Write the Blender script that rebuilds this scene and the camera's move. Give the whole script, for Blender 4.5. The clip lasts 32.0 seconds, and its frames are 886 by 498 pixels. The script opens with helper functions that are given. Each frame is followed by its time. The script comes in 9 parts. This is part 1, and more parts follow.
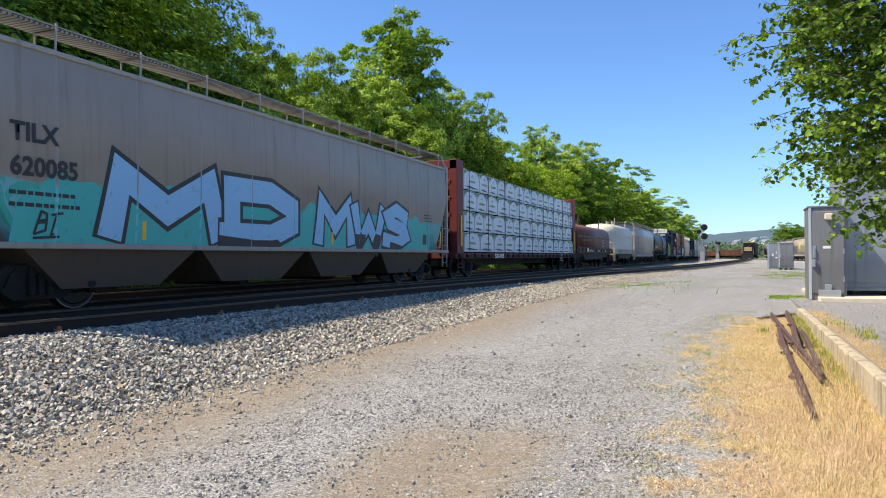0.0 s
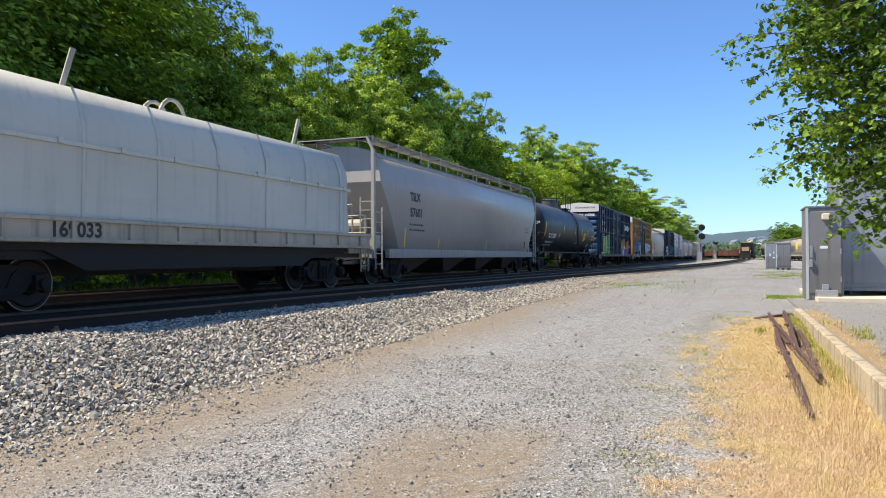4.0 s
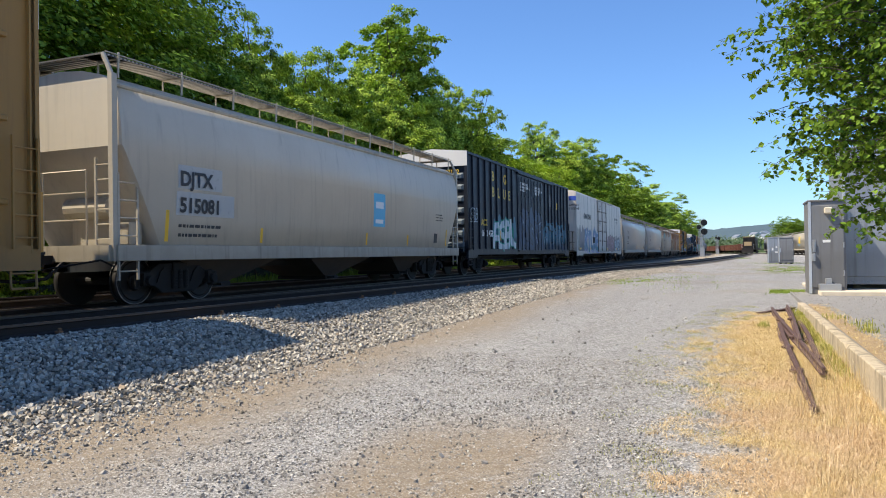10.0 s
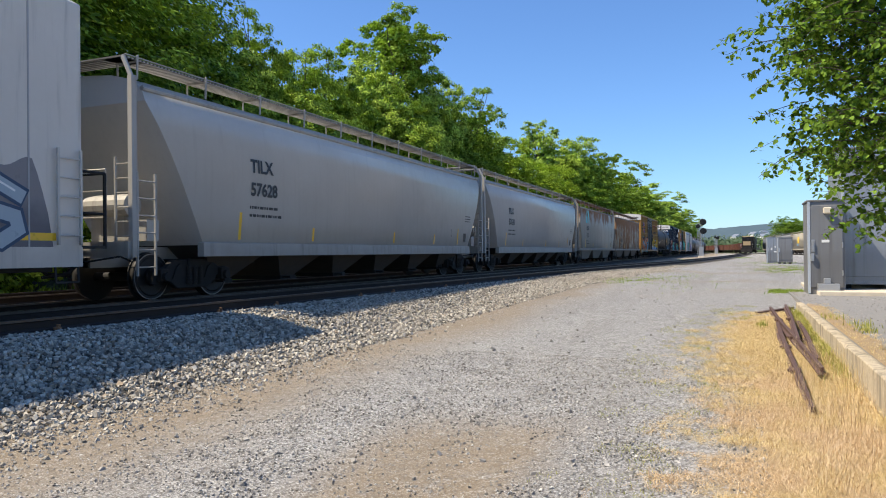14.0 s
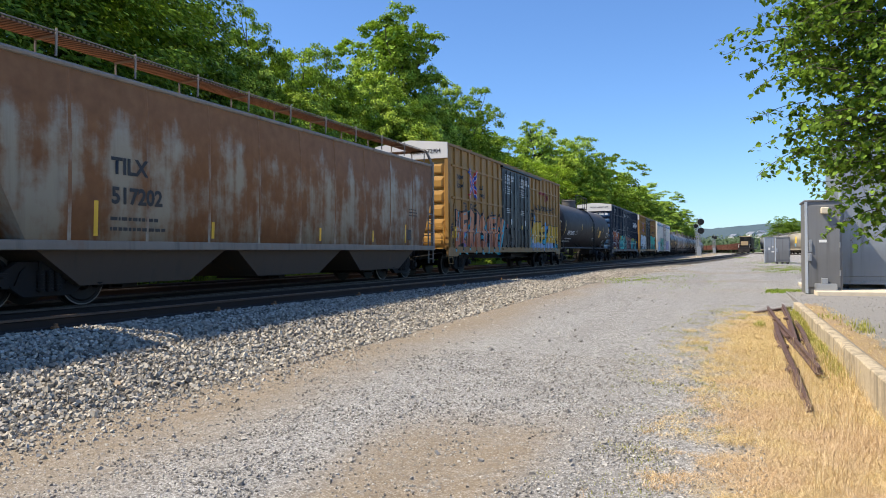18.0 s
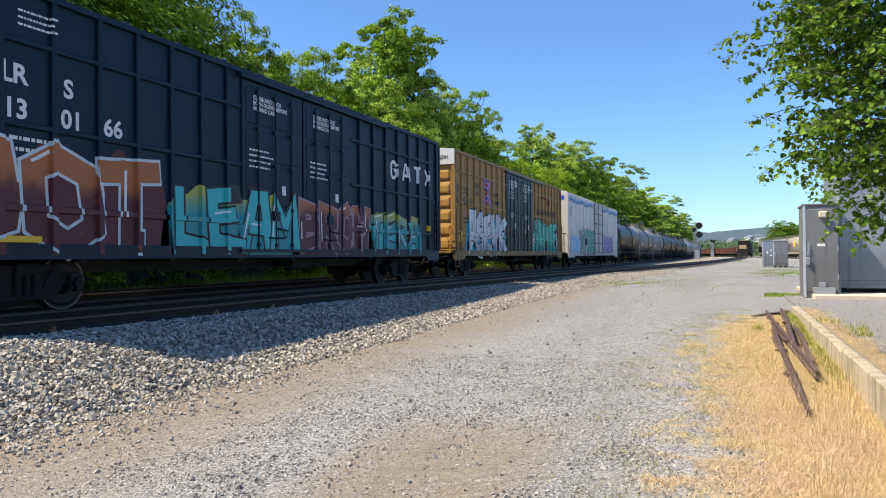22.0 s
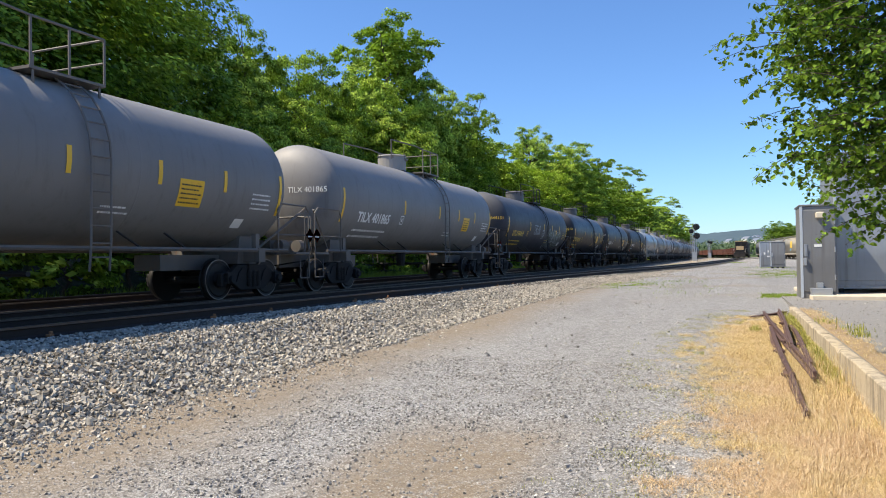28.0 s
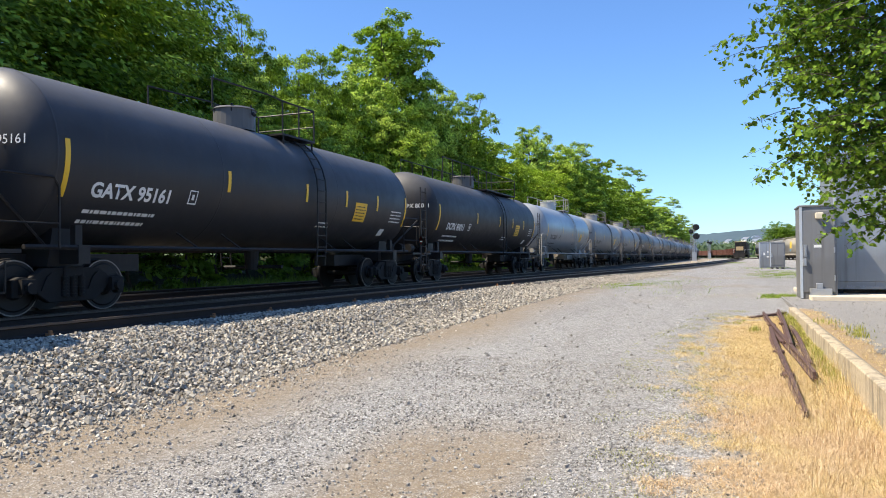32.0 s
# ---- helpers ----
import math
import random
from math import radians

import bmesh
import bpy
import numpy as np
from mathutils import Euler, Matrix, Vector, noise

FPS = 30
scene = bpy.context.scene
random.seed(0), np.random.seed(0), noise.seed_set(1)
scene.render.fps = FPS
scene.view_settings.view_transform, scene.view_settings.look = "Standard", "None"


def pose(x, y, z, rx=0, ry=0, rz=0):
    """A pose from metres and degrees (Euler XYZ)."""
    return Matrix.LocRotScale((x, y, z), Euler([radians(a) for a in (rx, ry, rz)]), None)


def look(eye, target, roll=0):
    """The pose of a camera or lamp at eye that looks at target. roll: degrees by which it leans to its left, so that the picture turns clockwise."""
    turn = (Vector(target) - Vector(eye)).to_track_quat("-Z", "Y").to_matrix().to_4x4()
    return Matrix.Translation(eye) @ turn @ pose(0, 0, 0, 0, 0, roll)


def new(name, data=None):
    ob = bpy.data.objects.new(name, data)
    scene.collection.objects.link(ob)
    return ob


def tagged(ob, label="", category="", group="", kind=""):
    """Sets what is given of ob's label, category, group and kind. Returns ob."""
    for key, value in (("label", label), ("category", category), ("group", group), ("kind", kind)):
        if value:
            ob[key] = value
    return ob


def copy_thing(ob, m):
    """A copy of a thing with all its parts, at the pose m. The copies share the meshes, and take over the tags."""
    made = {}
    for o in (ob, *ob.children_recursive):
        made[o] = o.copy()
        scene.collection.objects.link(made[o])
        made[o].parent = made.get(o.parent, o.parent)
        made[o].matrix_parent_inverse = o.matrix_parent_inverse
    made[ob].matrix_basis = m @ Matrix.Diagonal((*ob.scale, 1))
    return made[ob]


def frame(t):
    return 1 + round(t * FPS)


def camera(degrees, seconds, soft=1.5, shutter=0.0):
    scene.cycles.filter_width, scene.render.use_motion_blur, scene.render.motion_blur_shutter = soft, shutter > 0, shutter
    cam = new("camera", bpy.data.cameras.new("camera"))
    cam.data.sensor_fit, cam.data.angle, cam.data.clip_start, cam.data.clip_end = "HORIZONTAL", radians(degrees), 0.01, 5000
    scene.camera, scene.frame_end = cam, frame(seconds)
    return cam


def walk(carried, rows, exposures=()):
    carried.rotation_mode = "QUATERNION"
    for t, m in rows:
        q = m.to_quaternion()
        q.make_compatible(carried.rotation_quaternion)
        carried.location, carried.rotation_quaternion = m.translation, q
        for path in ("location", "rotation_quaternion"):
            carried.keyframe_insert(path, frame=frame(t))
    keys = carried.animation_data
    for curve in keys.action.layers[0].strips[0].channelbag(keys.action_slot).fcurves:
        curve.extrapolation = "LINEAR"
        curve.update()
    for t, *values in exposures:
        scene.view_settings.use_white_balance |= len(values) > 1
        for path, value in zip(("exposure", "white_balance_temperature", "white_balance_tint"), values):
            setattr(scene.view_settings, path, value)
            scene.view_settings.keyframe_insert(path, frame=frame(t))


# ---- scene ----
# A freight train passes on a curve-ended main line; z = 0 is the gravel at the camera's feet,
# +Y runs along the track away from the camera, the train comes towards -Y.
EYE = (0.0, 0.0, 1.6)
RAIL = 0.75            # height of the rail heads
TRACK_X = -11.52       # centre line of the main track
CURVE_Y, CURVE_R = 268.0, 420.0
SUN = Vector((-0.64, -0.34, 1.0)).normalized()

cam = camera(63.48, 32.0, soft=1.0)
def eye(t, rx, ry, rz):
    """The hand-held camera stays on one spot and only turns a little."""
    return t, pose(*EYE, rx, ry, rz)


walk(cam, [
    eye(0, 90.681, 0.308, 22.296), eye(0.5, 90.696, 0.329, 22.270), eye(1, 90.691, 0.345, 22.213), eye(1.5, 90.675, 0.358, 22.205),
    eye(2, 90.673, 0.343, 22.130), eye(2.5, 90.663, 0.291, 22.123), eye(3, 90.652, 0.262, 22.149), eye(3.5, 90.651, 0.262, 22.136),
    eye(5.5, 90.785, 0.403, 22.126), eye(6, 90.785, 0.424, 22.156), eye(6.5, 90.783, 0.436, 22.156), eye(7, 90.776, 0.453, 22.208),
    eye(7.5, 90.757, 0.528, 22.265), eye(8, 90.698, 0.551, 22.262), eye(8.5, 90.651, 0.647, 22.281), eye(9, 90.569, 0.727, 22.328),
    eye(9.5, 90.535, 0.830, 22.317), eye(10, 90.517, 0.907, 22.296), eye(10.5, 90.464, 0.851, 22.293), eye(11, 90.405, 0.837, 22.292),
    eye(11.5, 90.400, 0.840, 22.288), eye(12, 90.378, 0.780, 22.258), eye(12.5, 90.379, 0.728, 22.257), eye(13, 90.369, 0.658, 22.256),
    eye(13.5, 90.374, 0.632, 22.245), eye(14, 90.364, 0.625, 22.222), eye(14.5, 90.371, 0.621, 22.205), eye(16.5, 90.369, 0.610, 22.154),
    eye(17, 90.349, 0.603, 22.124), eye(17.5, 90.338, 0.574, 22.090), eye(18, 90.329, 0.568, 22.061), eye(18.5, 90.381, 0.558, 22.041),
    eye(19, 90.389, 0.537, 22.030), eye(19.5, 90.439, 0.532, 21.987), eye(20, 90.455, 0.547, 21.971), eye(20.5, 90.498, 0.591, 21.967),
    eye(21, 90.530, 0.516, 21.985), eye(21.5, 90.551, 0.474, 21.970), eye(22, 90.598, 0.502, 21.943), eye(22.5, 90.596, 0.509, 21.903),
    eye(23, 90.636, 0.568, 21.893), eye(23.5, 90.666, 0.544, 21.889), eye(24, 90.706, 0.577, 21.867), eye(24.5, 90.746, 0.668, 21.842),
    eye(25, 90.785, 0.748, 21.805), eye(25.5, 90.796, 0.795, 21.813), eye(27.5, 90.811, 0.796, 21.779), eye(28, 90.801, 0.798, 21.758),
    eye(28.5, 90.804, 0.781, 21.768), eye(29, 90.826, 0.745, 21.764), eye(29.5, 90.831, 0.694, 21.744), eye(30, 90.825, 0.693, 21.724),
    eye(30.5, 90.811, 0.710, 21.714), eye(31, 90.790, 0.696, 21.725), eye(31.5, 90.777, 0.673, 21.713), eye(32, 90.790, 0.685, 21.733),
], exposures=[(0, 0.73), (3, 0.73), (6, 0.68), (9, 0.75), (11, 0.64), (13, 0.63), (17, 0.63), (18, 0.66), (20, 0.76), (24, 0.76), (25, 0.64), (28, 0.68), (30, 0.70), (31, 0.76), (32, 0.86)])

world = bpy.data.worlds.new("sky")
scene.world = world
world.use_nodes = True
wt = world.node_tree
sky = wt.nodes.new("ShaderNodeTexSky")
sky.sky_type, sky.sun_disc = "NISHITA", False
sky.sun_elevation = math.asin(SUN.z)
sky.sun_rotation = math.atan2(SUN.x, SUN.y)
sky.air_density, sky.dust_density, sky.ozone_density = 1.0, 0.3, 4.0
sky.altitude = 100
clear = wt.nodes.new("ShaderNodeMix")
clear.data_type, clear.blend_type = "RGBA", "MULTIPLY"
clear.inputs["Factor"].default_value = 1.0
clear.inputs["B"].default_value = (0.85, 1.09, 1.38, 1)
wt.links.new(sky.outputs["Color"], clear.inputs["A"])
wt.links.new(clear.outputs["Result"], wt.nodes["Background"].inputs["Color"])
wt.nodes["Background"].inputs["Strength"].default_value = 0.089

sun = bpy.data.lights.new("sun", "SUN")
sun.energy, sun.angle, sun.color = 5.0, radians(0.53), (1.0, 0.88, 0.69)
sun_ob = new("sun", sun)
sun_ob.matrix_world = look((0, 0, 60), Vector((0, 0, 60)) - SUN)
# ---- materials ----
class Nodes:
    """Small wrapper to write node trees in short."""
    def __init__(self, name):
        self.m = bpy.data.materials.new(name)
        self.m.use_nodes = True
        self.t = self.m.node_tree
        self.b = self.t.nodes["Principled BSDF"]
        self.co = self.t.nodes.new("ShaderNodeTexCoord").outputs["Object"]

    def put(self, sock, v):
        if isinstance(v, bpy.types.NodeSocket):
            self.t.links.new(v, sock)
        elif isinstance(v, (tuple, list)) and len(v) == 3 and sock.type == "RGBA":
            sock.default_value = (*v, 1)
        else:
            sock.default_value = v

    def noise(self, scale, detail=4, rough=0.55, stretch=None, out="Fac", dist=0.0):
        n = self.t.nodes.new("ShaderNodeTexNoise")
        n.inputs["Scale"].default_value, n.inputs["Detail"].default_value = scale, detail
        n.inputs["Roughness"].default_value, n.inputs["Distortion"].default_value = rough, dist
        self.put(n.inputs["Vector"], self.scaled(stretch) if stretch else self.co)
        return n.outputs[out]

    def voronoi(self, scale, out="Color", feature="F1", stretch=None, rand=1.0):
        n = self.t.nodes.new("ShaderNodeTexVoronoi")
        n.feature = feature
        n.inputs["Scale"].default_value, n.inputs["Randomness"].default_value = scale, rand
        self.put(n.inputs["Vector"], self.scaled(stretch) if stretch else self.co)
        return n.outputs[out]

    def scaled(self, s):
        n = self.t.nodes.new("ShaderNodeMapping")
        n.inputs["Scale"].default_value = s
        self.put(n.inputs["Vector"], self.co)
        return n.outputs["Vector"]

    def axis(self, i):
        n = self.t.nodes.new("ShaderNodeSeparateXYZ")
        self.put(n.inputs[0], self.co)
        return n.outputs[i]

    def math(self, op, a, b=0.0, c=0.0, clamp=False):
        n = self.t.nodes.new("ShaderNodeMath")
        n.operation, n.use_clamp = op, clamp
        for k, v in enumerate((a, b, c)):
            self.put(n.inputs[k], v)
        return n.outputs[0]

    def mix(self, fac, a, b, mode="MIX"):
        n = self.t.nodes.new("ShaderNodeMix")
        n.data_type, n.blend_type = "RGBA", mode
        self.put(n.inputs["Factor"], fac)
        self.put(n.inputs["A"], a), self.put(n.inputs["B"], b)
        return n.outputs["Result"]

    def step(self, v, lo, hi):
        n = self.t.nodes.new("ShaderNodeMapRange")
        n.interpolation_type = "SMOOTHSTEP"
        self.put(n.inputs["Value"], v)
        self.put(n.inputs["From Min"], lo), self.put(n.inputs["From Max"], hi)
        return n.outputs["Result"]

    def ramp(self, fac, stops, hard=False):
        n = self.t.nodes.new("ShaderNodeValToRGB")
        e = n.color_ramp.elements
        n.color_ramp.interpolation = "CONSTANT" if hard else "LINEAR"
        while len(e) < len(stops):
            e.new(0.5)
        for k, (p, c) in zip(e, stops):
            k.position, k.color = p, (*c, 1)
        self.put(n.inputs["Fac"], fac)
        return n.outputs["Color"]

    def bump(self, h, strength=0.3, dist=0.01):
        n = self.t.nodes.new("ShaderNodeBump")
        n.inputs["Strength"].default_value, n.inputs["Distance"].default_value = strength, dist
        self.put(n.inputs["Height"], h)
        self.put(self.b.inputs["Normal"], n.outputs["Normal"])

    def t_sep(self, sock):
        s = self.t.nodes.new("ShaderNodeSeparateColor")
        self.put(s.inputs[0], sock)
        return s.outputs[0]

    def rand(self):
        return self.t.nodes.new("ShaderNodeObjectInfo").outputs["Random"]

    def island(self):
        return self.t.nodes.new("ShaderNodeNewGeometry").outputs["Random Per Island"]

    def done(self, color, rough=0.6, metal=0.0, spec=0.5):
        self.put(self.b.inputs["Base Color"], color)
        self.put(self.b.inputs["Roughness"], rough)
        self.put(self.b.inputs["Metallic"], metal)
        self.b.inputs["Specular IOR Level"].default_value = spec
        return self.m


def mul(c, k):
    return tuple(min(1, v * k) for v in c)


def paint(name, color, rough=0.45, grime=0.35, rust=0.0, streak=True, metal=0.0, grime_color=(0.06, 0.05, 0.04), tag=None, rust_top=None, sunlit_dust=None):
    """Weathered enamel on steel: blotches, rain streaks down the sides, grime low down, optional rust and sprayed murals.
    tag: (height, palette, reach, seed) of a sprayed band along the lower side."""
    n = Nodes(name)
    color = mul(color, 0.74)
    c = n.mix(n.noise(0.6, 3), mul(color, 0.86), mul(color, 1.08))
    c = n.mix(n.math("MULTIPLY", n.noise(9, 5), 0.22), c, mul(color, 0.7))
    if tag:
        top, palette, edge, seed = tag
        off = n.t.nodes.new("ShaderNodeMapping")
        off.inputs["Location"].default_value = (seed * 3.1, seed * 7.7, seed * 1.3)
        n.put(off.inputs["Vector"], n.co)
        big = n.t.nodes.new("ShaderNodeTexNoise")
        big.inputs["Scale"].default_value, big.inputs["Detail"].default_value, big.inputs["Distortion"].default_value = 1.5, 2, 1.6
        n.put(big.inputs["Vector"], off.outputs[0])
        stops = [(0.30 + 0.40 * i / max(1, len(palette) - 1), p) for i, p in enumerate(palette)]
        stops[0] = (0.0, palette[0])
        band = n.ramp(big.outputs["Fac"], stops, True)
        line = n.t.nodes.new("ShaderNodeTexVoronoi")
        line.feature = "DISTANCE_TO_EDGE"
        line.inputs["Scale"].default_value = 1.15
        n.put(line.inputs["Vector"], big.outputs["Color"])
        wav = n.math("ADD", n.axis(2), n.math("MULTIPLY", n.math("SUBTRACT", n.noise(0.9, 3), 0.5), -edge * 2.2))
        mask = n.math("SUBTRACT", 1.0, n.step(wav, top - 0.04, top + 0.04))
        side = n.step(n.axis(0), 1.2, 1.3)
        mask = n.math("MULTIPLY", mask, side)
        c = n.mix(mask, c, band)
    if streak:
        s = n.noise(1.0, 5, 0.6, stretch=(6, 6, 0.35))
        c = n.mix(n.math("MULTIPLY", n.step(s, 0.5, 0.78), grime), c, grime_color)
    low = n.math("SUBTRACT", 1.0, n.step(n.math("ADD", n.axis(2), n.math("MULTIPLY", n.noise(2.2, 4), 0.9)), 1.2, 2.0))
    c = n.mix(n.math("MULTIPLY", low, grime * 0.8), c, grime_color)
    # paler dust towards the top, with the sunlight on it put into the colour
    if sunlit_dust:
        lo, hi, much, tone = sunlit_dust
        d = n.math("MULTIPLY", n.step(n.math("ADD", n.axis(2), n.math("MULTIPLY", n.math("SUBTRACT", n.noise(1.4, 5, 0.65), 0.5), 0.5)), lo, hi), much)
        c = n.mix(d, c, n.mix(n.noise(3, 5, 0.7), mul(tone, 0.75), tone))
    if rust > 0:
        drip = n.noise(1.0, 4, 0.6, stretch=(1.6, 1.6, 0.22))
        blot = n.noise(1.3, 6, 0.65)
        r = n.math("ADD", n.math("MULTIPLY", drip, 0.6), n.math("MULTIPLY", blot, 0.5))
        if rust_top:
            r = n.math("ADD", r, n.math("MULTIPLY", n.step(n.axis(2), rust_top - 1.7, rust_top - 0.2), 0.24))
        k = n.math("MULTIPLY", n.step(r, 0.70 - 0.3 * rust, 0.86 - 0.28 * rust), 0.92)
        rc = n.mix(n.noise(4, 5), (0.16, 0.064, 0.026), (0.35, 0.165, 0.068))
        c = n.mix(k, c, rc)
        rr = n.mix(k, (rough,) * 3, (0.85,) * 3)
    else:
        rr = n.math("ADD", rough - 0.1, n.math("MULTIPLY", n.noise(3, 4), 0.25))
    n.bump(n.math("ADD", n.noise(2.0, 3), n.math("MULTIPLY", n.noise(60, 2), 0.15)), 0.18, 0.02)
    return n.done(c, rr, metal, 0.28)


def plain(name, color, rough=0.6, metal=0.0, var=0.25, scale=6.0, bump=0.1):
    n = Nodes(name)
    c = n.mix(n.noise(scale, 5), mul(color, 1 - var), mul(color, 1 + var))
    c = n.mix(n.math("MULTIPLY", n.noise(scale * 0.15, 3), var), c, mul(color, 0.6))
    if bump:
        n.bump(n.noise(scale * 6, 3), bump, 0.01)
    return n.done(c, rough, metal)


def ink(name, color, rough=0.55):
    n = Nodes(name)
    c = n.mix(n.step(n.noise(7, 5), 0.58, 0.75), color, mul(color, 0.72))
    return n.done(c, rough)


def leafy(name, lo, hi, back=0.25):
    """Leaf colour per leaf or clump, thin enough to let sun through."""
    n = Nodes(name)
    c = n.mix(n.island(), lo, hi)
    c = n.mix(n.math("MULTIPLY", n.noise(0.35, 2), 0.4), c, mul(lo, 0.8))
    m = n.done(c, 0.6, 0, 0.12)
    tr = n.t.nodes.new("ShaderNodeBsdfTranslucent")
    n.put(tr.inputs["Color"], n.mix(0.5, c, (0.40, 0.66, 0.05)))
    ms = n.t.nodes.new("ShaderNodeMixShader")
    ms.inputs[0].default_value = back
    out = n.t.nodes["Material Output"]
    n.t.links.new(n.b.outputs[0], ms.inputs[1])
    n.t.links.new(tr.outputs[0], ms.inputs[2])
    n.t.links.new(ms.outputs[0], out.inputs["Surface"])
    return m


def ground_material():
    """Packed grey gravel with tan dirt strips, tyre lanes and dusty pale patches."""
    n = Nodes("gravel_ground")
    cells, cell2 = n.t_sep(n.voronoi(52, "Color")), n.t_sep(n.voronoi(105, "Color"))
    gaps = n.math("SUBTRACT", 1.0, n.step(n.voronoi(52, "Distance", "DISTANCE_TO_EDGE"), 0.0, 0.16))
    stone = n.ramp(cells, [(0.0, (0.10, 0.094, 0.086)), (0.3, (0.25, 0.236, 0.214)), (0.7, (0.43, 0.408, 0.372)), (1.0, (0.72, 0.69, 0.635))])
    stone = n.mix(n.math("MULTIPLY", gaps, 0.75), stone, (0.08, 0.074, 0.066))
    fine = n.ramp(cell2, [(0.0, (0.10, 0.094, 0.086)), (0.5, (0.34, 0.322, 0.292)), (1.0, (0.68, 0.65, 0.60))])
    gravel = n.mix(n.step(n.noise(14, 3), 0.40, 0.60), stone, fine)
    gravel = n.mix(n.math("MULTIPLY", n.step(n.noise(2.2, 8, 0.85), 0.42, 0.60), 0.25), gravel, (0.44, 0.42, 0.385))
    gravel = n.mix(n.math("MULTIPLY", n.step(n.noise(3.5, 8, 0.85), 0.54, 0.66), 0.25), gravel, (0.16, 0.15, 0.137))
    dirt = n.mix(n.noise(12, 7, 0.75), (0.155, 0.122, 0.086), (0.37, 0.302, 0.215))
    dirt = n.mix(n.math("MULTIPLY", n.step(n.noise(60, 4), 0.55, 0.68), 0.65), dirt, (0.50, 0.425, 0.325))
    dirt = n.mix(n.math("MULTIPLY", n.step(n.noise(40, 4), 0.58, 0.70), 0.6), dirt, (0.11, 0.088, 0.064))
    dirt = n.mix(n.math("MULTIPLY", n.step(cell2, 0.70, 0.78), 0.5), dirt, gravel)
    gravel = n.mix(1.0, gravel, (0.95, 0.985, 1.04), "MULTIPLY")
    x, y = n.axis(0), n.axis(1)
    wob = n.math("MULTIPLY", n.math("SUBTRACT", n.noise(0.35, 6, 0.65), 0.5), 2.2)
    xs = n.math("ADD", x, wob)
    strip = n.math("MULTIPLY", n.step(xs, -10.5, -8.5), n.math("SUBTRACT", 1.0, n.step(xs, -5.2, -3.3)))
    xs2 = n.math("ADD", x, n.math("MULTIPLY", wob, 0.6))
    mid = n.math("MULTIPLY", n.step(xs2, -3.2, -2.4), n.math("SUBTRACT", 1.0, n.step(xs2, -1.7, -1.1)))
    mid = n.math("MULTIPLY", mid, n.math("SUBTRACT", 1.0, n.step(n.math("ADD", y, wob), 5.2, 6.8)))
    amount = n.math("ADD", strip, mid, clamp=True)
    patch = n.math("MULTIPLY", n.step(n.noise(0.17, 5, 0.65), 0.50, 0.64), n.step(y, 14, 30))
    amount = n.math("ADD", amount, n.math("MULTIPLY", patch, 0.75), clamp=True)
    amount = n.math("MULTIPLY", amount, n.step(n.noise(4, 6, 0.75), 0.15, 0.50))
    c = n.mix(amount, gravel, dirt)
    lane = n.noise(1.0, 4, 0.6, stretch=(0.8, 0.09, 1))
    c = n.mix(n.math("MULTIPLY", n.step(lane, 0.50, 0.66), 0.22), c, (0.19, 0.178, 0.16))
    thatch = n.math("MULTIPLY", n.step(n.math("ADD", x, n.math("MULTIPLY", wob, 0.5)), -0.35, 0.25), n.math("SUBTRACT", 1.0, n.step(y, 14.5, 17)))
    thatch = n.math("MULTIPLY", thatch, n.math("SUBTRACT", 1.0, n.step(x, 1.5, 1.6)))
    c = n.mix(n.math("MULTIPLY", thatch, 0.85), c, n.mix(n.noise(55, 4, 0.8, stretch=(1, 0.35, 1)), (0.30, 0.19, 0.09), (0.66, 0.50, 0.29)))
    far = n.step(y, 330, 380)
    c = n.mix(far, c, n.mix(n.noise(0.02, 5), (0.05, 0.09, 0.025), (0.11, 0.14, 0.045)))
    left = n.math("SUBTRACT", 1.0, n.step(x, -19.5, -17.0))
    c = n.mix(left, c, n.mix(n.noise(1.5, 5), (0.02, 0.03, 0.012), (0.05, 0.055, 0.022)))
    n.bump(n.math("ADD", n.math("ADD", cells, n.math("MULTIPLY", n.noise(25, 6, 0.75), 1.2)), n.math("MULTIPLY", cell2, 0.5)), 0.9, 0.018)
    return n.done(c, 0.9, 0, 0.2)


def stone_material():
    n = Nodes("ballast_stone")
    c = n.ramp(n.island(), [(0.0, (0.10, 0.090, 0.076)), (0.3, (0.30, 0.275, 0.230)), (0.7, (0.50, 0.460, 0.385)), (0.93, (0.72, 0.665, 0.56)), (1.0, (0.38, 0.29, 0.20))])
    c = n.mix(n.math("MULTIPLY", n.noise(30, 4), 0.5), c, (0.17, 0.155, 0.13))
    n.bump(n.noise(60, 3), 0.4, 0.008)
    return n.done(c, 0.85, 0, 0.3)


def fine_stone_material():
    n = Nodes("fine_gravel")
    c = n.ramp(n.island(), [(0.0, (0.13, 0.122, 0.110)), (0.35, (0.25, 0.236, 0.213)), (0.75, (0.38, 0.36, 0.325)), (1.0, (0.55, 0.525, 0.48))])
    return n.done(c, 0.9, 0, 0.2)


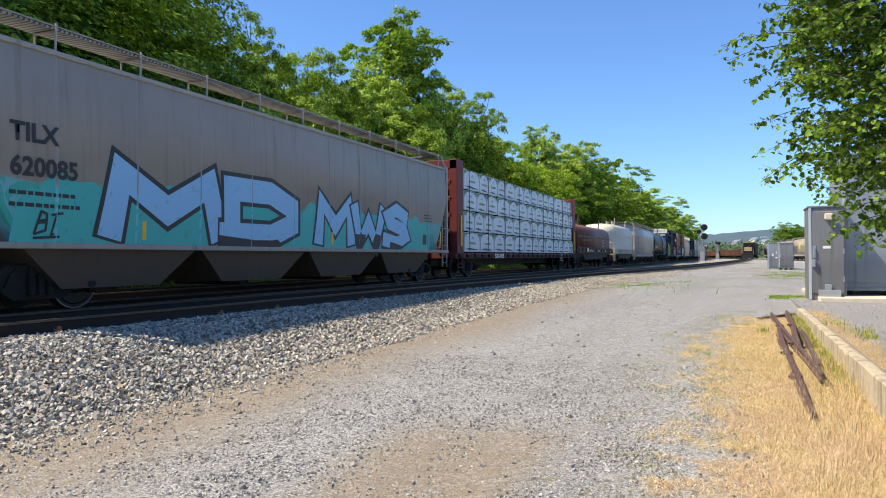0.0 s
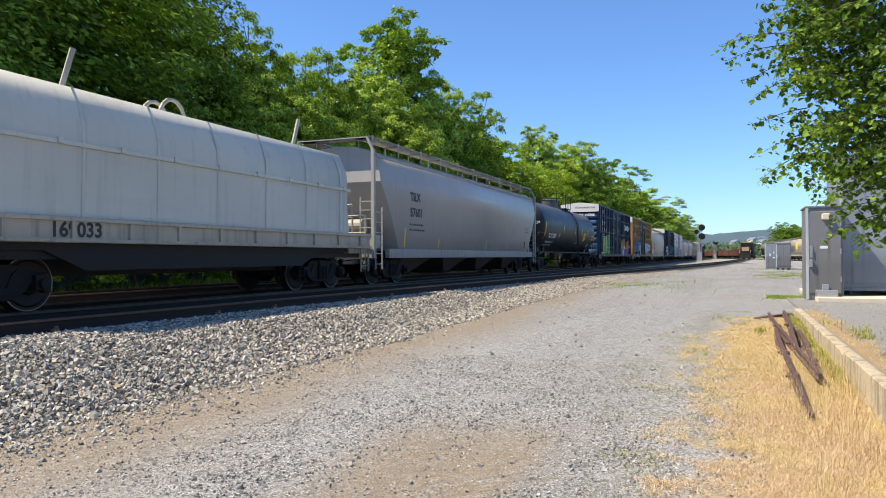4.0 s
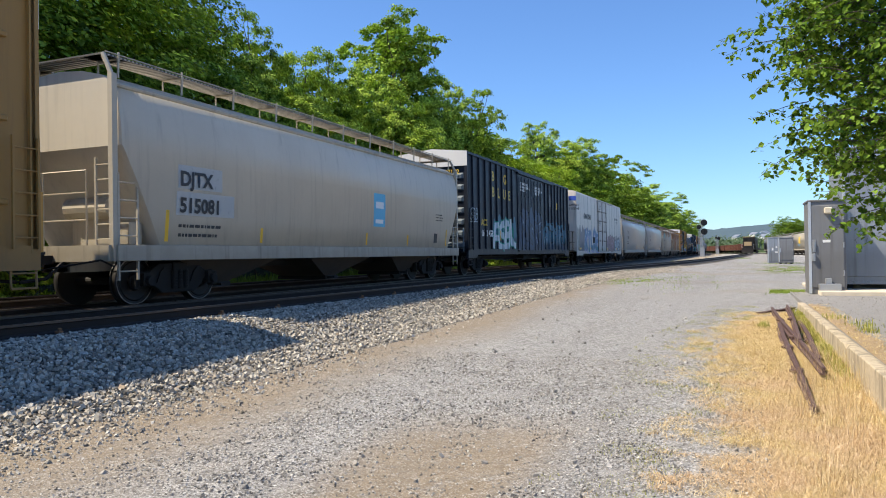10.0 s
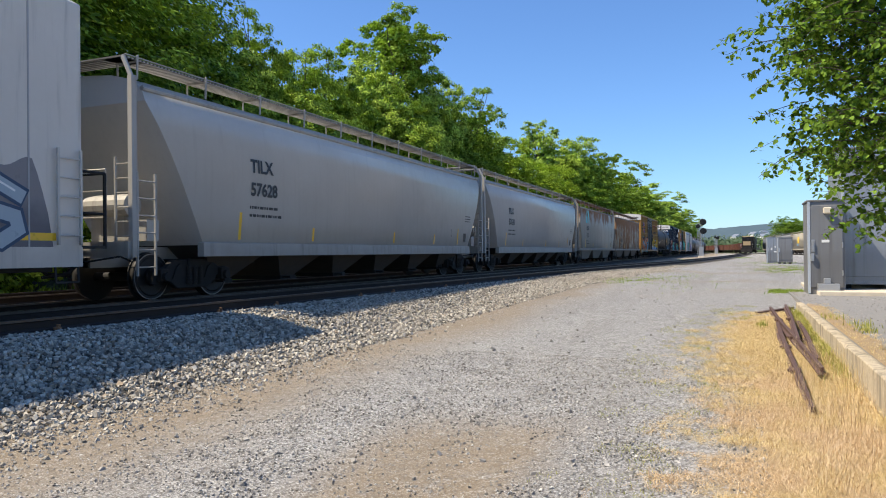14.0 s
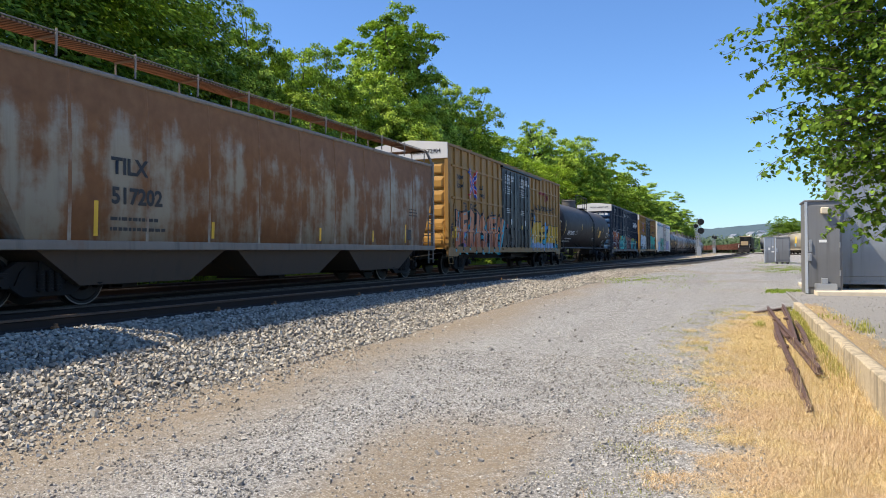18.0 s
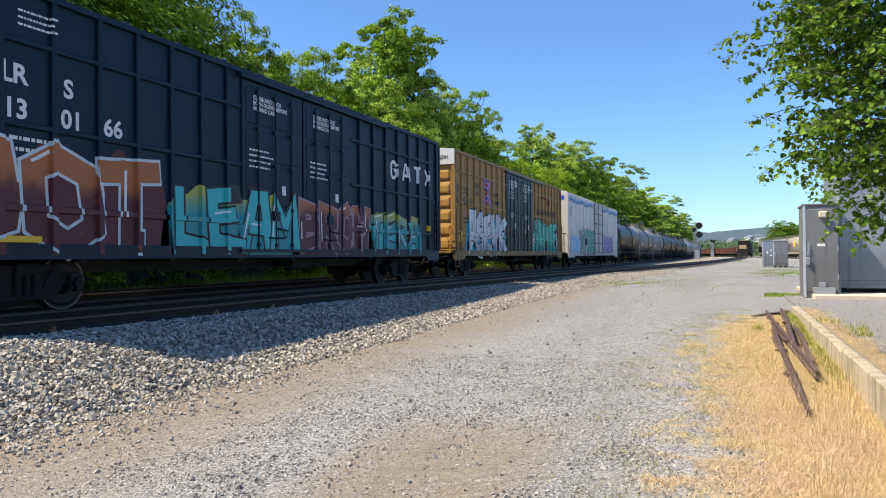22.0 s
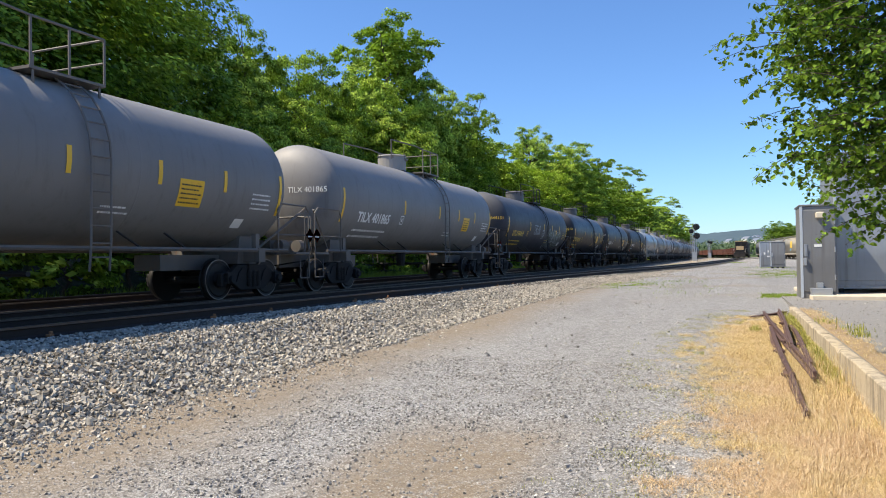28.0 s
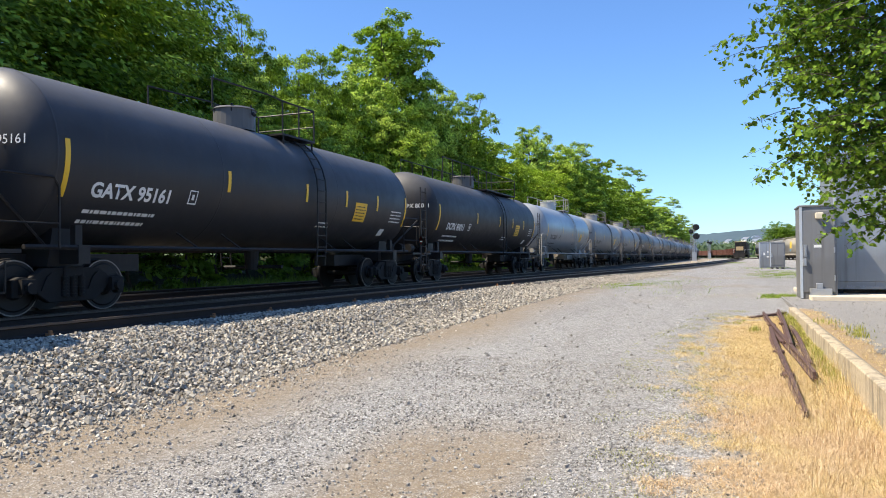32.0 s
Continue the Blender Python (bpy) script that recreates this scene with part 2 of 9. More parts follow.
def straw_material():
    n = Nodes("dry_grass")
    gold = n.ramp(n.island(), [(0.0, (0.26, 0.17, 0.06)), (0.25, (0.48, 0.345, 0.14)), (0.6, (0.64, 0.49, 0.23)), (0.92, (0.84, 0.70, 0.44)), (1.0, (0.40, 0.37, 0.11))])
    dead = n.ramp(n.island(), [(0.0, (0.25, 0.155, 0.075)), (0.25, (0.46, 0.31, 0.16)), (0.6, (0.60, 0.44, 0.25)), (1.0, (0.82, 0.66, 0.46))])
    c = n.mix(n.step(n.math("ADD", n.noise(0.9, 4, 0.6), n.math("MULTIPLY", n.math("SUBTRACT", 8.0, n.axis(1)), 0.035)), 0.44, 0.64), gold, dead)
    return n.done(c, 0.75, 0, 0.2)


def bed_material():
    n = Nodes("ballast_bed")
    cells = n.voronoi(21, "Color")
    edge = n.voronoi(21, "Distance", "DISTANCE_TO_EDGE")
    c = n.ramp(n.t_sep(cells), [(0.0, (0.095, 0.085, 0.073)), (0.4, (0.215, 0.190, 0.153)), (0.8, (0.327, 0.292, 0.237)), (1.0, (0.447, 0.397, 0.321))])
    c = n.mix(n.math("SUBTRACT", 1.0, n.step(edge, 0.0, 0.12)), c, (0.043, 0.039, 0.033))
    c = n.mix(n.math("MULTIPLY", n.step(n.noise(0.8, 4), 0.55, 0.75), 0.4), c, (0.258, 0.178, 0.110))
    n.bump(n.math("ADD", n.math("MULTIPLY", n.step(edge, 0.0, 0.35), 1.0), n.t_sep(cells)), 1.0, 0.03)
    return n.done(n.mix(0.30, c, (0.05, 0.046, 0.04)), 0.9, 0, 0.2)


M = {
    "stone_bed": bed_material(),
    "ground": ground_material(),
    "stone": stone_material(),
    "straw": straw_material(),
    "stone_fine": fine_stone_material(),
    "weed": leafy("green_weed", (0.14, 0.22, 0.03), (0.34, 0.40, 0.09), 0.3),
    "bark": plain("bark", (0.09, 0.07, 0.055), 0.9, 0, 0.4, 8, 0.6),
    "leaf_near": leafy("near_leaf", (0.03, 0.075, 0.010), (0.25, 0.39, 0.05), 0.24),
    "leaf_a": leafy("tree_leaf_bright", (0.07, 0.13, 0.010), (0.68, 0.86, 0.115), 0.22),
    "leaf_b": leafy("tree_leaf_mid", (0.045, 0.09, 0.010), (0.54, 0.74, 0.11), 0.21),
    "leaf_c": leafy("tree_leaf_dark", (0.022, 0.05, 0.008), (0.33, 0.51, 0.065), 0.24),
    # far leaves: distance haze mixed into a duller green
    "leaf_far": leafy("far_hazy_leaf", (0.045, 0.075, 0.045), (0.13, 0.18, 0.10), 0.1),
    "rail_top": plain("worn_rail_steel", (0.10, 0.075, 0.06), 0.45, 0.6, 0.2, 4, 0.05),
    "rail": plain("rusty_rail", (0.030, 0.019, 0.014), 0.85, 0.1, 0.4, 5, 0.3),
    "tie": plain("weathered_tie", (0.030, 0.023, 0.019), 0.95, 0, 0.4, 7, 0.5),
    "rust_tie": plain("rusted_steel_scrap", (0.115, 0.066, 0.055), 0.8, 0.2, 0.6, 9, 0.6),
    "truck": plain("grimy_cast_steel", (0.009, 0.008, 0.0075), 0.8, 0.1, 0.4, 4, 0.3),
    "wheel": plain("wheel_steel", (0.02, 0.018, 0.017), 0.6, 0.3, 0.35, 4, 0.2),
    "tread": plain("polished_tread", (0.22, 0.20, 0.19), 0.4, 0.7, 0.2, 4, 0.05),
    "black": paint("black_enamel", (0.022, 0.021, 0.022), 0.5, 0.25),
    "under": plain("underframe_black", (0.016, 0.015, 0.014), 0.75, 0.1, 0.35, 3, 0.2),
    "galv": plain("galvanised_steel", (0.42, 0.43, 0.44), 0.42, 0.7, 0.12, 2, 0.08),
    "concrete": plain("old_concrete", (0.32, 0.26, 0.18), 0.95, 0, 0.6, 16, 1.0),
    "slab": plain("pale_concrete", (0.60, 0.52, 0.40), 0.9, 0, 0.2, 4, 0.3),
    "white_ink": ink("white_stencil", (0.75, 0.75, 0.73)),
    "black_ink": ink("black_stencil", (0.02, 0.02, 0.022)),
    "yellow": ink("yellow_reflective", (0.78, 0.46, 0.02), 0.4),
    "gold_ink": ink("gold_stencil", (0.62, 0.42, 0.05)),
    "red_ink": ink("red_decal", (0.55, 0.05, 0.04)),
    "blue_ink": ink("blue_decal", (0.03, 0.08, 0.42)),
    "maroon_ink": ink("maroon_decal", (0.28, 0.03, 0.04)),
    "cyan_ink": ink("cyan_decal", (0.10, 0.42, 0.62)),
    "lens": plain("dark_lens", (0.02, 0.02, 0.02), 0.2, 0, 0.1, 5, 0),
}
# ---- mesh kit ----
def part(name, bm, material, parent=None, label="", smooth=False):
    """Link a bmesh as one mesh object under a thing or a part."""
    me = bpy.data.meshes.new(name)
    if smooth:
        for f in bm.faces:
            f.smooth = True
    bm.to_mesh(me)
    bm.free()
    me.materials.append(M[material] if isinstance(material, str) else material)
    ob = new(name, me)
    if parent:
        ob.parent = parent
    if label:
        ob["label"] = label
    return ob


def raw(name, verts, faces, material, parent=None, smooth=False):
    me = bpy.data.meshes.new(name)
    me.from_pydata(verts, [], faces)
    if smooth:
        me.polygons.foreach_set("use_smooth", [True] * len(me.polygons))
    me.materials.append(M[material] if isinstance(material, str) else material)
    ob = new(name, me)
    if parent:
        ob.parent = parent
    return ob


def thing(name, label, category, group="", at=None):
    ob = tagged(new(name), label, category, group)
    ob.empty_display_size = 0.3
    if at is not None:
        ob.matrix_basis = at
    return ob


def again(ob, parent, m=None, name=None):
    """Another part on the same mesh."""
    o = new(name or ob.name.split(".")[0], ob.data)
    o.parent = parent
    o.matrix_basis = m if m is not None else ob.matrix_basis
    return o


def box(bm, x0, x1, y0, y1, z0, z1, m=None):
    v = [bm.verts.new((x, y, z)) for x in (x0, x1) for y in (y0, y1) for z in (z0, z1)]
    for f in ((0, 1, 3, 2), (4, 6, 7, 5), (0, 4, 5, 1), (2, 3, 7, 6), (0, 2, 6, 4), (1, 5, 7, 3)):
        bm.faces.new([v[i] for i in f])
    if m is not None:
        bmesh.ops.transform(bm, matrix=m, verts=v)
    return v


def bar(bm, a, b, r=0.012, n=6):
    """A round bar from a to b."""
    a, b = Vector(a), Vector(b)
    d = b - a
    q = d.to_track_quat("Z", "Y").to_matrix()
    ring = [q @ Vector((r * math.cos(k * math.tau / n), r * math.sin(k * math.tau / n), 0)) for k in range(n)]
    va, vb = [bm.verts.new(a + p) for p in ring], [bm.verts.new(b + p) for p in ring]
    for k in range(n):
        bm.faces.new((va[k], va[(k + 1) % n], vb[(k + 1) % n], vb[k]))
    bm.faces.new(va[::-1]), bm.faces.new(vb)


def bars(bm, pts, r=0.012, n=6):
    for a, b in zip(pts, pts[1:]):
        bar(bm, a, b, r, n)


def extrude(bm, profile, y0, y1):
    """A closed profile of (x, z) run along y."""
    a = [bm.verts.new((x, y0, z)) for x, z in profile]
    b = [bm.verts.new((x, y1, z)) for x, z in profile]
    n = len(profile)
    for k in range(n):
        bm.faces.new((a[k], a[(k + 1) % n], b[(k + 1) % n], b[k]))
    bm.faces.new(a[::-1]), bm.faces.new(b)
    return a, b


def slab_x(bm, poly, x0, x1):
    """A closed polygon of (y, z) given thickness along x."""
    a = [bm.verts.new((x0, y, z)) for y, z in poly]
    b = [bm.verts.new((x1, y, z)) for y, z in poly]
    n = len(poly)
    for k in range(n):
        bm.faces.new((a[k], a[(k + 1) % n], b[(k + 1) % n], b[k]))
    bm.faces.new(a[::-1]), bm.faces.new(b)


def disc(bm, c, axis, r0, r1, h0, h1, n=20):
    """A turned drum along axis (0 x, 1 y, 2 z) between h0 and h1 with end radii."""
    rings = []
    for r, h in ((r0, h0), (r1, h1)):
        ring = []
        for k in range(n):
            a = k * math.tau / n
            p = [r * math.cos(a), r * math.sin(a)]
            p.insert(axis, h)
            ring.append(bm.verts.new([u + w for u, w in zip(c, p)]))
        rings.append(ring)
    for k in range(n):
        bm.faces.new((rings[0][k], rings[0][(k + 1) % n], rings[1][(k + 1) % n], rings[1][k]))
    bm.faces.new(rings[0][::-1]), bm.faces.new(rings[1])


def fix(bm):
    bmesh.ops.recalc_face_normals(bm, faces=bm.faces)
    return bm


def bevel(bm, w=0.01, seg=1):
    bmesh.ops.recalc_face_normals(bm, faces=bm.faces)
    bmesh.ops.bevel(bm, geom=list(bm.edges), offset=w, segments=seg, affect="EDGES", clamp_overlap=True)
    return bm


def glyphs(text, size, fat=0.0, spacing=1.0, line=1.0, squeeze=1.0):
    """Text in the built-in font as a flat bmesh, left-bottom at 0, 0."""
    cu = bpy.data.curves.new("lettering", "FONT")
    cu.body, cu.size, cu.offset, cu.space_character, cu.space_line = text, size, fat, spacing, line
    cu.resolution_u = 3
    ob = bpy.data.objects.new("lettering", cu)
    me = bpy.data.meshes.new_from_object(ob)
    bpy.data.objects.remove(ob)
    bm = bmesh.new()
    bm.from_mesh(me)
    bpy.data.meshes.remove(me)
    for v in bm.verts:
        v.co.x *= squeeze
    return bm


def drape(bm, y, z, surf, cuts_y=(), cuts_z=(), lift=0.006):
    """Lay a flat bmesh (u to the right, v up) on a car's near side at y, z; surf(y, z) gives the side's x."""
    for v in bm.verts:
        v.co = (v.co.z, v.co.x + y, v.co.y + z)
    if bm.verts:
        lo, hi = min(v.co.y for v in bm.verts), max(v.co.y for v in bm.verts)
        for c in cuts_y:
            if lo < c < hi:
                bmesh.ops.bisect_plane(bm, geom=bm.verts[:] + bm.edges[:] + bm.faces[:], plane_co=(0, c, 0), plane_no=(0, 1, 0))
        lo, hi = min(v.co.z for v in bm.verts), max(v.co.z for v in bm.verts)
        for c in cuts_z:
            if lo < c < hi:
                bmesh.ops.bisect_plane(bm, geom=bm.verts[:] + bm.edges[:] + bm.faces[:], plane_co=(0, 0, c), plane_no=(0, 0, 1))
        for v in bm.verts:
            v.co.x += surf(v.co.y, v.co.z) + lift
    return bm


def bars_text(w, h, lines=3, seed=0, fill=0.34):
    """Unreadable small print: rows of short dashes."""
    r = random.Random(seed)
    bm = bmesh.new()
    for i in range(lines):
        u, zz = 0.0, h * (1 - (i + 1) / lines)
        hh = h / lines * fill
        while u < w * r.uniform(0.75, 1.0):
            l = r.uniform(0.5, 2.6) * hh
            vs = [bm.verts.new(p) for p in ((u, zz, 0), (min(w, u + l), zz, 0), (min(w, u + l), zz + hh, 0), (u, zz + hh, 0))]
            bm.faces.new(vs)
            u += l + hh * 0.45
    return bm


def rect(w, h):
    bm = bmesh.new()
    nx = max(1, int(w / 0.25))
    nz = max(1, int(h / 0.12))
    g = [[bm.verts.new((w * i / nx, h * j / nz, 0)) for j in range(nz + 1)] for i in range(nx + 1)]
    for i in range(nx):
        for j in range(nz):
            bm.faces.new((g[i][j], g[i + 1][j], g[i + 1][j + 1], g[i][j + 1]))
    return bm


def bbox_text(bm):
    xs = [v.co.x for v in bm.verts]
    return max(xs) if xs else 0


# ---- running gear ----
def truck_parts():
    """Meshes of a two-axle freight truck, its middle over the origin, rails at z = 0."""
    bm = bmesh.new()
    arch = [(-1.12, 0.30), (-1.12, 0.58), (-0.98, 0.64), (-0.80, 0.62), (-0.55, 0.78), (0.55, 0.78), (0.80, 0.62), (0.98, 0.64), (1.12, 0.58), (1.12, 0.30),
            (0.98, 0.30), (0.92, 0.46), (0.74, 0.46), (0.66, 0.34), (0.45, 0.20), (-0.45, 0.20), (-0.66, 0.34), (-0.74, 0.46), (-0.92, 0.46), (-0.98, 0.30)]
    slab_x(bm, arch, 0.93, 1.07)
    bevel(bm, 0.015)
    frame_me = bm
    bm = bmesh.new()
    slab_x(bm, [(-0.52, 0.62), (-0.42, 0.70), (-0.30, 0.70), (-0.30, 0.58), (-0.62, 0.40)], 1.075, 1.10)
    lug = fix(bm)
    bm = bmesh.new()
    for k in (-0.16, 0.0, 0.16):
        for i in range(6):
            disc(bm, (1.09, k, 0.30 + i * 0.058), 2, 0.07, 0.07, 0, 0.036, 10)
        disc(bm, (1.09, k, 0.28), 2, 0.045, 0.045, 0, 0.38, 8)
    spring = fix(bm)
    bm = bmesh.new()
    box(bm, 0.98, 1.165, -0.13, 0.13, 0.36, 0.60)
    disc(bm, (1.16, 0, 0.457), 0, 0.10, 0.085, 0, 0.07, 12)
    cap = fix(bm)
    bm = bmesh.new()
    box(bm, -1.12, 1.12, -0.19, 0.19, 0.62, 0.80)
    bolster = bevel(bm, 0.02)
    bm = bmesh.new()
    c = (0, 0, 0)
    disc(bm, c, 0, 0.457, 0.457, -0.065, 0.065, 32)
    disc(bm, c, 0, 0.39, 0.36, 0.066, 0.072, 32)
    disc(bm, c, 0, 0.20, 0.15, 0.066, 0.13, 20)
    disc(bm, (-0.085, 0, 0), 0, 0.487, 0.475, 0, 0.02, 32)
    n = 36
    a = [[bm.verts.new((0.0675, r * math.cos(k * math.tau / n), r * math.sin(k * math.tau / n))) for k in range(n)] for r in (0.455, 0.436)]
    fix(bm)
    for k in range(n):
        bm.faces.new((a[0][k], a[0][(k + 1) % n], a[1][(k + 1) % n], a[1][k])).material_index = 1
    wheel = bm
    bm = bmesh.new()
    disc(bm, (0, 0, 0), 0, 0.085, 0.085, -1.05, 1.05, 12)
    axle = fix(bm)
    return frame_me, lug, spring, cap, bolster, wheel, axle


def mesh_of(bm, name, material, smooth=False):
    me = bpy.data.meshes.new(name)
    if smooth:
        for f in bm.faces:
            f.smooth = len(f.verts) == 4
    bm.to_mesh(me)
    bm.free()
    me.materials.append(M[material])
    return me


_f, _l, _s, _c, _b, _w, _a = truck_parts()
GEAR = {"side_frame": mesh_of(_f, "side_frame", "truck"), "frame_lug": mesh_of(_l, "frame_lug", "truck"), "spring_set": mesh_of(_s, "spring_set", "truck"),
        "bearing_cap": mesh_of(_c, "bearing_cap", "truck"), "bolster": mesh_of(_b, "bolster", "truck"), "wheel": mesh_of(_w, "wheel", "wheel", True), "axle": mesh_of(_a, "axle", "truck")}
GEAR["wheel"].materials.append(M["tread"])
FLIP = pose(0, 0, 0, 0, 0, 180)


def add_truck(car, y):
    """A truck under a car: side frames, springs, caps, bolster and two wheelsets."""
    tr = new("truck", GEAR["bolster"])
    tr.parent = car
    tr.matrix_basis = pose(0, y, 0)
    for turn in (None, FLIP):
        for k, dy in (("side_frame", 0), ("frame_lug", 0), ("frame_lug", 0.92), ("spring_set", 0), ("bearing_cap", -0.89), ("bearing_cap", 0.89)):
            o = new(k, GEAR[k])
            o.parent = tr
            o.matrix_basis = pose(0, dy, 0) if turn is None else turn @ pose(0, dy, 0)
    for yy in (-0.89, 0.89):
        for k, x, turn in (("axle", 0, 0), ("wheel", 0.745, 0), ("wheel", -0.745, 180)):
            o = new(k, GEAR[k])
            o.parent = tr
            o.matrix_basis = pose(x, yy, 0.457, 0, 0, turn)
    return tr


def coupler_mesh():
    bm = bmesh.new()
    box(bm, -0.07, 0.07, -0.75, 0.0, 0.80, 0.96)
    box(bm, -0.16, 0.16, -1.02, -0.72, 0.74, 1.02)
    box(bm, -0.21, -0.08, -1.12, -0.98, 0.76, 1.0)
    bars(bm, [(0.28, -0.05, 0.85), (0.30, -0.45, 0.55), (0.16, -0.85, 0.50)], 0.035, 6)
    bars(bm, [(1.35, 0.05, 0.75), (1.3, -0.18, 0.86), (0.3, -0.55, 0.70)], 0.018, 5)
    return mesh_of(fix(bm), "coupler", "truck")


GEAR["coupler"] = coupler_mesh()


def add_couplers(car, half):
    for y, turn in ((-half, 0), (half, 180)):
        o = new("coupler", GEAR["coupler"])
        o.parent = car
        o.matrix_basis = pose(0, y, 0, 0, 0, turn)


def ladder(bm, x, y0, y1, z0, z1, rungs, r=0.013, axis="y"):
    """Two stiles and rungs; axis y lies along the side, x across the end (then x is the y place)."""
    for k in (y0, y1):
        if axis == "y":
            box(bm, x - 0.012, x + 0.03, k - 0.018, k + 0.018, z0, z1)
        else:
            box(bm, k - 0.018, k + 0.018, x - 0.02, x + 0.02, z0, z1)
    for i in range(rungs):
        z = z0 + (z1 - z0) * (i + 0.5) / rungs
        if axis == "y":
            bar(bm, (x + 0.01, y0, z), (x + 0.01, y1, z), r, 5)
        else:
            bar(bm, (y0, x, z), (y1, x, z), r, 5)
# ---- ground, tracks ----
def gz(y):
    """The yard rises gently to the height of the track bed."""
    s = min(max((y + 2) / 34, 0), 1)
    return 0.5 * s * s * (3 - 2 * s)


def siding_x(y):
    """Centre line of the diverging track: leaves the main track, swings out and bends back far off."""
    pts = [(-60, -11.52), (-30, -11.40), (-10, -10.75), (7, -9.88), (20, -9.25), (34, -8.25), (48, -6.75), (62, -5.1), (80, -3.6), (105, -2.0), (140, -0.35), (180, 1.2), (215, 2.1), (250, 2.0), (290, -1.5), (330, -9.0), (370, -20.0)]
    for i in range(len(pts) - 1):
        if y <= pts[i + 1][0] or i == len(pts) - 2:
            p0, p1 = pts[max(0, i - 1)], pts[i]
            p2, p3 = pts[i + 1], pts[min(len(pts) - 1, i + 2)]
            t = (y - p1[0]) / (p2[0] - p1[0])
            m1 = (p2[1] - p0[1]) / (p2[0] - p0[0]) * (p2[0] - p1[0])
            m2 = (p3[1] - p1[1]) / (p3[0] - p1[0]) * (p2[0] - p1[0])
            return (2 * t**3 - 3 * t**2 + 1) * p1[1] + (t**3 - 2 * t**2 + t) * m1 + (-2 * t**3 + 3 * t**2) * p2[1] + (t**3 - t**2) * m2


def main_at(s):
    """Place and heading (from +Y to the left) of the main track at s metres along it."""
    if s <= CURVE_Y:
        return TRACK_X, s, 0.0
    a = (s - CURVE_Y) / CURVE_R
    return TRACK_X - CURVE_R * (1 - math.cos(a)), CURVE_Y + CURVE_R * math.sin(a), a


def siding_at(y):
    return siding_x(y), y, -math.atan2(siding_x(y + 0.5) - siding_x(y - 0.5), 1.0)


def yard_at(y):
    return 24.1 - 0.068 * y, y, math.atan(0.068)


M["anchor_rust"] = plain("anchor_rust", (0.30, 0.14, 0.06), 0.85, 0.1, 0.4, 20, 0.4)
# oily stone, taken near black to include the shade under the train
M["grime_shade_bed"] = plain("oily_ballast", (0.026, 0.022, 0.019), 0.95, 0, 0.4, 14, 0.8)


def strip(name, path, ss, profile, material, closed=False):
    """Sweep an (offset, z) profile along a track."""
    verts, faces, n = [], [], len(profile)
    for s in ss:
        x, y, a = path(s)
        for o, z in profile:
            verts.append((x + o * math.cos(a), y + o * math.sin(a), z))
    m = n if closed else n - 1
    for i in range(len(ss) - 1):
        for k in range(m):
            faces.append((i * n + k, i * n + (k + 1) % n, (i + 1) * n + (k + 1) % n, (i + 1) * n + k))
    return raw(name, verts, faces, material)


def rail_lines(path, ss, gauge=1.435, group="", z=RAIL):
    for side in (-1, 1):
        c = side * (gauge / 2 + 0.035)
        head = [(c - 0.035, z - 0.035), (c - 0.035, z - 0.004), (c - 0.028, z), (c + 0.028, z), (c + 0.035, z - 0.004), (c + 0.035, z - 0.035)]
        web = [(c - 0.03, z - 0.036), (c - 0.01, z - 0.05), (c - 0.01, z - 0.14), (c - 0.07, z - 0.165), (c - 0.07, z - 0.18), (c + 0.07, z - 0.18), (c + 0.07, z - 0.165), (c + 0.01, z - 0.14), (c + 0.01, z - 0.05), (c + 0.03, z - 0.036)]
        r = tagged(strip("rail", path, ss, web, "rail", True), "rusty brown steel rail on wooden ties", "rail", group)
        h = strip("rail_head", path, ss, head, "rail_top", True)
        h.parent = r


xs = sorted({round(v, 2) for v in list(np.linspace(-30, 20, 101)) + list(np.geomspace(20, 4000, 24)) + list(-np.geomspace(30, 4000, 24))})
ys = sorted({round(v, 2) for v in list(np.linspace(-20, 70, 151)) + list(np.geomspace(70, 4500, 30)) + list(-np.geomspace(20, 3000, 24))})


def ground_z(x, y):
    z = gz(y)
    if -25 < x < 18 and -15 < y < 60:
        z += 0.035 * noise.noise((x * 0.5, y * 0.5, 0)) + 0.012 * noise.noise((x * 2.1, y * 2.1, 4))
    if x < -19 and y < 420:
        z += min(1, (-19 - x) / 12) * 1.6
    return z


gv = [(x, y, ground_z(x, y)) for x in xs for y in ys]
ny = len(ys)
gf = [(i * ny + j, (i + 1) * ny + j, (i + 1) * ny + j + 1, i * ny + j + 1) for i in range(len(xs) - 1) for j in range(ny - 1)]
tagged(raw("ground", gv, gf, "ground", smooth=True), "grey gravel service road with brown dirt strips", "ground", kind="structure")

far = list(np.linspace(-520, 268, 60)) + list(np.linspace(278, 850, 60))
tagged(strip("track_bed", main_at, far, [(-4.6, 0.0), (-3.2, 0.50), (-1.6, 0.56), (1.6, 0.56), (2.35, 0.54), (4.75, 0.0)], "stone_bed"), "grey crushed stone ballast bed under the main track", "track bed", kind="structure")
side_s = [float(v) for v in np.linspace(-30, 370, 161)]
tagged(strip("track_bed", siding_at, side_s, [(-1.5, 0.10), (-1.5, 0.55), (1.4, 0.55), (2.1, 0.50), (4.2, 0.04)], "stone_bed"), "grey crushed stone ballast bed under the diverging track", "track bed", kind="structure")
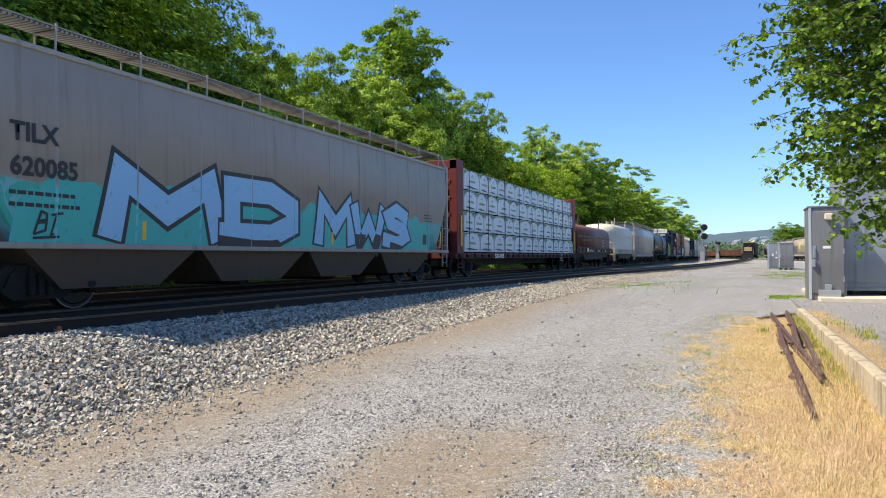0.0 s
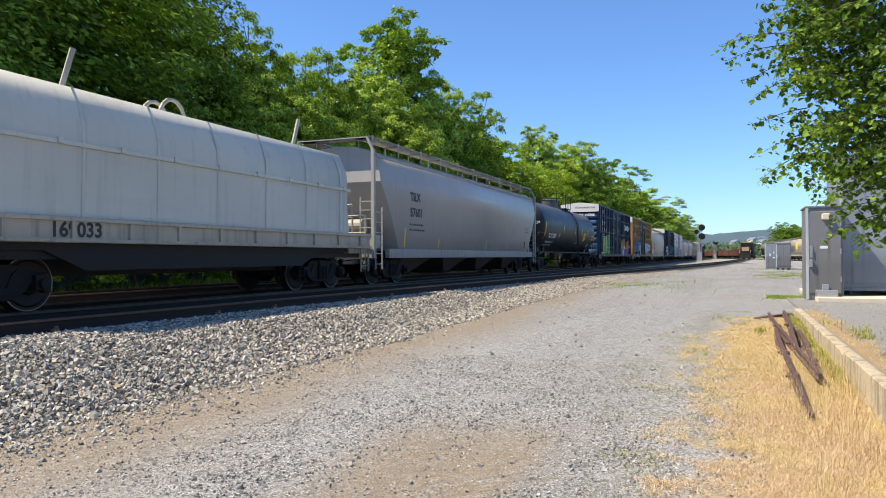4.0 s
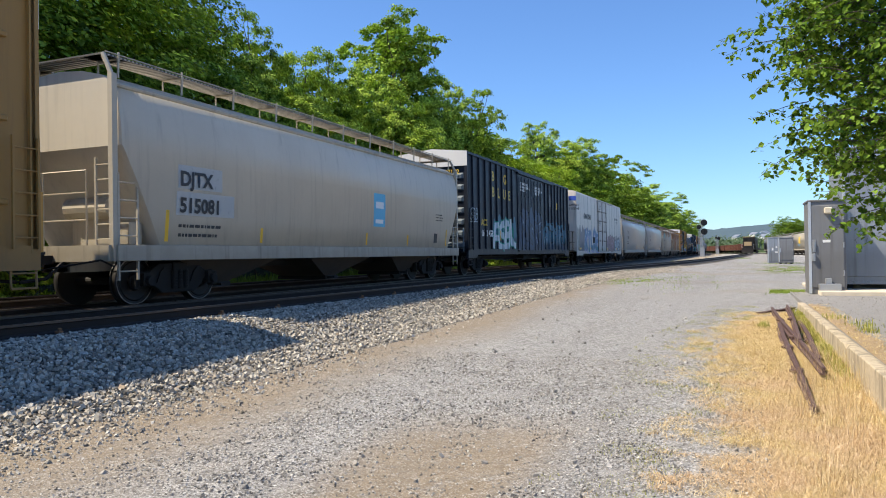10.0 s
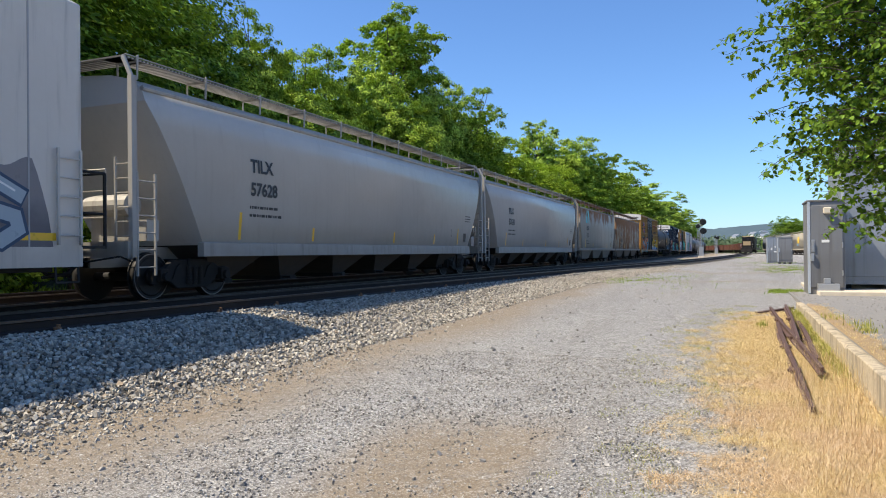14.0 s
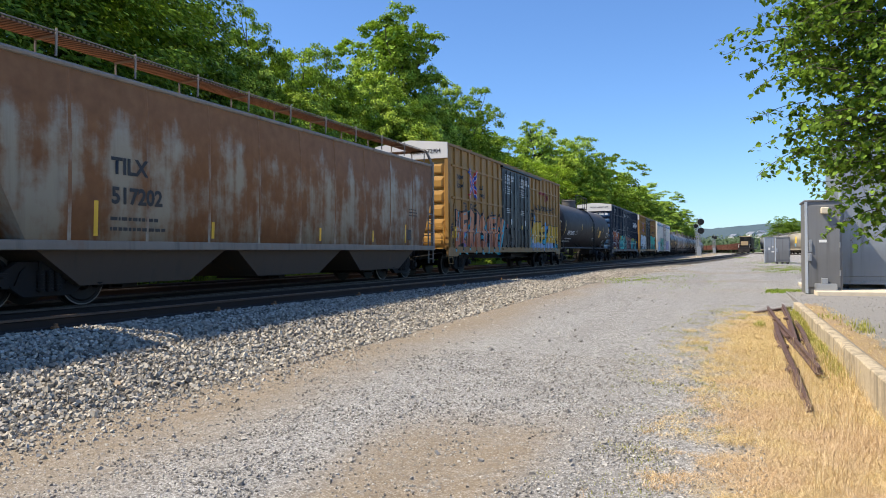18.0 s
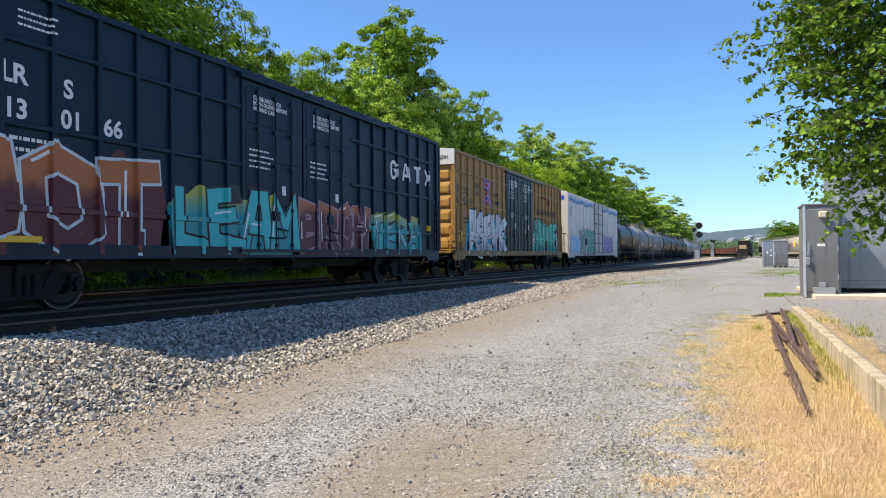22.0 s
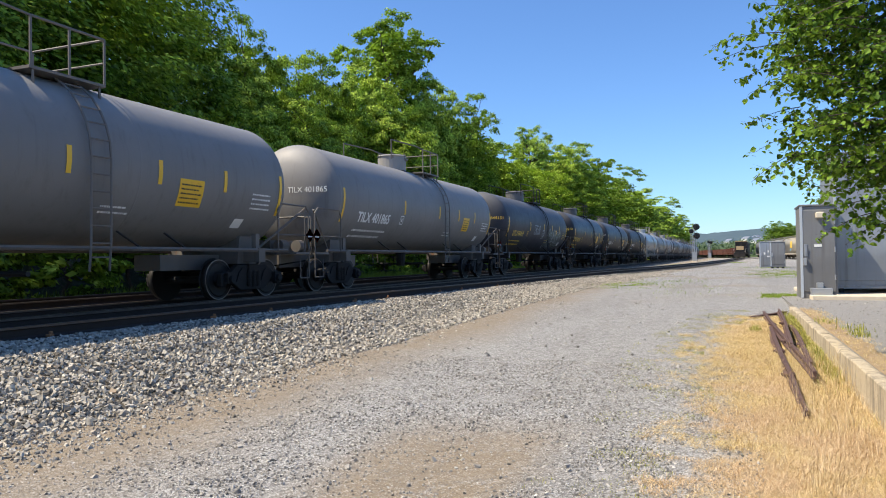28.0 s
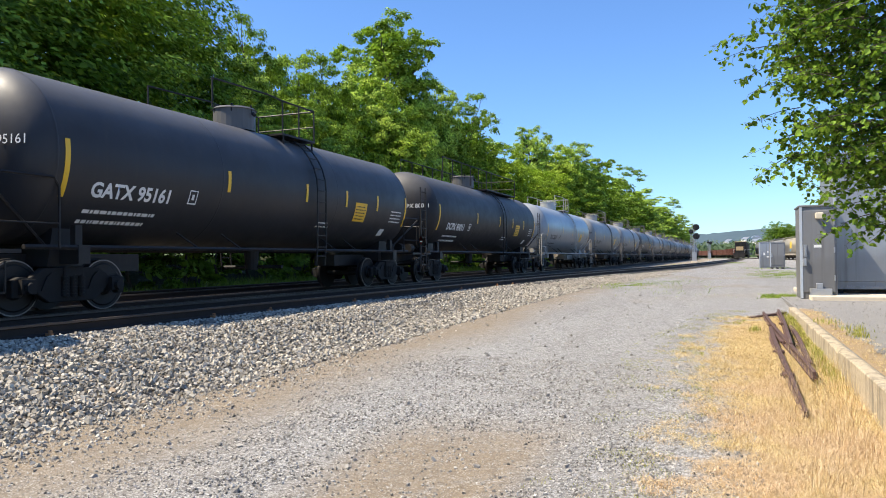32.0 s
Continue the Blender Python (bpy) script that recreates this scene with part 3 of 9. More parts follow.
# dark sheets over the beds: oil plus painted shade beneath the cars
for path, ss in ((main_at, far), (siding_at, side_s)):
    tagged(strip("oily_ballast", path, ss, [(-1.55, 0.56), (-1.3, 0.572), (1.3, 0.572), (1.62, 0.56)], "grime_shade_bed"), "dark oily ballast between the rails, shade under the train in its colour", "ballast", kind="structure")
rail_lines(main_at, far, group="rails of the main track")
rail_lines(siding_at, [float(v) for v in np.linspace(-58, 370, 215)], group="rails of the diverging track")
yard_s = [float(v) for v in np.linspace(60, 290, 20)]
rail_lines(yard_at, yard_s, group="rails of the yard track", z=0.68)
# far second main track behind the train
back_at = lambda s: (main_at(s)[0] - 4.1, main_at(s)[1], main_at(s)[2])
rail_lines(back_at, far, group="rails of the far track")


def tie_mesh():
    bm = bmesh.new()
    box(bm, -1.3, 1.3, -0.115, 0.115, -0.16, 0.0)
    return mesh_of(bevel(bm, 0.012), "tie", "tie")


def ties(path, s0, s1, near0, near1, top, spacing=0.55):
    """Ties: each its own within the near stretch, the others joined."""
    me = tie_mesh()
    verts, faces = [], []
    r = random.Random(3)
    n = int((s1 - s0) / spacing)
    host = None
    for k in range(n):
        s = s0 + k * spacing
        x, y, a = path(s)
        m = Matrix.Translation((x + r.uniform(-0.05, 0.05), y, top + r.uniform(-0.012, 0.008))) @ Matrix.Rotation(a + r.uniform(-0.012, 0.012), 4, "Z")
        if near0 < s < near1:
            if host is None:
                host = tagged(new("tie_row", me), "weathered wooden ties under the rails", "railroad tie")
                host.matrix_basis = m
                base = m.inverted()
            else:
                o = new("tie", me)
                o.parent = host
                o.matrix_basis = base @ m
        else:
            b = len(verts)
            for px, py, pz in ((-1.3, -0.11, 0), (1.3, -0.11, 0), (1.3, 0.11, 0), (-1.3, 0.11, 0), (-1.3, -0.11, -0.12), (1.3, -0.11, -0.12), (1.3, 0.11, -0.12), (-1.3, 0.11, -0.12)):
                verts.append(m @ Vector((px, py, pz)))
            faces += [(b, b + 1, b + 2, b + 3), (b, b + 4, b + 5, b + 1), (b + 1, b + 5, b + 6, b + 2), (b + 2, b + 6, b + 7, b + 3), (b + 3, b + 7, b + 4, b)]
    tagged(raw("far_ties", verts, faces, "tie"), "row of weathered wooden ties", "railroad tie", kind="stuff")


ties(main_at, -460, 420, 3, 40, RAIL - 0.185)
ties(siding_at, -4, 330, 3, 45, RAIL - 0.190)
ties(back_at, -30, 200, -29, -28, RAIL - 0.19)
ties(yard_at, 60, 290, 60, 61, 0.49)
anchor = None
for k in range(14):
    y = 7.4 + k * 1.65
    x, yy, a = siding_at(y)
    m = Matrix.Translation((x + 0.84, y, RAIL - 0.185)) @ Matrix.Rotation(a, 4, "Z")
    if anchor is None:
        bm = bmesh.new()
        box(bm, -0.02, 0.085, -0.035, 0.035, 0.0, 0.045)
        box(bm, 0.03, 0.075, -0.025, 0.025, 0.045, 0.085)
        anchor = tagged(part("rail_anchor", bevel(bm, 0.008), "anchor_rust"), "rusty orange steel rail anchor on a tie", "rail anchor", "anchors along the near rail")
        anchor.matrix_basis = m
    elif k % 3 != 1:
        copy_thing(anchor, m)
# ---- trees ----
def leaf_cloud(rng, centres, radii, count, size, axis=None):
    """Leaves as small folded quads on the upper sides of clumps, facing up and away from axis; returns vertex and face arrays."""
    centres, radii = np.asarray(centres, float), np.asarray(radii, float)
    k = rng.choice(len(centres), count, p=radii ** 2 / (radii ** 2).sum())
    d = rng.normal(size=(count, 3))
    d /= np.linalg.norm(d, axis=1, keepdims=True)
    d[:, 2] = np.where(d[:, 2] < -0.35, -d[:, 2], d[:, 2])
    p = centres[k] + d * (radii[k] * np.abs(rng.normal(0.75, 0.25, count)))[:, None] * np.array([1.15, 1.15, 0.62])
    away = p - axis if axis is not None else d
    away = away * np.array([1, 1, 0.35])
    away /= np.linalg.norm(away, axis=1, keepdims=True) + 1e-9
    up = d * 0.45 + away * 0.55 + np.array(SUN) * 0.95 + rng.normal(size=(count, 3)) * 0.42
    up /= np.linalg.norm(up, axis=1, keepdims=True)
    a = np.cross(up, rng.normal(size=(count, 3)))
    a /= np.linalg.norm(a, axis=1, keepdims=True) + 1e-9
    b = np.cross(up, a)
    s = size * rng.uniform(0.6, 1.3, count)[:, None]
    w = s * rng.uniform(0.45, 0.75, count)[:, None]
    bend = up * s * 0.16
    v = np.stack([p - a * s * 0.5, p - b * w * 0.5 - bend * 0.2, p + a * s * 0.5 - bend, p + b * w * 0.5 - bend * 0.2], 1).reshape(-1, 3)
    i = np.arange(count) * 4
    f = np.concatenate([np.stack([i, i + 1, i + 2], 1), np.stack([i, i + 2, i + 3], 1)])
    return v, f


def crown_mesh(name, seed, width, height, base, clumps, leaves, size, mat, spiky=0.3):
    """A crown of leafy puffs on an uneven shell, with a dense inside."""
    rng = np.random.default_rng(seed)
    cs, rs = [], []
    # boughs swell out of the crown; puffs of leaves sit on their outer sides
    m = max(9, clumps // 8)
    for k in range(m):
        u = -0.62 + 1.6 * (k + rng.uniform(0.2, 0.8)) / m
        a = k * 2.39996 + rng.uniform(-0.4, 0.4)
        c = math.sqrt(max(0.02, 1 - u * u)) ** 0.8
        r = rng.uniform(0.56, 0.80) * (1 - spiky * rng.uniform(-0.4, 0.6))
        mid = np.array([r * c * width / 2 * math.cos(a), r * c * width / 2 * math.sin(a), base + height * (0.43 + 0.57 * u * r * 1.15)])
        swell = rng.uniform(0.14, 0.23) * width
        for q in range(clumps // m):
            d = rng.normal(size=3) + np.array([math.cos(a) * c, math.sin(a) * c, 0.5 + u]) * 0.8
            d /= np.linalg.norm(d)
            p = mid + d * swell * rng.uniform(0.55, 1.05)
            cs.append(tuple(p))
            rs.append(rng.uniform(0.034, 0.074) * width)
    mid = np.array([0, 0, base + height * 0.35])
    v, f = leaf_cloud(rng, cs, rs, leaves, size, mid)
    # larger leaves deep inside close the crown
    ic = [(x * 0.62, y * 0.62, base + height * 0.43 + (z - base - height * 0.43) * 0.68) for x, y, z in cs]
    v2, f2 = leaf_cloud(rng, ic, [q * 1.5 for q in rs], int(leaves * 0.26), size * 1.7, mid)
    v, f = np.concatenate([v, v2]), np.concatenate([f, f2 + len(v)])
    me = bpy.data.meshes.new(name)
    me.from_pydata(v.tolist(), [], f.tolist())
    me.materials.append(M[mat])
    return me, cs


def trunk_mesh(seed, height, r0, cs, limbs=9):
    """A tapered, slightly bent trunk with limbs out to some clumps."""
    r = random.Random(seed)
    bm = bmesh.new()

    def limb(a, b, ra, rb, seg=5):
        a, b = Vector(a), Vector(b)
        prev = None
        for k in range(seg + 1):
            t = k / seg
            p = a.lerp(b, t) + Vector((r.uniform(-1, 1), r.uniform(-1, 1), r.uniform(-0.4, 0.8))) * (0.05 * (b - a).length * math.sin(t * math.pi))
            ring = [bm.verts.new(p + Vector((math.cos(q), math.sin(q), 0)) * (ra + (rb - ra) * t)) for q in (j * math.tau / 7 for j in range(7))]
            if prev:
                for j in range(7):
                    bm.faces.new((prev[j], prev[(j + 1) % 7], ring[(j + 1) % 7], ring[j]))
            prev = ring
    limb((0, 0, -0.3), (r.uniform(-0.4, 0.4), r.uniform(-0.4, 0.4), height * 0.9), r0, r0 * 0.18, 8)
    for c in r.sample(cs, min(limbs, len(cs))):
        z = max(height * 0.18, c[2] - r.uniform(0.12, 0.28) * height)
        limb((0, 0, min(z, height * 0.8)), c, r0 * 0.42, r0 * 0.07, 5)
    me = bpy.data.meshes.new("trunk")
    fix(bm).to_mesh(me)
    bm.free()
    me.materials.append(M["bark"])
    return me


TREES = {}


def tree(kind, x, y, scale, turn, label, group="trees along the far side of the track", z=None):
    if kind not in TREES:
        seed, width, height, base, clumps, leaves, size, mat, spiky = TREE_KINDS[kind]
        crown, cs = crown_mesh("crown", seed, width, height, base, clumps, leaves, size, mat, spiky)
        TREES[kind] = crown, trunk_mesh(seed, base + height * 0.8, 0.022 * (base + height), cs)
    crown, trunk = TREES[kind]
    t = thing("tree", label, "tree", group, Matrix.Translation((x, y, ground_z(x, y) if z is None else z)) @ Matrix.Rotation(radians(turn), 4, "Z") @ Matrix.Diagonal((*(scale if isinstance(scale, tuple) else (scale, scale, scale)), 1)))
    for n, me in (("trunk", trunk), ("crown", crown)):
        o = new(n, me)
        o.parent = t
    return t


# seed, width, height, base, clumps, leaves, leaf size, material, spikiness
TREE_KINDS = {
    "broad": (1, 9.0, 11.0, 1.0, 300, 34000, 0.20, "leaf_a", 0.25),
    "round": (2, 8.0, 10.0, 0.8, 270, 30000, 0.20, "leaf_b", 0.25),
    "tall": (3, 8.0, 9.0, 8.0, 150, 15000, 0.22, "leaf_b", 0.35),
    "dark": (4, 13.0, 13.5, 2.0, 420, 50000, 0.21, "leaf_c", 0.3),
    "broad_far": (8, 9.0, 11.0, 1.0, 200, 15000, 0.27, "leaf_b", 0.3),
    "round_far": (9, 8.0, 10.0, 0.8, 200, 14000, 0.27, "leaf_b", 0.3),
    "deep": (7, 9.0, 11.0, 0.6, 90, 7000, 0.50, "leaf_c", 0.3),
    "bush": (5, 5.0, 4.0, 0.1, 50, 4500, 0.22, "leaf_a", 0.3),
    "shade": (6, 6.0, 5.0, 0.1, 55, 4500, 0.27, "leaf_c", 0.3),
}
# ---- woods along the far side ----
# kind, place, crown width, height of the top above the rails' ground
WOODS = [
    ("dark", -26.0, 17.8, 16.5, 16.5), ("dark", -29.0, 28.4, 15.0, 18.0), ("dark", -29.0, 3.5, 14.5, 15.5), ("round", -27.0, -11.0, 10.0, 13.0), ("broad", -28.5, -27.0, 11.0, 14.0),
    ("round", -27.0, 36.2, 5.6, 15.9), ("round", -28.0, 34.5, 7.0, 14.0), ("broad", -28.0, 42.6, 7.0, 16.4), ("round", -27.0, 45.0, 6.4, 15.6), ("tall", -28.2, 58.0, 9.2, 24.0),
    ("broad", -27.0, 50.7, 7.8, 16.7), ("broad", -26.0, 59.0, 7.8, 18.0), ("round", -26.0, 64.5, 6.2, 18.2), ("round", -26.0, 72.6, 7.0, 18.6), ("broad", -26.0, 81.4, 8.6, 16.0),
    ("tall", -27.0, 103.3, 7.6, 21.6), ("broad", -26.0, 113.6, 10.6, 20.4), ("round", -26.0, 128.0, 13.0, 21.6), ("broad", -26.0, 146.0, 13.2, 21.8), ("round", -26.0, 179.1, 17.0, 22.5),
    ("broad", -26.0, 218.4, 18.0, 22.6), ("round", -25.0, 267.6, 20.0, 22.0), ("broad", -25.0, 347.5, 20.0, 21.0), ("round", -24.0, 420.0, 17.0, 18.0),
    ("broad", -25.0, 28.4, 6.0, 10.1), ("broad", -24.5, 31.8, 6.0, 10.9), ("broad", -25.0, 36.1, 6.0, 11.6), ("round", -24.5, 39.8, 6.0, 11.5), ("broad", -25.0, 51.6, 9.0, 13.8),
    ("round", -25.0, 65.6, 8.5, 14.0), ("broad", -25.0, 86.2, 10.5, 13.4), ("round", -25.0, 113.7, 13.0, 14.9), ("broad", -24.0, 24.4, 6.0, 8.2), ("broad", -24.5, 97.0, 11.0, 14.0), ("broad", -25.0, 160.0, 16.0, 17.0), ("round", -25.0, 200.0, 18.0, 18.0), ("broad", -25.0, 240.0, 20.0, 18.5), ("round", -25.0, 305.0, 22.0, 18.0),
]
WOOD_LABELS = {"broad": "bright green broadleaf tree at the wood's edge", "round": "mid-green leafy tree in the wood's edge", "tall": "tall airy tree rising above the woods", "dark": "large dark green spreading tree overhanging the track"}
rt = random.Random(11)
for kind, x, y, wide, top in WOODS:
    z = ground_z(x, y)
    k = kind + ("_far" if y > 140 and kind in ("broad", "round") else "")
    sx, sz = wide / TREE_KINDS[k][1], (top - z) / (TREE_KINDS[k][2] + TREE_KINDS[k][3])
    tree(k, x, y, (sx, sx, sz), rt.uniform(0, 360), WOOD_LABELS[kind])
for k in range(26):
    y = 6 + k * 7.0 + rt.uniform(-2, 2) + max(0, k - 14) * 8
    tree("deep", -37 + rt.uniform(-2, 1), y * 1.2, rt.uniform(0.9, 1.08) + min(y, 150) / 270, rt.uniform(0, 360), "leafy tree deeper in the woods", "trees deeper in the woods")
for k in range(46):
    y = 1 + k * 2.4 + rt.uniform(-0.8, 0.8) + max(0, k - 30) * 9
    tree("shade" if k % 3 else "bush", -18.7 + rt.uniform(-0.9, 0.3), y, rt.uniform(0.62, 0.95), rt.uniform(0, 360), "low green shrub beside the track", "shrubs along the far side of the track")


# weeds under the shrubs
def blades(name, rng, pts, hgt, wid, mat, lean=0.45, label="", category="grass"):
    """Grass blades as narrow tapering triangles in two joints, growing from pts."""
    n = len(pts)
    pts = np.asarray(pts)
    a = rng.uniform(0, math.tau, n)
    d = np.stack([np.cos(a), np.sin(a), np.zeros(n)], 1)
    side = np.stack([-np.sin(a), np.cos(a), np.zeros(n)], 1)
    hh = (hgt * rng.uniform(0.45, 1.25, n))[:, None]
    ln = (lean * rng.uniform(0.1, 1.0, n))[:, None]
    up = np.array([0, 0, 1.0])
    w = wid * rng.uniform(0.6, 1.3, n)[:, None]
    v = np.stack([pts - side * w, pts + side * w, pts + d * hh * ln * 0.35 + up * hh * 0.6 - side * w * 0.7, pts + d * hh * ln * 0.35 + up * hh * 0.6 + side * w * 0.7, pts + d * hh * ln + up * hh * (1 - 0.3 * ln)], 1).reshape(-1, 3)
    i = np.arange(n) * 5
    f = np.concatenate([np.stack([i, i + 1, i + 3, i + 2], 1)]).tolist() + np.stack([i + 2, i + 3, i + 4], 1).tolist()
    return tagged(raw(name, v.tolist(), f, mat), label, category, kind="stuff")


def on_ground(x, y):
    return (x, y, ground_z(x, y) - 0.01)


rng = np.random.default_rng(8)
blades("weeds", rng, [on_ground(rng.uniform(-19.5, -16.6), rng.uniform(2, 75)) for _ in range(16000)], 0.55, 0.012, "weed", 0.6, "rank green weeds beside the far rails", "weeds")
def kerb_material():
    """Tan cast concrete: pitted, with lichen blotches and dark stains running down the face."""
    n = Nodes("old_kerb_concrete")
    c = n.mix(n.noise(20, 6, 0.7), (0.30, 0.245, 0.165), (0.62, 0.53, 0.39))
    c = n.mix(n.math("MULTIPLY", n.step(n.noise(1.0, 5, 0.65, stretch=(9, 9, 1.2)), 0.44, 0.66), 0.6), c, (0.13, 0.115, 0.095))
    c = n.mix(n.math("MULTIPLY", n.step(n.noise(5, 5, 0.7), 0.55, 0.68), 0.5), c, (0.24, 0.22, 0.15))
    c = n.mix(n.math("MULTIPLY", n.step(n.noise(45, 3), 0.62, 0.72), 0.7), c, (0.12, 0.10, 0.075))
    n.bump(n.math("ADD", n.noise(30, 5, 0.7), n.math("MULTIPLY", n.noise(6, 4), 1.2)), 0.9, 0.012)
    return n.done(c, 0.95, 0, 0.15)


M["concrete"] = kerb_material()
M["asphalt"] = plain("gravelly_asphalt", (0.29, 0.28, 0.265), 0.95, 0, 0.75, 40, 1.0)
M["soil"] = plain("dry_soil", (0.36, 0.26, 0.15), 0.95, 0, 0.5, 30, 1.0)
M["weed_dry"] = leafy("kerb_weed", (0.22, 0.23, 0.05), (0.56, 0.50, 0.15), 0.2)
M["lamp_cream"] = plain("lamp_cream", (0.62, 0.55, 0.42), 0.5, 0, 0.1)
M["trim_bright"] = plain("bare_aluminium", (0.52, 0.56, 0.60), 0.4, 0.3, 0.1, 3, 0.05)
M["cab_dark"] = paint("cabinet_grey", (0.31, 0.315, 0.32), 0.45, 0.35, metal=0.25)
M["cab_pale"] = paint("cabinet_silver", (0.46, 0.50, 0.55), 0.33, 0.4, metal=0.4)
# ---- ballast stones, gravel, dry grass ----
def bed_z(x, y):
    """Height of whatever lies on top at x, y beside the near rails."""
    z = ground_z(x, y)
    o = x - TRACK_X
    for pts in ([(-4.6, 0.0), (-3.2, 0.50), (-1.6, 0.56), (1.6, 0.56), (2.35, 0.54), (4.75, 0.0)],):
        for (a, za), (b, zb) in zip(pts, pts[1:]):
            if a <= o <= b:
                z = max(z, za + (zb - za) * (o - a) / (b - a))
    o = x - siding_x(y)
    for (a, za), (b, zb) in zip([(-1.5, 0.55), (1.4, 0.55), (2.1, 0.50)], [(1.4, 0.55), (2.1, 0.50), (4.2, 0.04)]):
        if a <= o <= b:
            z = max(z, za + (zb - za) * (o - a) / (b - a))
    return z


def stones(name, rng, pts, size, label, spread=0.5, mat="stone"):
    """Crushed stones: crooked eight-cornered blocks, each turned its own way."""
    n = len(pts)
    base = np.array([(x, y, z) for x in (-1, 1) for y in (-1, 1) for z in (-1, 1)], float) * 0.5
    c = base[None] * rng.uniform(0.55, 1.1, (n, 8, 1)) * rng.uniform(0.65, 1.2, (n, 1, 3)) + rng.normal(size=(n, 8, 3)) * 0.06
    q = rng.normal(size=(n, 4))
    q /= np.linalg.norm(q, axis=1, keepdims=True)
    w, x, y, z = q.T
    R = np.stack([1 - 2 * (y * y + z * z), 2 * (x * y - z * w), 2 * (x * z + y * w), 2 * (x * y + z * w), 1 - 2 * (x * x + z * z), 2 * (y * z - x * w), 2 * (x * z - y * w), 2 * (y * z + x * w), 1 - 2 * (x * x + y * y)], 1).reshape(n, 3, 3)
    s = size * rng.uniform(1 - spread, 1 + spread, (n, 1, 1))
    v = (np.einsum("nij,nkj->nki", R, c) * s + np.asarray(pts)[:, None, :]).reshape(-1, 3)
    f = np.array([(0, 1, 3, 2), (4, 6, 7, 5), (0, 4, 5, 1), (2, 3, 7, 6), (0, 2, 6, 4), (1, 5, 7, 3)])
    faces = (np.arange(n)[:, None, None] * 8 + f[None]).reshape(-1, 4)
    return tagged(raw(name, v.tolist(), faces.tolist(), mat), label, "gravel", kind="stuff")


rng = np.random.default_rng(21)
pts = []
for y0, y1, per in ((1.5, 9, 640), (9, 16, 520), (16, 26, 270), (26, 44, 90)):
    n = int((y1 - y0) * 3.6 * per)
    ya = rng.uniform(y0, y1, n)
    for y in ya:
        e = siding_x(y) + 0.98
        x = e + 3.3 * rng.uniform(0, 1) ** 1.15
        pts.append((x, y, bed_z(x, y) + rng.uniform(-0.012, 0.024)))
stones("ballast_stones", rng, pts, 0.039, "loose grey crushed stones on the ballast shoulder")
pts = []
for _ in range(17000):
    y = 2 + 55 * rng.uniform(0, 1) ** 1.1
    o = 2.1 + (0.5 - gz(y)) / 0.219 + rng.normal(0.1, 0.42)
    x = siding_x(y) + o
    pts.append((x, y, bed_z(x, y) + rng.uniform(-0.004, 0.01)))
stones("spilled_stones", rng, pts, 0.026, "small stones spilled from the ballast onto the dirt", 0.6)
pts = []
for y0, y1, n in ((2.5, 6, 22000), (6, 10, 15000)):
    for _ in range(n):
        y = rng.uniform(y0, y1)
        x = rng.uniform(-6.6, 0.2)
        if (x < -4.2 or (y < 6 and -2.9 < x < -1.4)) and rng.uniform(0, 1) < 0.7:
            continue
        pts.append((x, y, ground_z(x, y) + 0.002))
stones("gravel_stones", rng, pts, 0.0125, "fine grey gravel strewn over the service road", 0.6, "stone_fine")
pts = []
for _ in range(420):
    y = 2.5 + 20 * rng.uniform(0, 1) ** 1.6
    x = rng.uniform(-6.8, -0.2)
    pts.append((x, y, ground_z(x, y) + 0.006))
stones("strewn_stones", rng, pts, 0.032, "scattered larger stones on the dirt strip", 0.5, "stone_fine")


KERB_TURN = 0.001      # the kerb runs a little out from the track's line


def kerb_x(y):
    """Inner face of the kerb."""
    return 1.19 + KERB_TURN * (y - 6)


def straw_edge(y):
    """Left limit of the dry grass."""
    return -0.24 - 0.12 * math.sin(y * 0.7) + (0.45 * (y - 12.5) / 3.5 if y > 12.5 else 0)


pts, tall, thin, short = [], [], [], []
while len(pts) < 150000:
    y = 2.6 + 14.2 * rng.uniform(0, 1) ** 1.3
    e = straw_edge(y)
    x = rng.uniform(e - 0.75, kerb_x(y) - 0.005)
    lush = (x - e + 0.30) / 0.75 + 1.2 * noise.noise((x * 2.3, y * 2.3, 3)) + 0.9 * noise.noise((x * 8, y * 8, 5))
    if rng.uniform(0, 1) > min(1.0, lush):
        continue
    tuft = 0.5 + 0.5 * noise.noise((x * 5, y * 5, 8))
    pts.append((x, y, ground_z(x, y) - 0.008 + 0.035 * max(0.0, tuft) * rng.uniform(0, 1)))
blades("dry_grass", rng, pts, 0.045, 0.0013, "straw", 4.5, "matted straw-yellow dry grass beside the kerb")
while len(short) < 16000:
    y = 2.6 + 12.5 * rng.uniform(0, 1) ** 1.2
    x = rng.uniform(straw_edge(y) + 0.05, kerb_x(y) - 0.01)
    if noise.noise((x * 3.2, y * 3.2, 17)) < 0.05:
        continue
    short.append((x, y, ground_z(x, y) - 0.01))
while len(short) < 21000:
    y = 3.5 + 11.5 * rng.uniform(0, 1)
    x = kerb_x(y) - 0.01 - 0.32 * rng.uniform(0, 1) ** 1.3
    short.append((x, y, ground_z(x, y) + 0.07 * rng.uniform(0, 1)))
blades("dry_grass_tufts", rng, short, 0.085, 0.0011, "straw", 1.8, "tousled tufts of dead grass beside the kerb")
while len(tall) < 1500:
    y = 3.0 + 7.5 * rng.uniform(0, 1)
    x = kerb_x(y) - 0.75 * rng.uniform(0, 1) ** 1.5
    if noise.noise((x * 3, y * 3, 7)) < 0.0:
        continue
    tall.append((x, y, ground_z(x, y) - 0.01))
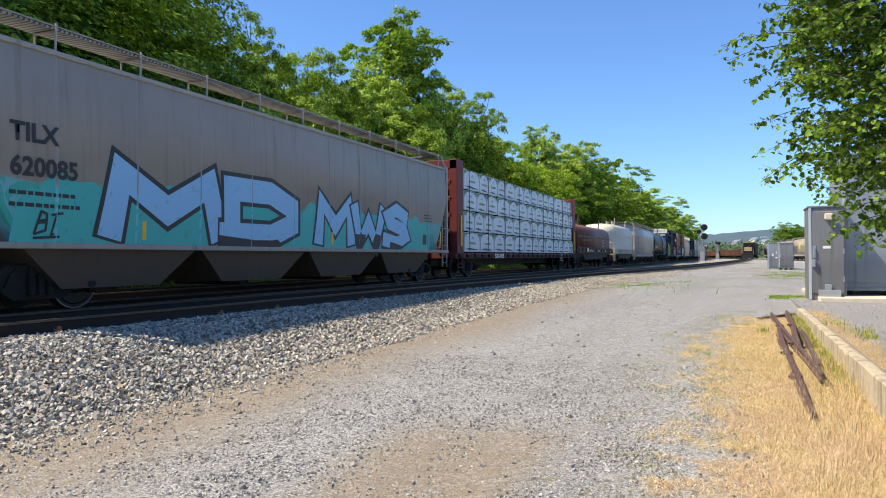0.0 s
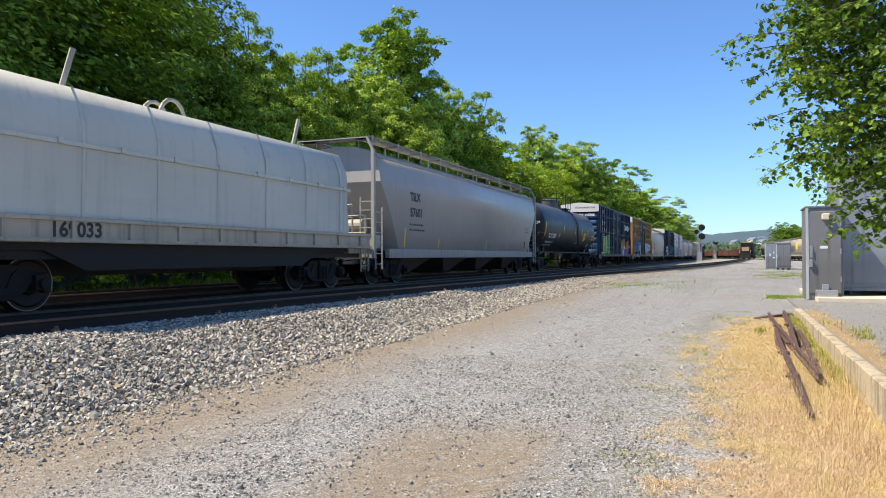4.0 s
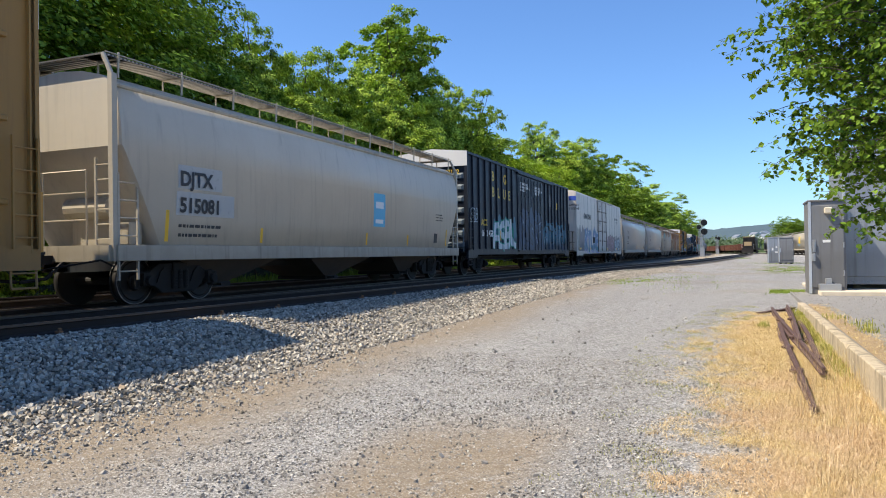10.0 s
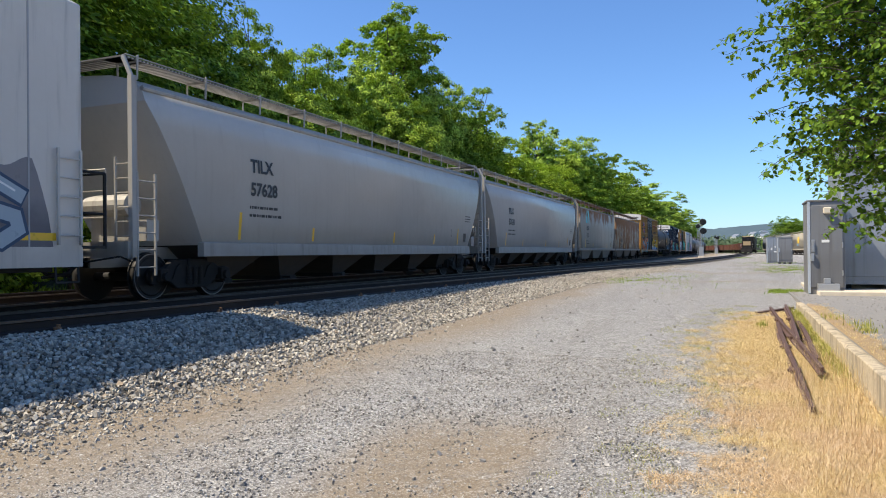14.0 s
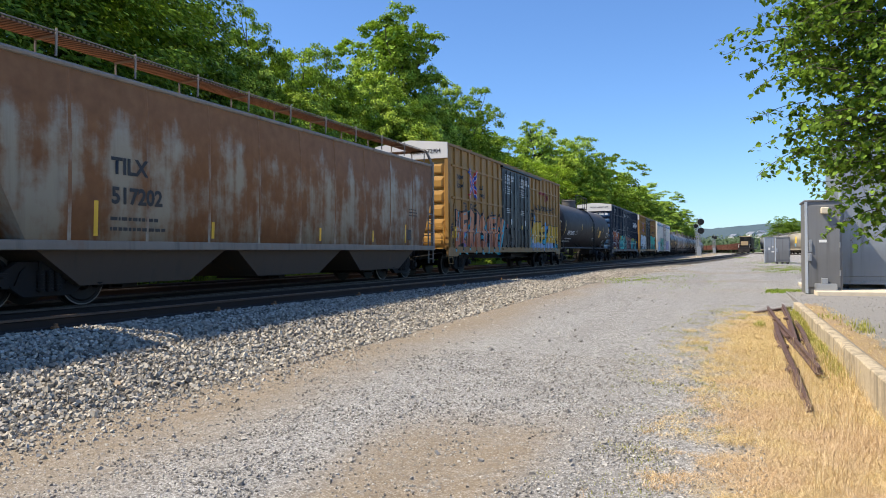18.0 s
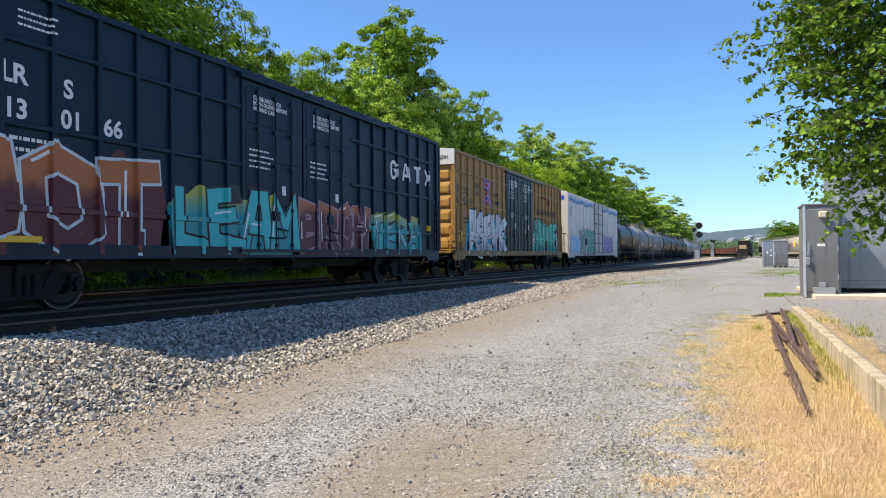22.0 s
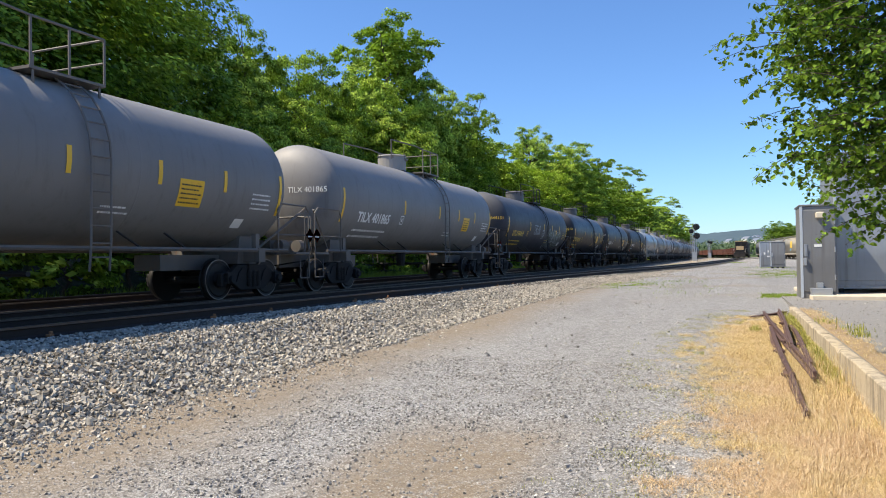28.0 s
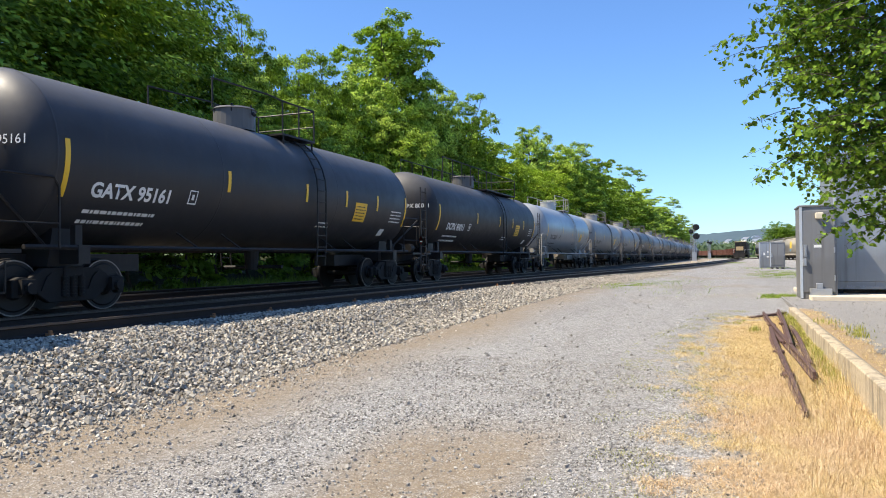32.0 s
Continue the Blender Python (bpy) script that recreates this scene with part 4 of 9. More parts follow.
blades("tall_dry_grass", rng, tall, 0.34, 0.0011, "straw", 0.9, "tall bleached grass stalks by the kerb")
pts = [(kerb_x(y) + 0.19 + 0.4 * rng.uniform(0, 1) ** 1.4, y, 0.435) for y in (4 + 13.0 * rng.uniform(0, 1, 5200)) if noise.noise((y * 1.6, 3, 3)) > -0.1]
blades("dead_grass", rng, pts, 0.05, 0.0016, "straw", 2.6, "dead grass on the soil behind the kerb")
while len(thin) < 8000:
    y = rng.uniform(4.0, 18)
    x = straw_edge(y) - 1.1 * rng.uniform(0, 1) ** 1.6
    if noise.noise((x * 2.2, y * 2.2, 9)) < 0.05:
        continue
    thin.append((x, y, ground_z(x, y) - 0.005))
blades("sparse_grass", rng, thin, 0.030, 0.0022, "weed_dry", 1.3, "sparse yellow-green grass tufts in the gravel")
pts = []
for cx, cy, rx, ry, n in ((-3.6, 28.6, 1.0, 2.6, 1100), (1.3, 22.4, 0.75, 0.6, 1300), (2.6, 41.5, 1.5, 4.5, 2200), (3.2, 50.0, 2.0, 6.0, 1500), (-5.2, 84.0, 1.6, 16.0, 4200), (1.0, 112, 1.2, 9.0, 1200), (3.0, 66, 2.4, 5.0, 1200), (-2.4, 33, 1.4, 5, 350), (-1.5, 26, 1.2, 4, 250)):
    for _ in range(n):
        x, y = rng.normal(cx, rx * 0.55), rng.normal(cy, ry * 0.5)
        if noise.noise((x * 1.3, y * 0.6, 2)) < -0.12:
            continue
        pts.append((x, y, bed_z(x, y) - 0.01))
blades("green_tufts", rng, pts, 0.08, 0.010, "weed", 1.2, "fresh green grass tufts in the gravel")
pts = []
for cy, r0, n in ((15.4, 0.8, 700), (13.4, 0.7, 700), (11.6, 0.6, 600), (9.8, 0.5, 300)):
    for _ in range(n):
        y = rng.normal(cy, r0)
        x = kerb_x(y) - 0.02 - abs(rng.normal(0, 0.09))
        pts.append((x, y, ground_z(x, y) - 0.01))
for cx, cy, r0, n in ((0.42, 14.0, 0.05, 90), (1.75, 12.4, 0.10, 60), (1.72, 11.6, 0.08, 70), (1.5, 13.6, 0.10, 50)):
    for _ in range(n):
        x, y = rng.normal(cx, r0), rng.normal(cy, r0 * 2)
        pts.append((x, y, (0.44 if x > 1.3 else ground_z(x, y)) - 0.01))
blades("kerb_weeds", rng, pts, 0.13, 0.006, "weed_dry", 0.9, "yellow-green weeds along the kerb")

# ---- kerb, platform, scrap timbers ----
bm = bmesh.new()
box(bm, kerb_x(14) + 0.15, 14, 1.0, 27.0, -0.2, 0.43)
tagged(part("pavement", fix(bm), "asphalt"), "dark gravelly paved strip behind the kerb", "pavement", kind="structure")
kerb = thing("kerb", "old tan concrete kerb with a chipped edge", "kerb")
y = 1.2
rk = random.Random(2)
while y < 17.2:
    l = min(rk.choice((2.2, 2.6, 3.0)), 17.3 - y)
    bm = bmesh.new()
    n = max(4, int(l / 0.14))
    top = 0.46 + rk.uniform(-0.010, 0.006)
    rows = []
    for k in range(n + 1):
        yy = y + 0.006 + (l - 0.016) * k / n
        x0 = kerb_x(yy) + 0.006 * noise.noise((yy * 3.1, 0, 2))
        chip = max(0.0, noise.noise((yy * 2.4, 5, 1)) - 0.12) * 0.13 + 0.012
        drop = max(0.0, noise.noise((yy * 3.3, 9, 4)) - 0.25) * 0.05
        sec = [(x0 - 0.004, -0.1), (x0 + 0.003 * noise.noise((yy * 6, 1, 1)), 0.2), (x0, top - chip), (x0 + chip * 0.8, top - drop), (x0 + 0.105, top - drop * 0.6 + 0.003 * noise.noise((yy * 7, 3, 3))), (x0 + 0.142, top - 0.012), (x0 + 0.17, -0.1)]
        rows.append([bm.verts.new((x, yy, z)) for x, z in sec])
    m = len(rows[0])
    for ra, rb in zip(rows, rows[1:]):
        for q in range(m):
            bm.faces.new((ra[q], ra[(q + 1) % m], rb[(q + 1) % m], rb[q]))
    bm.faces.new(rows[0][::-1]), bm.faces.new(rows[-1])
    part("kerb_stone", fix(bm), "concrete", kerb)
    y += l
# soil and rubble gathered behind the kerb
rng = np.random.default_rng(77)
gv, gf = [], []
for k in range(90):
    yy = 2.0 + 15.0 * k / 89
    w = 0.30 + 0.16 * noise.noise((yy * 0.9, 2, 2)) + 0.07 * noise.noise((yy * 4, 2, 7))
    for q in range(6):
        u = q / 5
        gv.append((kerb_x(yy) + 0.168 + w * u, yy, 0.434 + 0.022 * math.sin(math.pi * min(1, u * 1.15 + 0.05)) * (0.6 + 0.5 * noise.noise((yy * 5, u * 4, 1))) - 0.008 * (q == 5)))
    if k:
        for q in range(5):
            a = (k - 1) * 6 + q
            gf.append((a, a + 1, a + 7, a + 6))
tagged(raw("soil_strip", gv, gf, "soil", smooth=True), "brown dirt and dead grass gathered behind the kerb", "soil", kind="structure")
pts = []
for _ in range(1500):
    yy = 4 + 20 * rng.uniform(0, 1)
    pts.append((kerb_x(yy) + 0.2 + 2.6 * rng.uniform(0, 1) ** 1.7, yy, 0.436))
stones("loose_grit", rng, pts, 0.013, "loose grit strewn over the paved strip", 0.6, "stone_fine")


def timber(a, b, w, h, z0, z1, name="rail_scrap", label="rusty brown steel switch piece lying in the dry grass", clamps=(0.3, 0.62), taper=1.0):
    """A worn flat-bottomed steel bar from a to b, its foot at z0 and z1 at the two ends."""
    a, b = Vector((*a, z0)), Vector((*b, z1))
    d = b - a
    flat = math.hypot(d.x, d.y)
    t = thing(name, label, "scrap metal", "scrap pieces in the grass", Matrix.Translation(a) @ Matrix.Rotation(math.atan2(-d.x, d.y), 4, "Z") @ Matrix.Rotation(math.atan2(d.z, flat), 4, "X"))
    r = random.Random(int(a.x * 90 + a.y * 7))
    prof = [(-w, 0), (w, 0), (w * 0.92, h * 0.22), (w * 0.34, h * 0.34), (w * 0.30, h * 0.66), (w * 0.55, h * 0.72), (w * 0.52, h), (-w * 0.52, h), (-w * 0.55, h * 0.72), (-w * 0.30, h * 0.66), (-w * 0.34, h * 0.34), (-w * 0.92, h * 0.22)]
    bm = bmesh.new()
    n, rows = 12, []
    for k in range(n + 1):
        u = k / n
        s = 1 + (taper - 1) * max(0.0, (u - 0.55) / 0.45)
        bend = 0.015 * math.sin(u * 5 + a.x * 9)
        rows.append([bm.verts.new((x * s + bend + r.uniform(-1, 1) * 0.003, d.length * u, z * (0.5 + 0.5 * s) + r.uniform(-1, 1) * 0.003)) for x, z in prof])
    m = len(prof)
    for ra, rb in zip(rows, rows[1:]):
        for q in range(m):
            bm.faces.new((ra[q], ra[(q + 1) % m], rb[(q + 1) % m], rb[q]))
    bm.faces.new(rows[0][::-1]), bm.faces.new(rows[-1])
    part("rail_bar", fix(bm), "rust_tie", t)
    for k in clamps:
        bm = bmesh.new()
        box(bm, -w * 1.15, w * 1.15, d.length * k - 0.07, d.length * k + 0.10, h * 0.15, h * 0.80)
        part("clamp", bevel(bm, 0.012), "rust_tie", t)
        bm = bmesh.new()
        disc(bm, (w * 1.1, d.length * k, h * 0.5), 0, 0.022, 0.018, 0, 0.03, 6)
        part("bolt", fix(bm), "rust_tie", t)
    return t


timber((0.68, 17.0), (0.86, 9.0), 0.048, 0.095, 0.28, 0.20, taper=0.8)
timber((1.00, 17.3), (0.83, 11.4), 0.045, 0.09, 0.32, 0.24, clamps=(0.45,))
timber((0.68, 14.2), (0.62, 7.3), 0.056, 0.09, 0.22, 0.10, taper=0.55, clamps=(0.42, 0.7))
timber((1.03, 14.4), (0.93, 9.9), 0.055, 0.10, 0.22, 0.17, clamps=(0.55,), label="dark rusty rail point lying on the other scrap")
timber((0.42, 16.3), (1.12, 17.5), 0.11, 0.05, 0.26, 0.29, clamps=(), label="dark rusty plate lying by the kerb's end")

# ---- cabinets ----
def cabinet(label, x, y, w, d, h, z, mat, turn=0, seams=1, feet=False, lamp=False, plates=()):
    """A sheet-metal equipment cabinet with door leaf, hinges, handle and a drip cap."""
    c = thing("equipment_cabinet", label, "cabinet", "", Matrix.Translation((x, y, z)) @ Matrix.Rotation(radians(turn), 4, "Z"))
    f = 0.14 if feet else 0.0
    bm = bmesh.new()
    box(bm, 0, w, 0, d, f, h)
    part("housing", bevel(bm, 0.012), mat, c)
    bm = bmesh.new()
    box(bm, -0.03, w + 0.03, -0.03, d + 0.03, h, h + 0.05)
    part("roof_cap", bevel(bm, 0.012), mat, c)
    for k in range(seams):
        bm = bmesh.new()
        x0, x1 = w * k / seams + 0.05, w * (k + 1) / seams - 0.05
        box(bm, x0, x1, -0.025, 0.0, f + 0.18, h - 0.10)
        dr = part("door", bevel(bm, 0.01), mat, c)
        bm = bmesh.new()
        box(bm, x0 + 0.05, x0 + 0.09, -0.07, -0.025, h * 0.48, h * 0.48 + 0.2)
        box(bm, x0 + 0.03, x0 + 0.11, -0.035, -0.02, h * 0.46, h * 0.5 + 0.22)
        part("handle", fix(bm), "galv", dr)
        for q in (0.2, 0.5, 0.8):
            bm = bmesh.new()
            bar(bm, (x1 - 0.01, -0.035, h * q), (x1 - 0.01, -0.035, h * q + 0.14), 0.018, 6)
            part("hinge", fix(bm), "galv", dr)
    bm = bmesh.new()
    box(bm, -0.008, 0.055, -0.034, 0.03, f + 0.02, h - 0.002)
    part("corner_trim", fix(bm), "trim_bright", c)
    if feet:
        for fx in (0.15, w * 0.5, w - 0.15):
            for fy in (0.12, d - 0.12):
                bm = bmesh.new()
                box(bm, fx - 0.06, fx + 0.06, fy - 0.06, fy + 0.06, 0, f)
                part("foot", fix(bm), "under", c)
        bm = bmesh.new()
        box(bm, -0.05, w, -0.06, 0.02, f - 0.02, f + 0.06)
        part("base_rail", fix(bm), mat, c)
    if lamp:
        bm = bmesh.new()
        box(bm, w * 0.42, w * 0.64, -0.16, 0, h - 0.32, h - 0.16)
        part("wall_lamp", bevel(bm, 0.02), "lamp_cream", c, "cream wall lamp housing")
        bm = bmesh.new()
        box(bm, 0.06, 0.14, -0.10, 0, h * 0.36, h * 0.44)
        part("lock_box", bevel(bm, 0.01), "galv", c)
        bm = bmesh.new()
        box(bm, 0.2, 0.7, -0.3, -0.02, 0, 0.28)
        box(bm, 0.35, 0.5, -0.2, -0.05, 0.28, 0.42)
        part("conduit_box", bevel(bm, 0.01), "galv", c)
    for px, pz, pw, ph in plates:
        bm = bmesh.new()
        box(bm, px, px + pw, -0.032, -0.024, pz, pz + ph)
        part("label_plate", fix(bm), "white_ink", c)
    return c


bm = bmesh.new()
box(bm, 1.95, 8.0, 20.4, 26.0, 0.40, 0.54)
tagged(part("concrete_pad", bevel(bm, 0.02)  , "slab"), "pale tan concrete pad under the cabinets", "concrete pad", kind="structure")
cabinet("weathered grey steel cabinet with a wall lamp", 1.76, 21.05, 0.86, 1.3, 2.42, 0.43, "cab_dark", 0, 1, False, True, ((0.32, 1.35, 0.18, 0.07),))
cabinet("tall silver sheet-metal equipment housing on feet", 2.66, 21.9, 3.4, 3.0, 3.75, 0.54, "cab_pale", 0, 2, True)
cabinet("grey trackside relay cabinet with white notices", 2.45, 66.5, 1.10, 1.4, 2.15, 0.49, "cab_pale", 0, 1, False, False, ((0.3, 1.1, 0.12, 0.2), (0.6, 1.3, 0.1, 0.15), (0.55, 0.9, 0.2, 0.1)))
cabinet("dark grey trackside relay cabinet on short legs", 3.05, 61.8, 1.05, 1.3, 2.05, 0.49, "cab_dark", 0, 1, True)

# ---- near tree, its trunk out of view ----
def near_tree():
    t = thing("leafy_tree", "near tree with broad glossy leaves on drooping twigs", "tree", "", Matrix.Translation((4.3, 10.6, 0.3)))
    inv = Vector((4.3, 10.6, 0.3))
    r = random.Random(17)
    rn = np.random.default_rng(17)
    bm = bmesh.new()

    def limb(pts, r0, r1):
        n = len(pts) - 1
        for k in range(n):
            a, b = Vector(pts[k]) - inv, Vector(pts[k + 1]) - inv
            ra, rb = r0 + (r1 - r0) * k / n, r0 + (r1 - r0) * (k + 1) / n
            d = (b - a).normalized()
            q = d.to_track_quat("Z", "Y").to_matrix()
            ring = [q @ Vector((math.cos(j * math.tau / 6), math.sin(j * math.tau / 6), 0)) for j in range(6)]
            va, vb = [bm.verts.new(a + p * ra) for p in ring], [bm.verts.new(b + p * rb) for p in ring]
            for j in range(6):
                bm.faces.new((va[j], va[(j + 1) % 6], vb[(j + 1) % 6], vb[j]))

    def arc(a, b, sag=0.12, n=6):
        a, b = Vector(a), Vector(b)
        out = []
        for k in range(n + 1):
            s = k / n
            p = a.lerp(b, s)
            p.z += (b - a).length * sag * math.sin(s * math.pi)
            out.append(p)
        return out
    crotch = Vector((4.05, 10.4, 2.6))
    limb([(4.3, 10.6, 0.2), (4.2, 10.5, 1.5), crotch], 0.19, 0.15)
    leaves = []

    def spray(tip, hub, sag=0.06):
        """A drooping spray: leafy side twigs all along from hub to tip."""
        tip, hub = Vector(tip), Vector(hub)
        path = arc(hub, tip, sag, 7)
        limb(path, 0.006, 0.0018)
        length = (tip - hub).length
        along = 0.02
        while along < 1.0:
            k = min(int(along * 7), 6)
            p = path[k].lerp(path[k + 1], along * 7 - k)
            reach = r.uniform(0.12, 0.34) * (1.1 - 0.62 * along)
            d = Vector((r.uniform(-0.9, 0.4), r.uniform(-1, 1), r.uniform(-0.8, 0.35))).normalized() * reach
            e = p + d
            limb([p, e], 0.002, 0.001)
            m = max(3, int(reach / 0.030))
            for j in range(m):
                leaves.append(p.lerp(e, (j + 0.6) / m) + Vector((r.uniform(-1, 1), r.uniform(-1, 1), r.uniform(-1, 0.4))) * 0.035)
            along += 0.055 / length * r.uniform(0.7, 1.3)
    # long sprays that stand out from the crown
    for tx, tz, hx, hz in ((-0.16, 4.07, 0.75, 4.12), (-0.08, 3.90, 0.6, 4.0), (0.12, 3.60, 0.8, 3.85), (0.33, 4.42, 0.9, 4.35), (0.32, 4.24, 0.9, 4.30), (0.24, 3.44, 0.85, 3.62), (0.22, 3.11, 0.8, 3.25), (0.31, 2.80, 0.9, 2.98), (0.25, 2.43, 0.75, 2.72), (0.50, 2.55, 0.95, 2.75), (0.76, 2.40, 1.1, 2.70), (0.90, 2.17, 1.35, 2.42), (1.00, 2.04, 1.5, 2.15), (0.97, 1.79, 1.5, 2.0), (1.18, 1.69, 1.6, 1.88), (1.45, 1.72, 1.8, 1.9), (0.40, 4.75, 0.9, 4.6)):
        spray((tx, 9.0 + r.uniform(-0.15, 0.15), tz), (hx, 9.2, hz + 0.05))
    limb([crotch, (2.6, 9.8, 3.6), (0.9, 9.3, 4.2)], 0.07, 0.014)
    limb([crotch, (2.8, 9.7, 3.2), (0.9, 9.2, 3.0)], 0.06, 0.012)
    limb([crotch, (2.8, 9.6, 2.3), (1.7, 9.1, 2.0)], 0.05, 0.010)

    def edge(z):
        """How far out the full crown reaches at height z."""
        return 0.50 if z > 3.5 else 0.62 if z > 2.75 else 0.85 if z > 2.45 else 1.35
    for k in range(720):
        z = 1.78 + 4.2 * r.random()
        x = edge(z) + 0.06 + 2.6 * r.random() ** 1.25
        y = 9.3 + r.uniform(-0.9, 1.3)
        if z < 2.45 and r.random() < 0.35:
            continue
        spray((x, y, z), (x + r.uniform(0.35, 0.7), y + r.uniform(-0.1, 0.4), z + r.uniform(-0.05, 0.3)))
    for k in range(150):
        x, y, z = 1.9 + 2.6 * r.random(), 10.6 + 2.8 * r.random(), 2.3 + 3.4 * r.random()
        spray((x, y, z), (x + r.uniform(0.35, 0.7), y + r.uniform(-0.2, 0.3), z + r.uniform(-0.05, 0.3)))
    part("trunk", fix(bm), "bark", t)
    # leaves hang: pointed ovals folded on the midrib
    n = len(leaves)
    P = np.array([tuple(p - inv) for p in leaves])
    a = rn.uniform(0, math.tau, n)
    out = np.stack([np.cos(a), np.sin(a), rn.uniform(-1.5, -0.05, n)], 1)
    out /= np.linalg.norm(out, axis=1, keepdims=True)
    s = np.cross(out, rn.normal(size=(n, 3)) * 0.5 + np.array([0, 0, 1.0]))
    s /= np.linalg.norm(s, axis=1, keepdims=True) + 1e-9
    up = np.cross(s, out)
    L = (0.068 * rn.uniform(0.6, 1.25, n))[:, None]
    W = L * 0.42
    fold = up * L * 0.10
    v = np.stack([P, P + out * L * 0.28 + s * W + fold, P + out * L * 0.62 + s * W * 0.8 + fold, P + out * L, P + out * L * 0.62 - s * W * 0.8 + fold, P + out * L * 0.28 - s * W + fold, P + out * L * 0.45], 1).reshape(-1, 3)
    i = (np.arange(n) * 7)[:, None]
    f = np.concatenate([i + np.array([[0, 6, 1]]), i + np.array([[1, 6, 2]]), i + np.array([[2, 6, 3]]), i + np.array([[3, 6, 4]]), i + np.array([[4, 6, 5]]), i + np.array([[5, 6, 0]])])
    raw("leaf_crown", v.tolist(), f.tolist(), "leaf_near", t)
    return n


near_tree()
# ---- box cars ----
HALF = 1.54   # half width of the cars at the widest


def letter(car, text, size, y, z, mat, surf, cy=(), cz=(), fat=0.0, squeeze=1.0, lift=0.006, name="lettering", spacing=1.0, line=1.0):
    return part(name, drape(glyphs(text, size, fat + 0.018 * size, spacing, line, squeeze), y, z, surf, cy, cz, lift), mat, car)


def print_block(car, w, h, y, z, mat, surf, lines=3, seed=0, cy=(), cz=()):
    return part("stencil_block", drape(bars_text(w, h, lines, seed), y, z, surf, cy, cz), mat, car)


def decal(car, w, h, y, z, mat, surf, cy=(), cz=(), lift=0.005, name="decal"):
    return part(name, drape(rect(w, h), y, z, surf, cy, cz, lift), mat, car)


# strokes of sprayed letters on a 10 x 10 grid, two signs a point
STROKES = {
    "A": "00 3A 7A A0|24 84", "B": "10 1A 79 86 15|15 95 92 00", "C": "98 5A 17 13 50 A2", "D": "10 1A 6A 97 93 60 00", "E": "9A 19 11 A0|15 86", "G": "98 5A 17 13 50 91 95 55",
    "H": "0A 20|25 85|9A 80", "I": "5A 60", "K": "10 1A|AA 25 A0", "L": "1A 11 A0", "M": "00 1A 54 9A A0", "N": "00 1A 91 9A", "O": "5A 18 12 50 92 98 4A", "P": "10 1A 8A 86 15",
    "R": "10 1A 89 86 25|45 A0", "S": "98 5A 18 26 84 92 50 01", "T": "09 AA|5A 40 60", "U": "0A 12 50 92 AA", "W": "0A 20 56 80 AA", "Y": "0A 55 AA|55 40",
}


def ribbon(bm, pts, half, lift, cap=0.55):
    """A stroke of even width with mitred bends, as flat quads at height lift."""
    p = [Vector(q) for q in pts]
    p[0] += (p[0] - p[1]).normalized() * half * cap
    p[-1] += (p[-1] - p[-2]).normalized() * half * cap
    prev = None
    for i, q in enumerate(p):
        d0 = (q - p[i - 1]).normalized() if i else (p[1] - q).normalized()
        d1 = (p[i + 1] - q).normalized() if i < len(p) - 1 else d0
        t = d0 + d1
        t = t.normalized() if t.length > 0.2 else d1
        side = Vector((-t.y, t.x))
        k = min(1.5, 1 / max(0.4, side.dot(Vector((-d1.y, d1.x)))))
        row = [q + side * half * k, q - side * half * k]
        if prev:
            bm.faces.new([bm.verts.new((*e, lift + 0.0001 * i)) for e in (prev[0], prev[1], row[1], row[0])])
        prev = row


def cloud(car, width, height, y, z, mat, surf, cy=(), cz=(), seed=0, lift=0.0025):
    """A sprayed cloud behind letters: flat foot, billowing top."""
    bm = bmesh.new()
    n, prev = int(width / 0.09), None
    for k in range(n + 1):
        u = width * k / n
        end = math.sqrt(max(0.0, min(1, u / 0.35, (width - u) / 0.35)))
        top = height * end * (0.80 + 0.20 * abs(math.sin(u * 2.6 + seed)) + 0.07 * math.sin(u * 7.7 + seed))
        row = (bm.verts.new((u, 0, 0)), bm.verts.new((u, max(0.02, top), 0)))
        if prev:
            bm.faces.new((prev[0], row[0], row[1], prev[1]))
        prev = row
    return part("sprayed_cloud", drape(bm, y, z, surf, cy, cz, lift), mat, car)


def shards(car, y0, y1, z0, z1, mats, n, seed, surf, cy=(), cz=()):
    """Wild jagged strokes of several colours over each other."""
    r = random.Random(seed)
    for i, mat in enumerate(mats):
        bm = bmesh.new()
        for k in range(n):
            u, w = r.uniform(y0, y1), r.uniform(z0, z1 - 0.25)
            a, l, t = r.uniform(-0.5, 2.2), r.uniform(0.35, 1.0), r.uniform(0.07, 0.24)
            dx, dz = math.cos(a), math.sin(a)
            pts = [(u, w), (u + dx * l * 0.5 - dz * t, w + dz * l * 0.5 + dx * t), (u + dx * l, w + dz * l), (u + dx * l * 0.45 + dz * t * 0.4, w + dz * l * 0.45 - dx * t * 0.4)]
            bm.faces.new([bm.verts.new((min(max(p, y0), y1), min(max(q, z0), z1 + 0.2 * math.sin(p * 2.1)), 0)) for p, q in pts])
        part("sprayed_strokes", drape(bm, 0, 0, surf, cy, cz, 0.0035 + 0.0016 * i), mat, car)


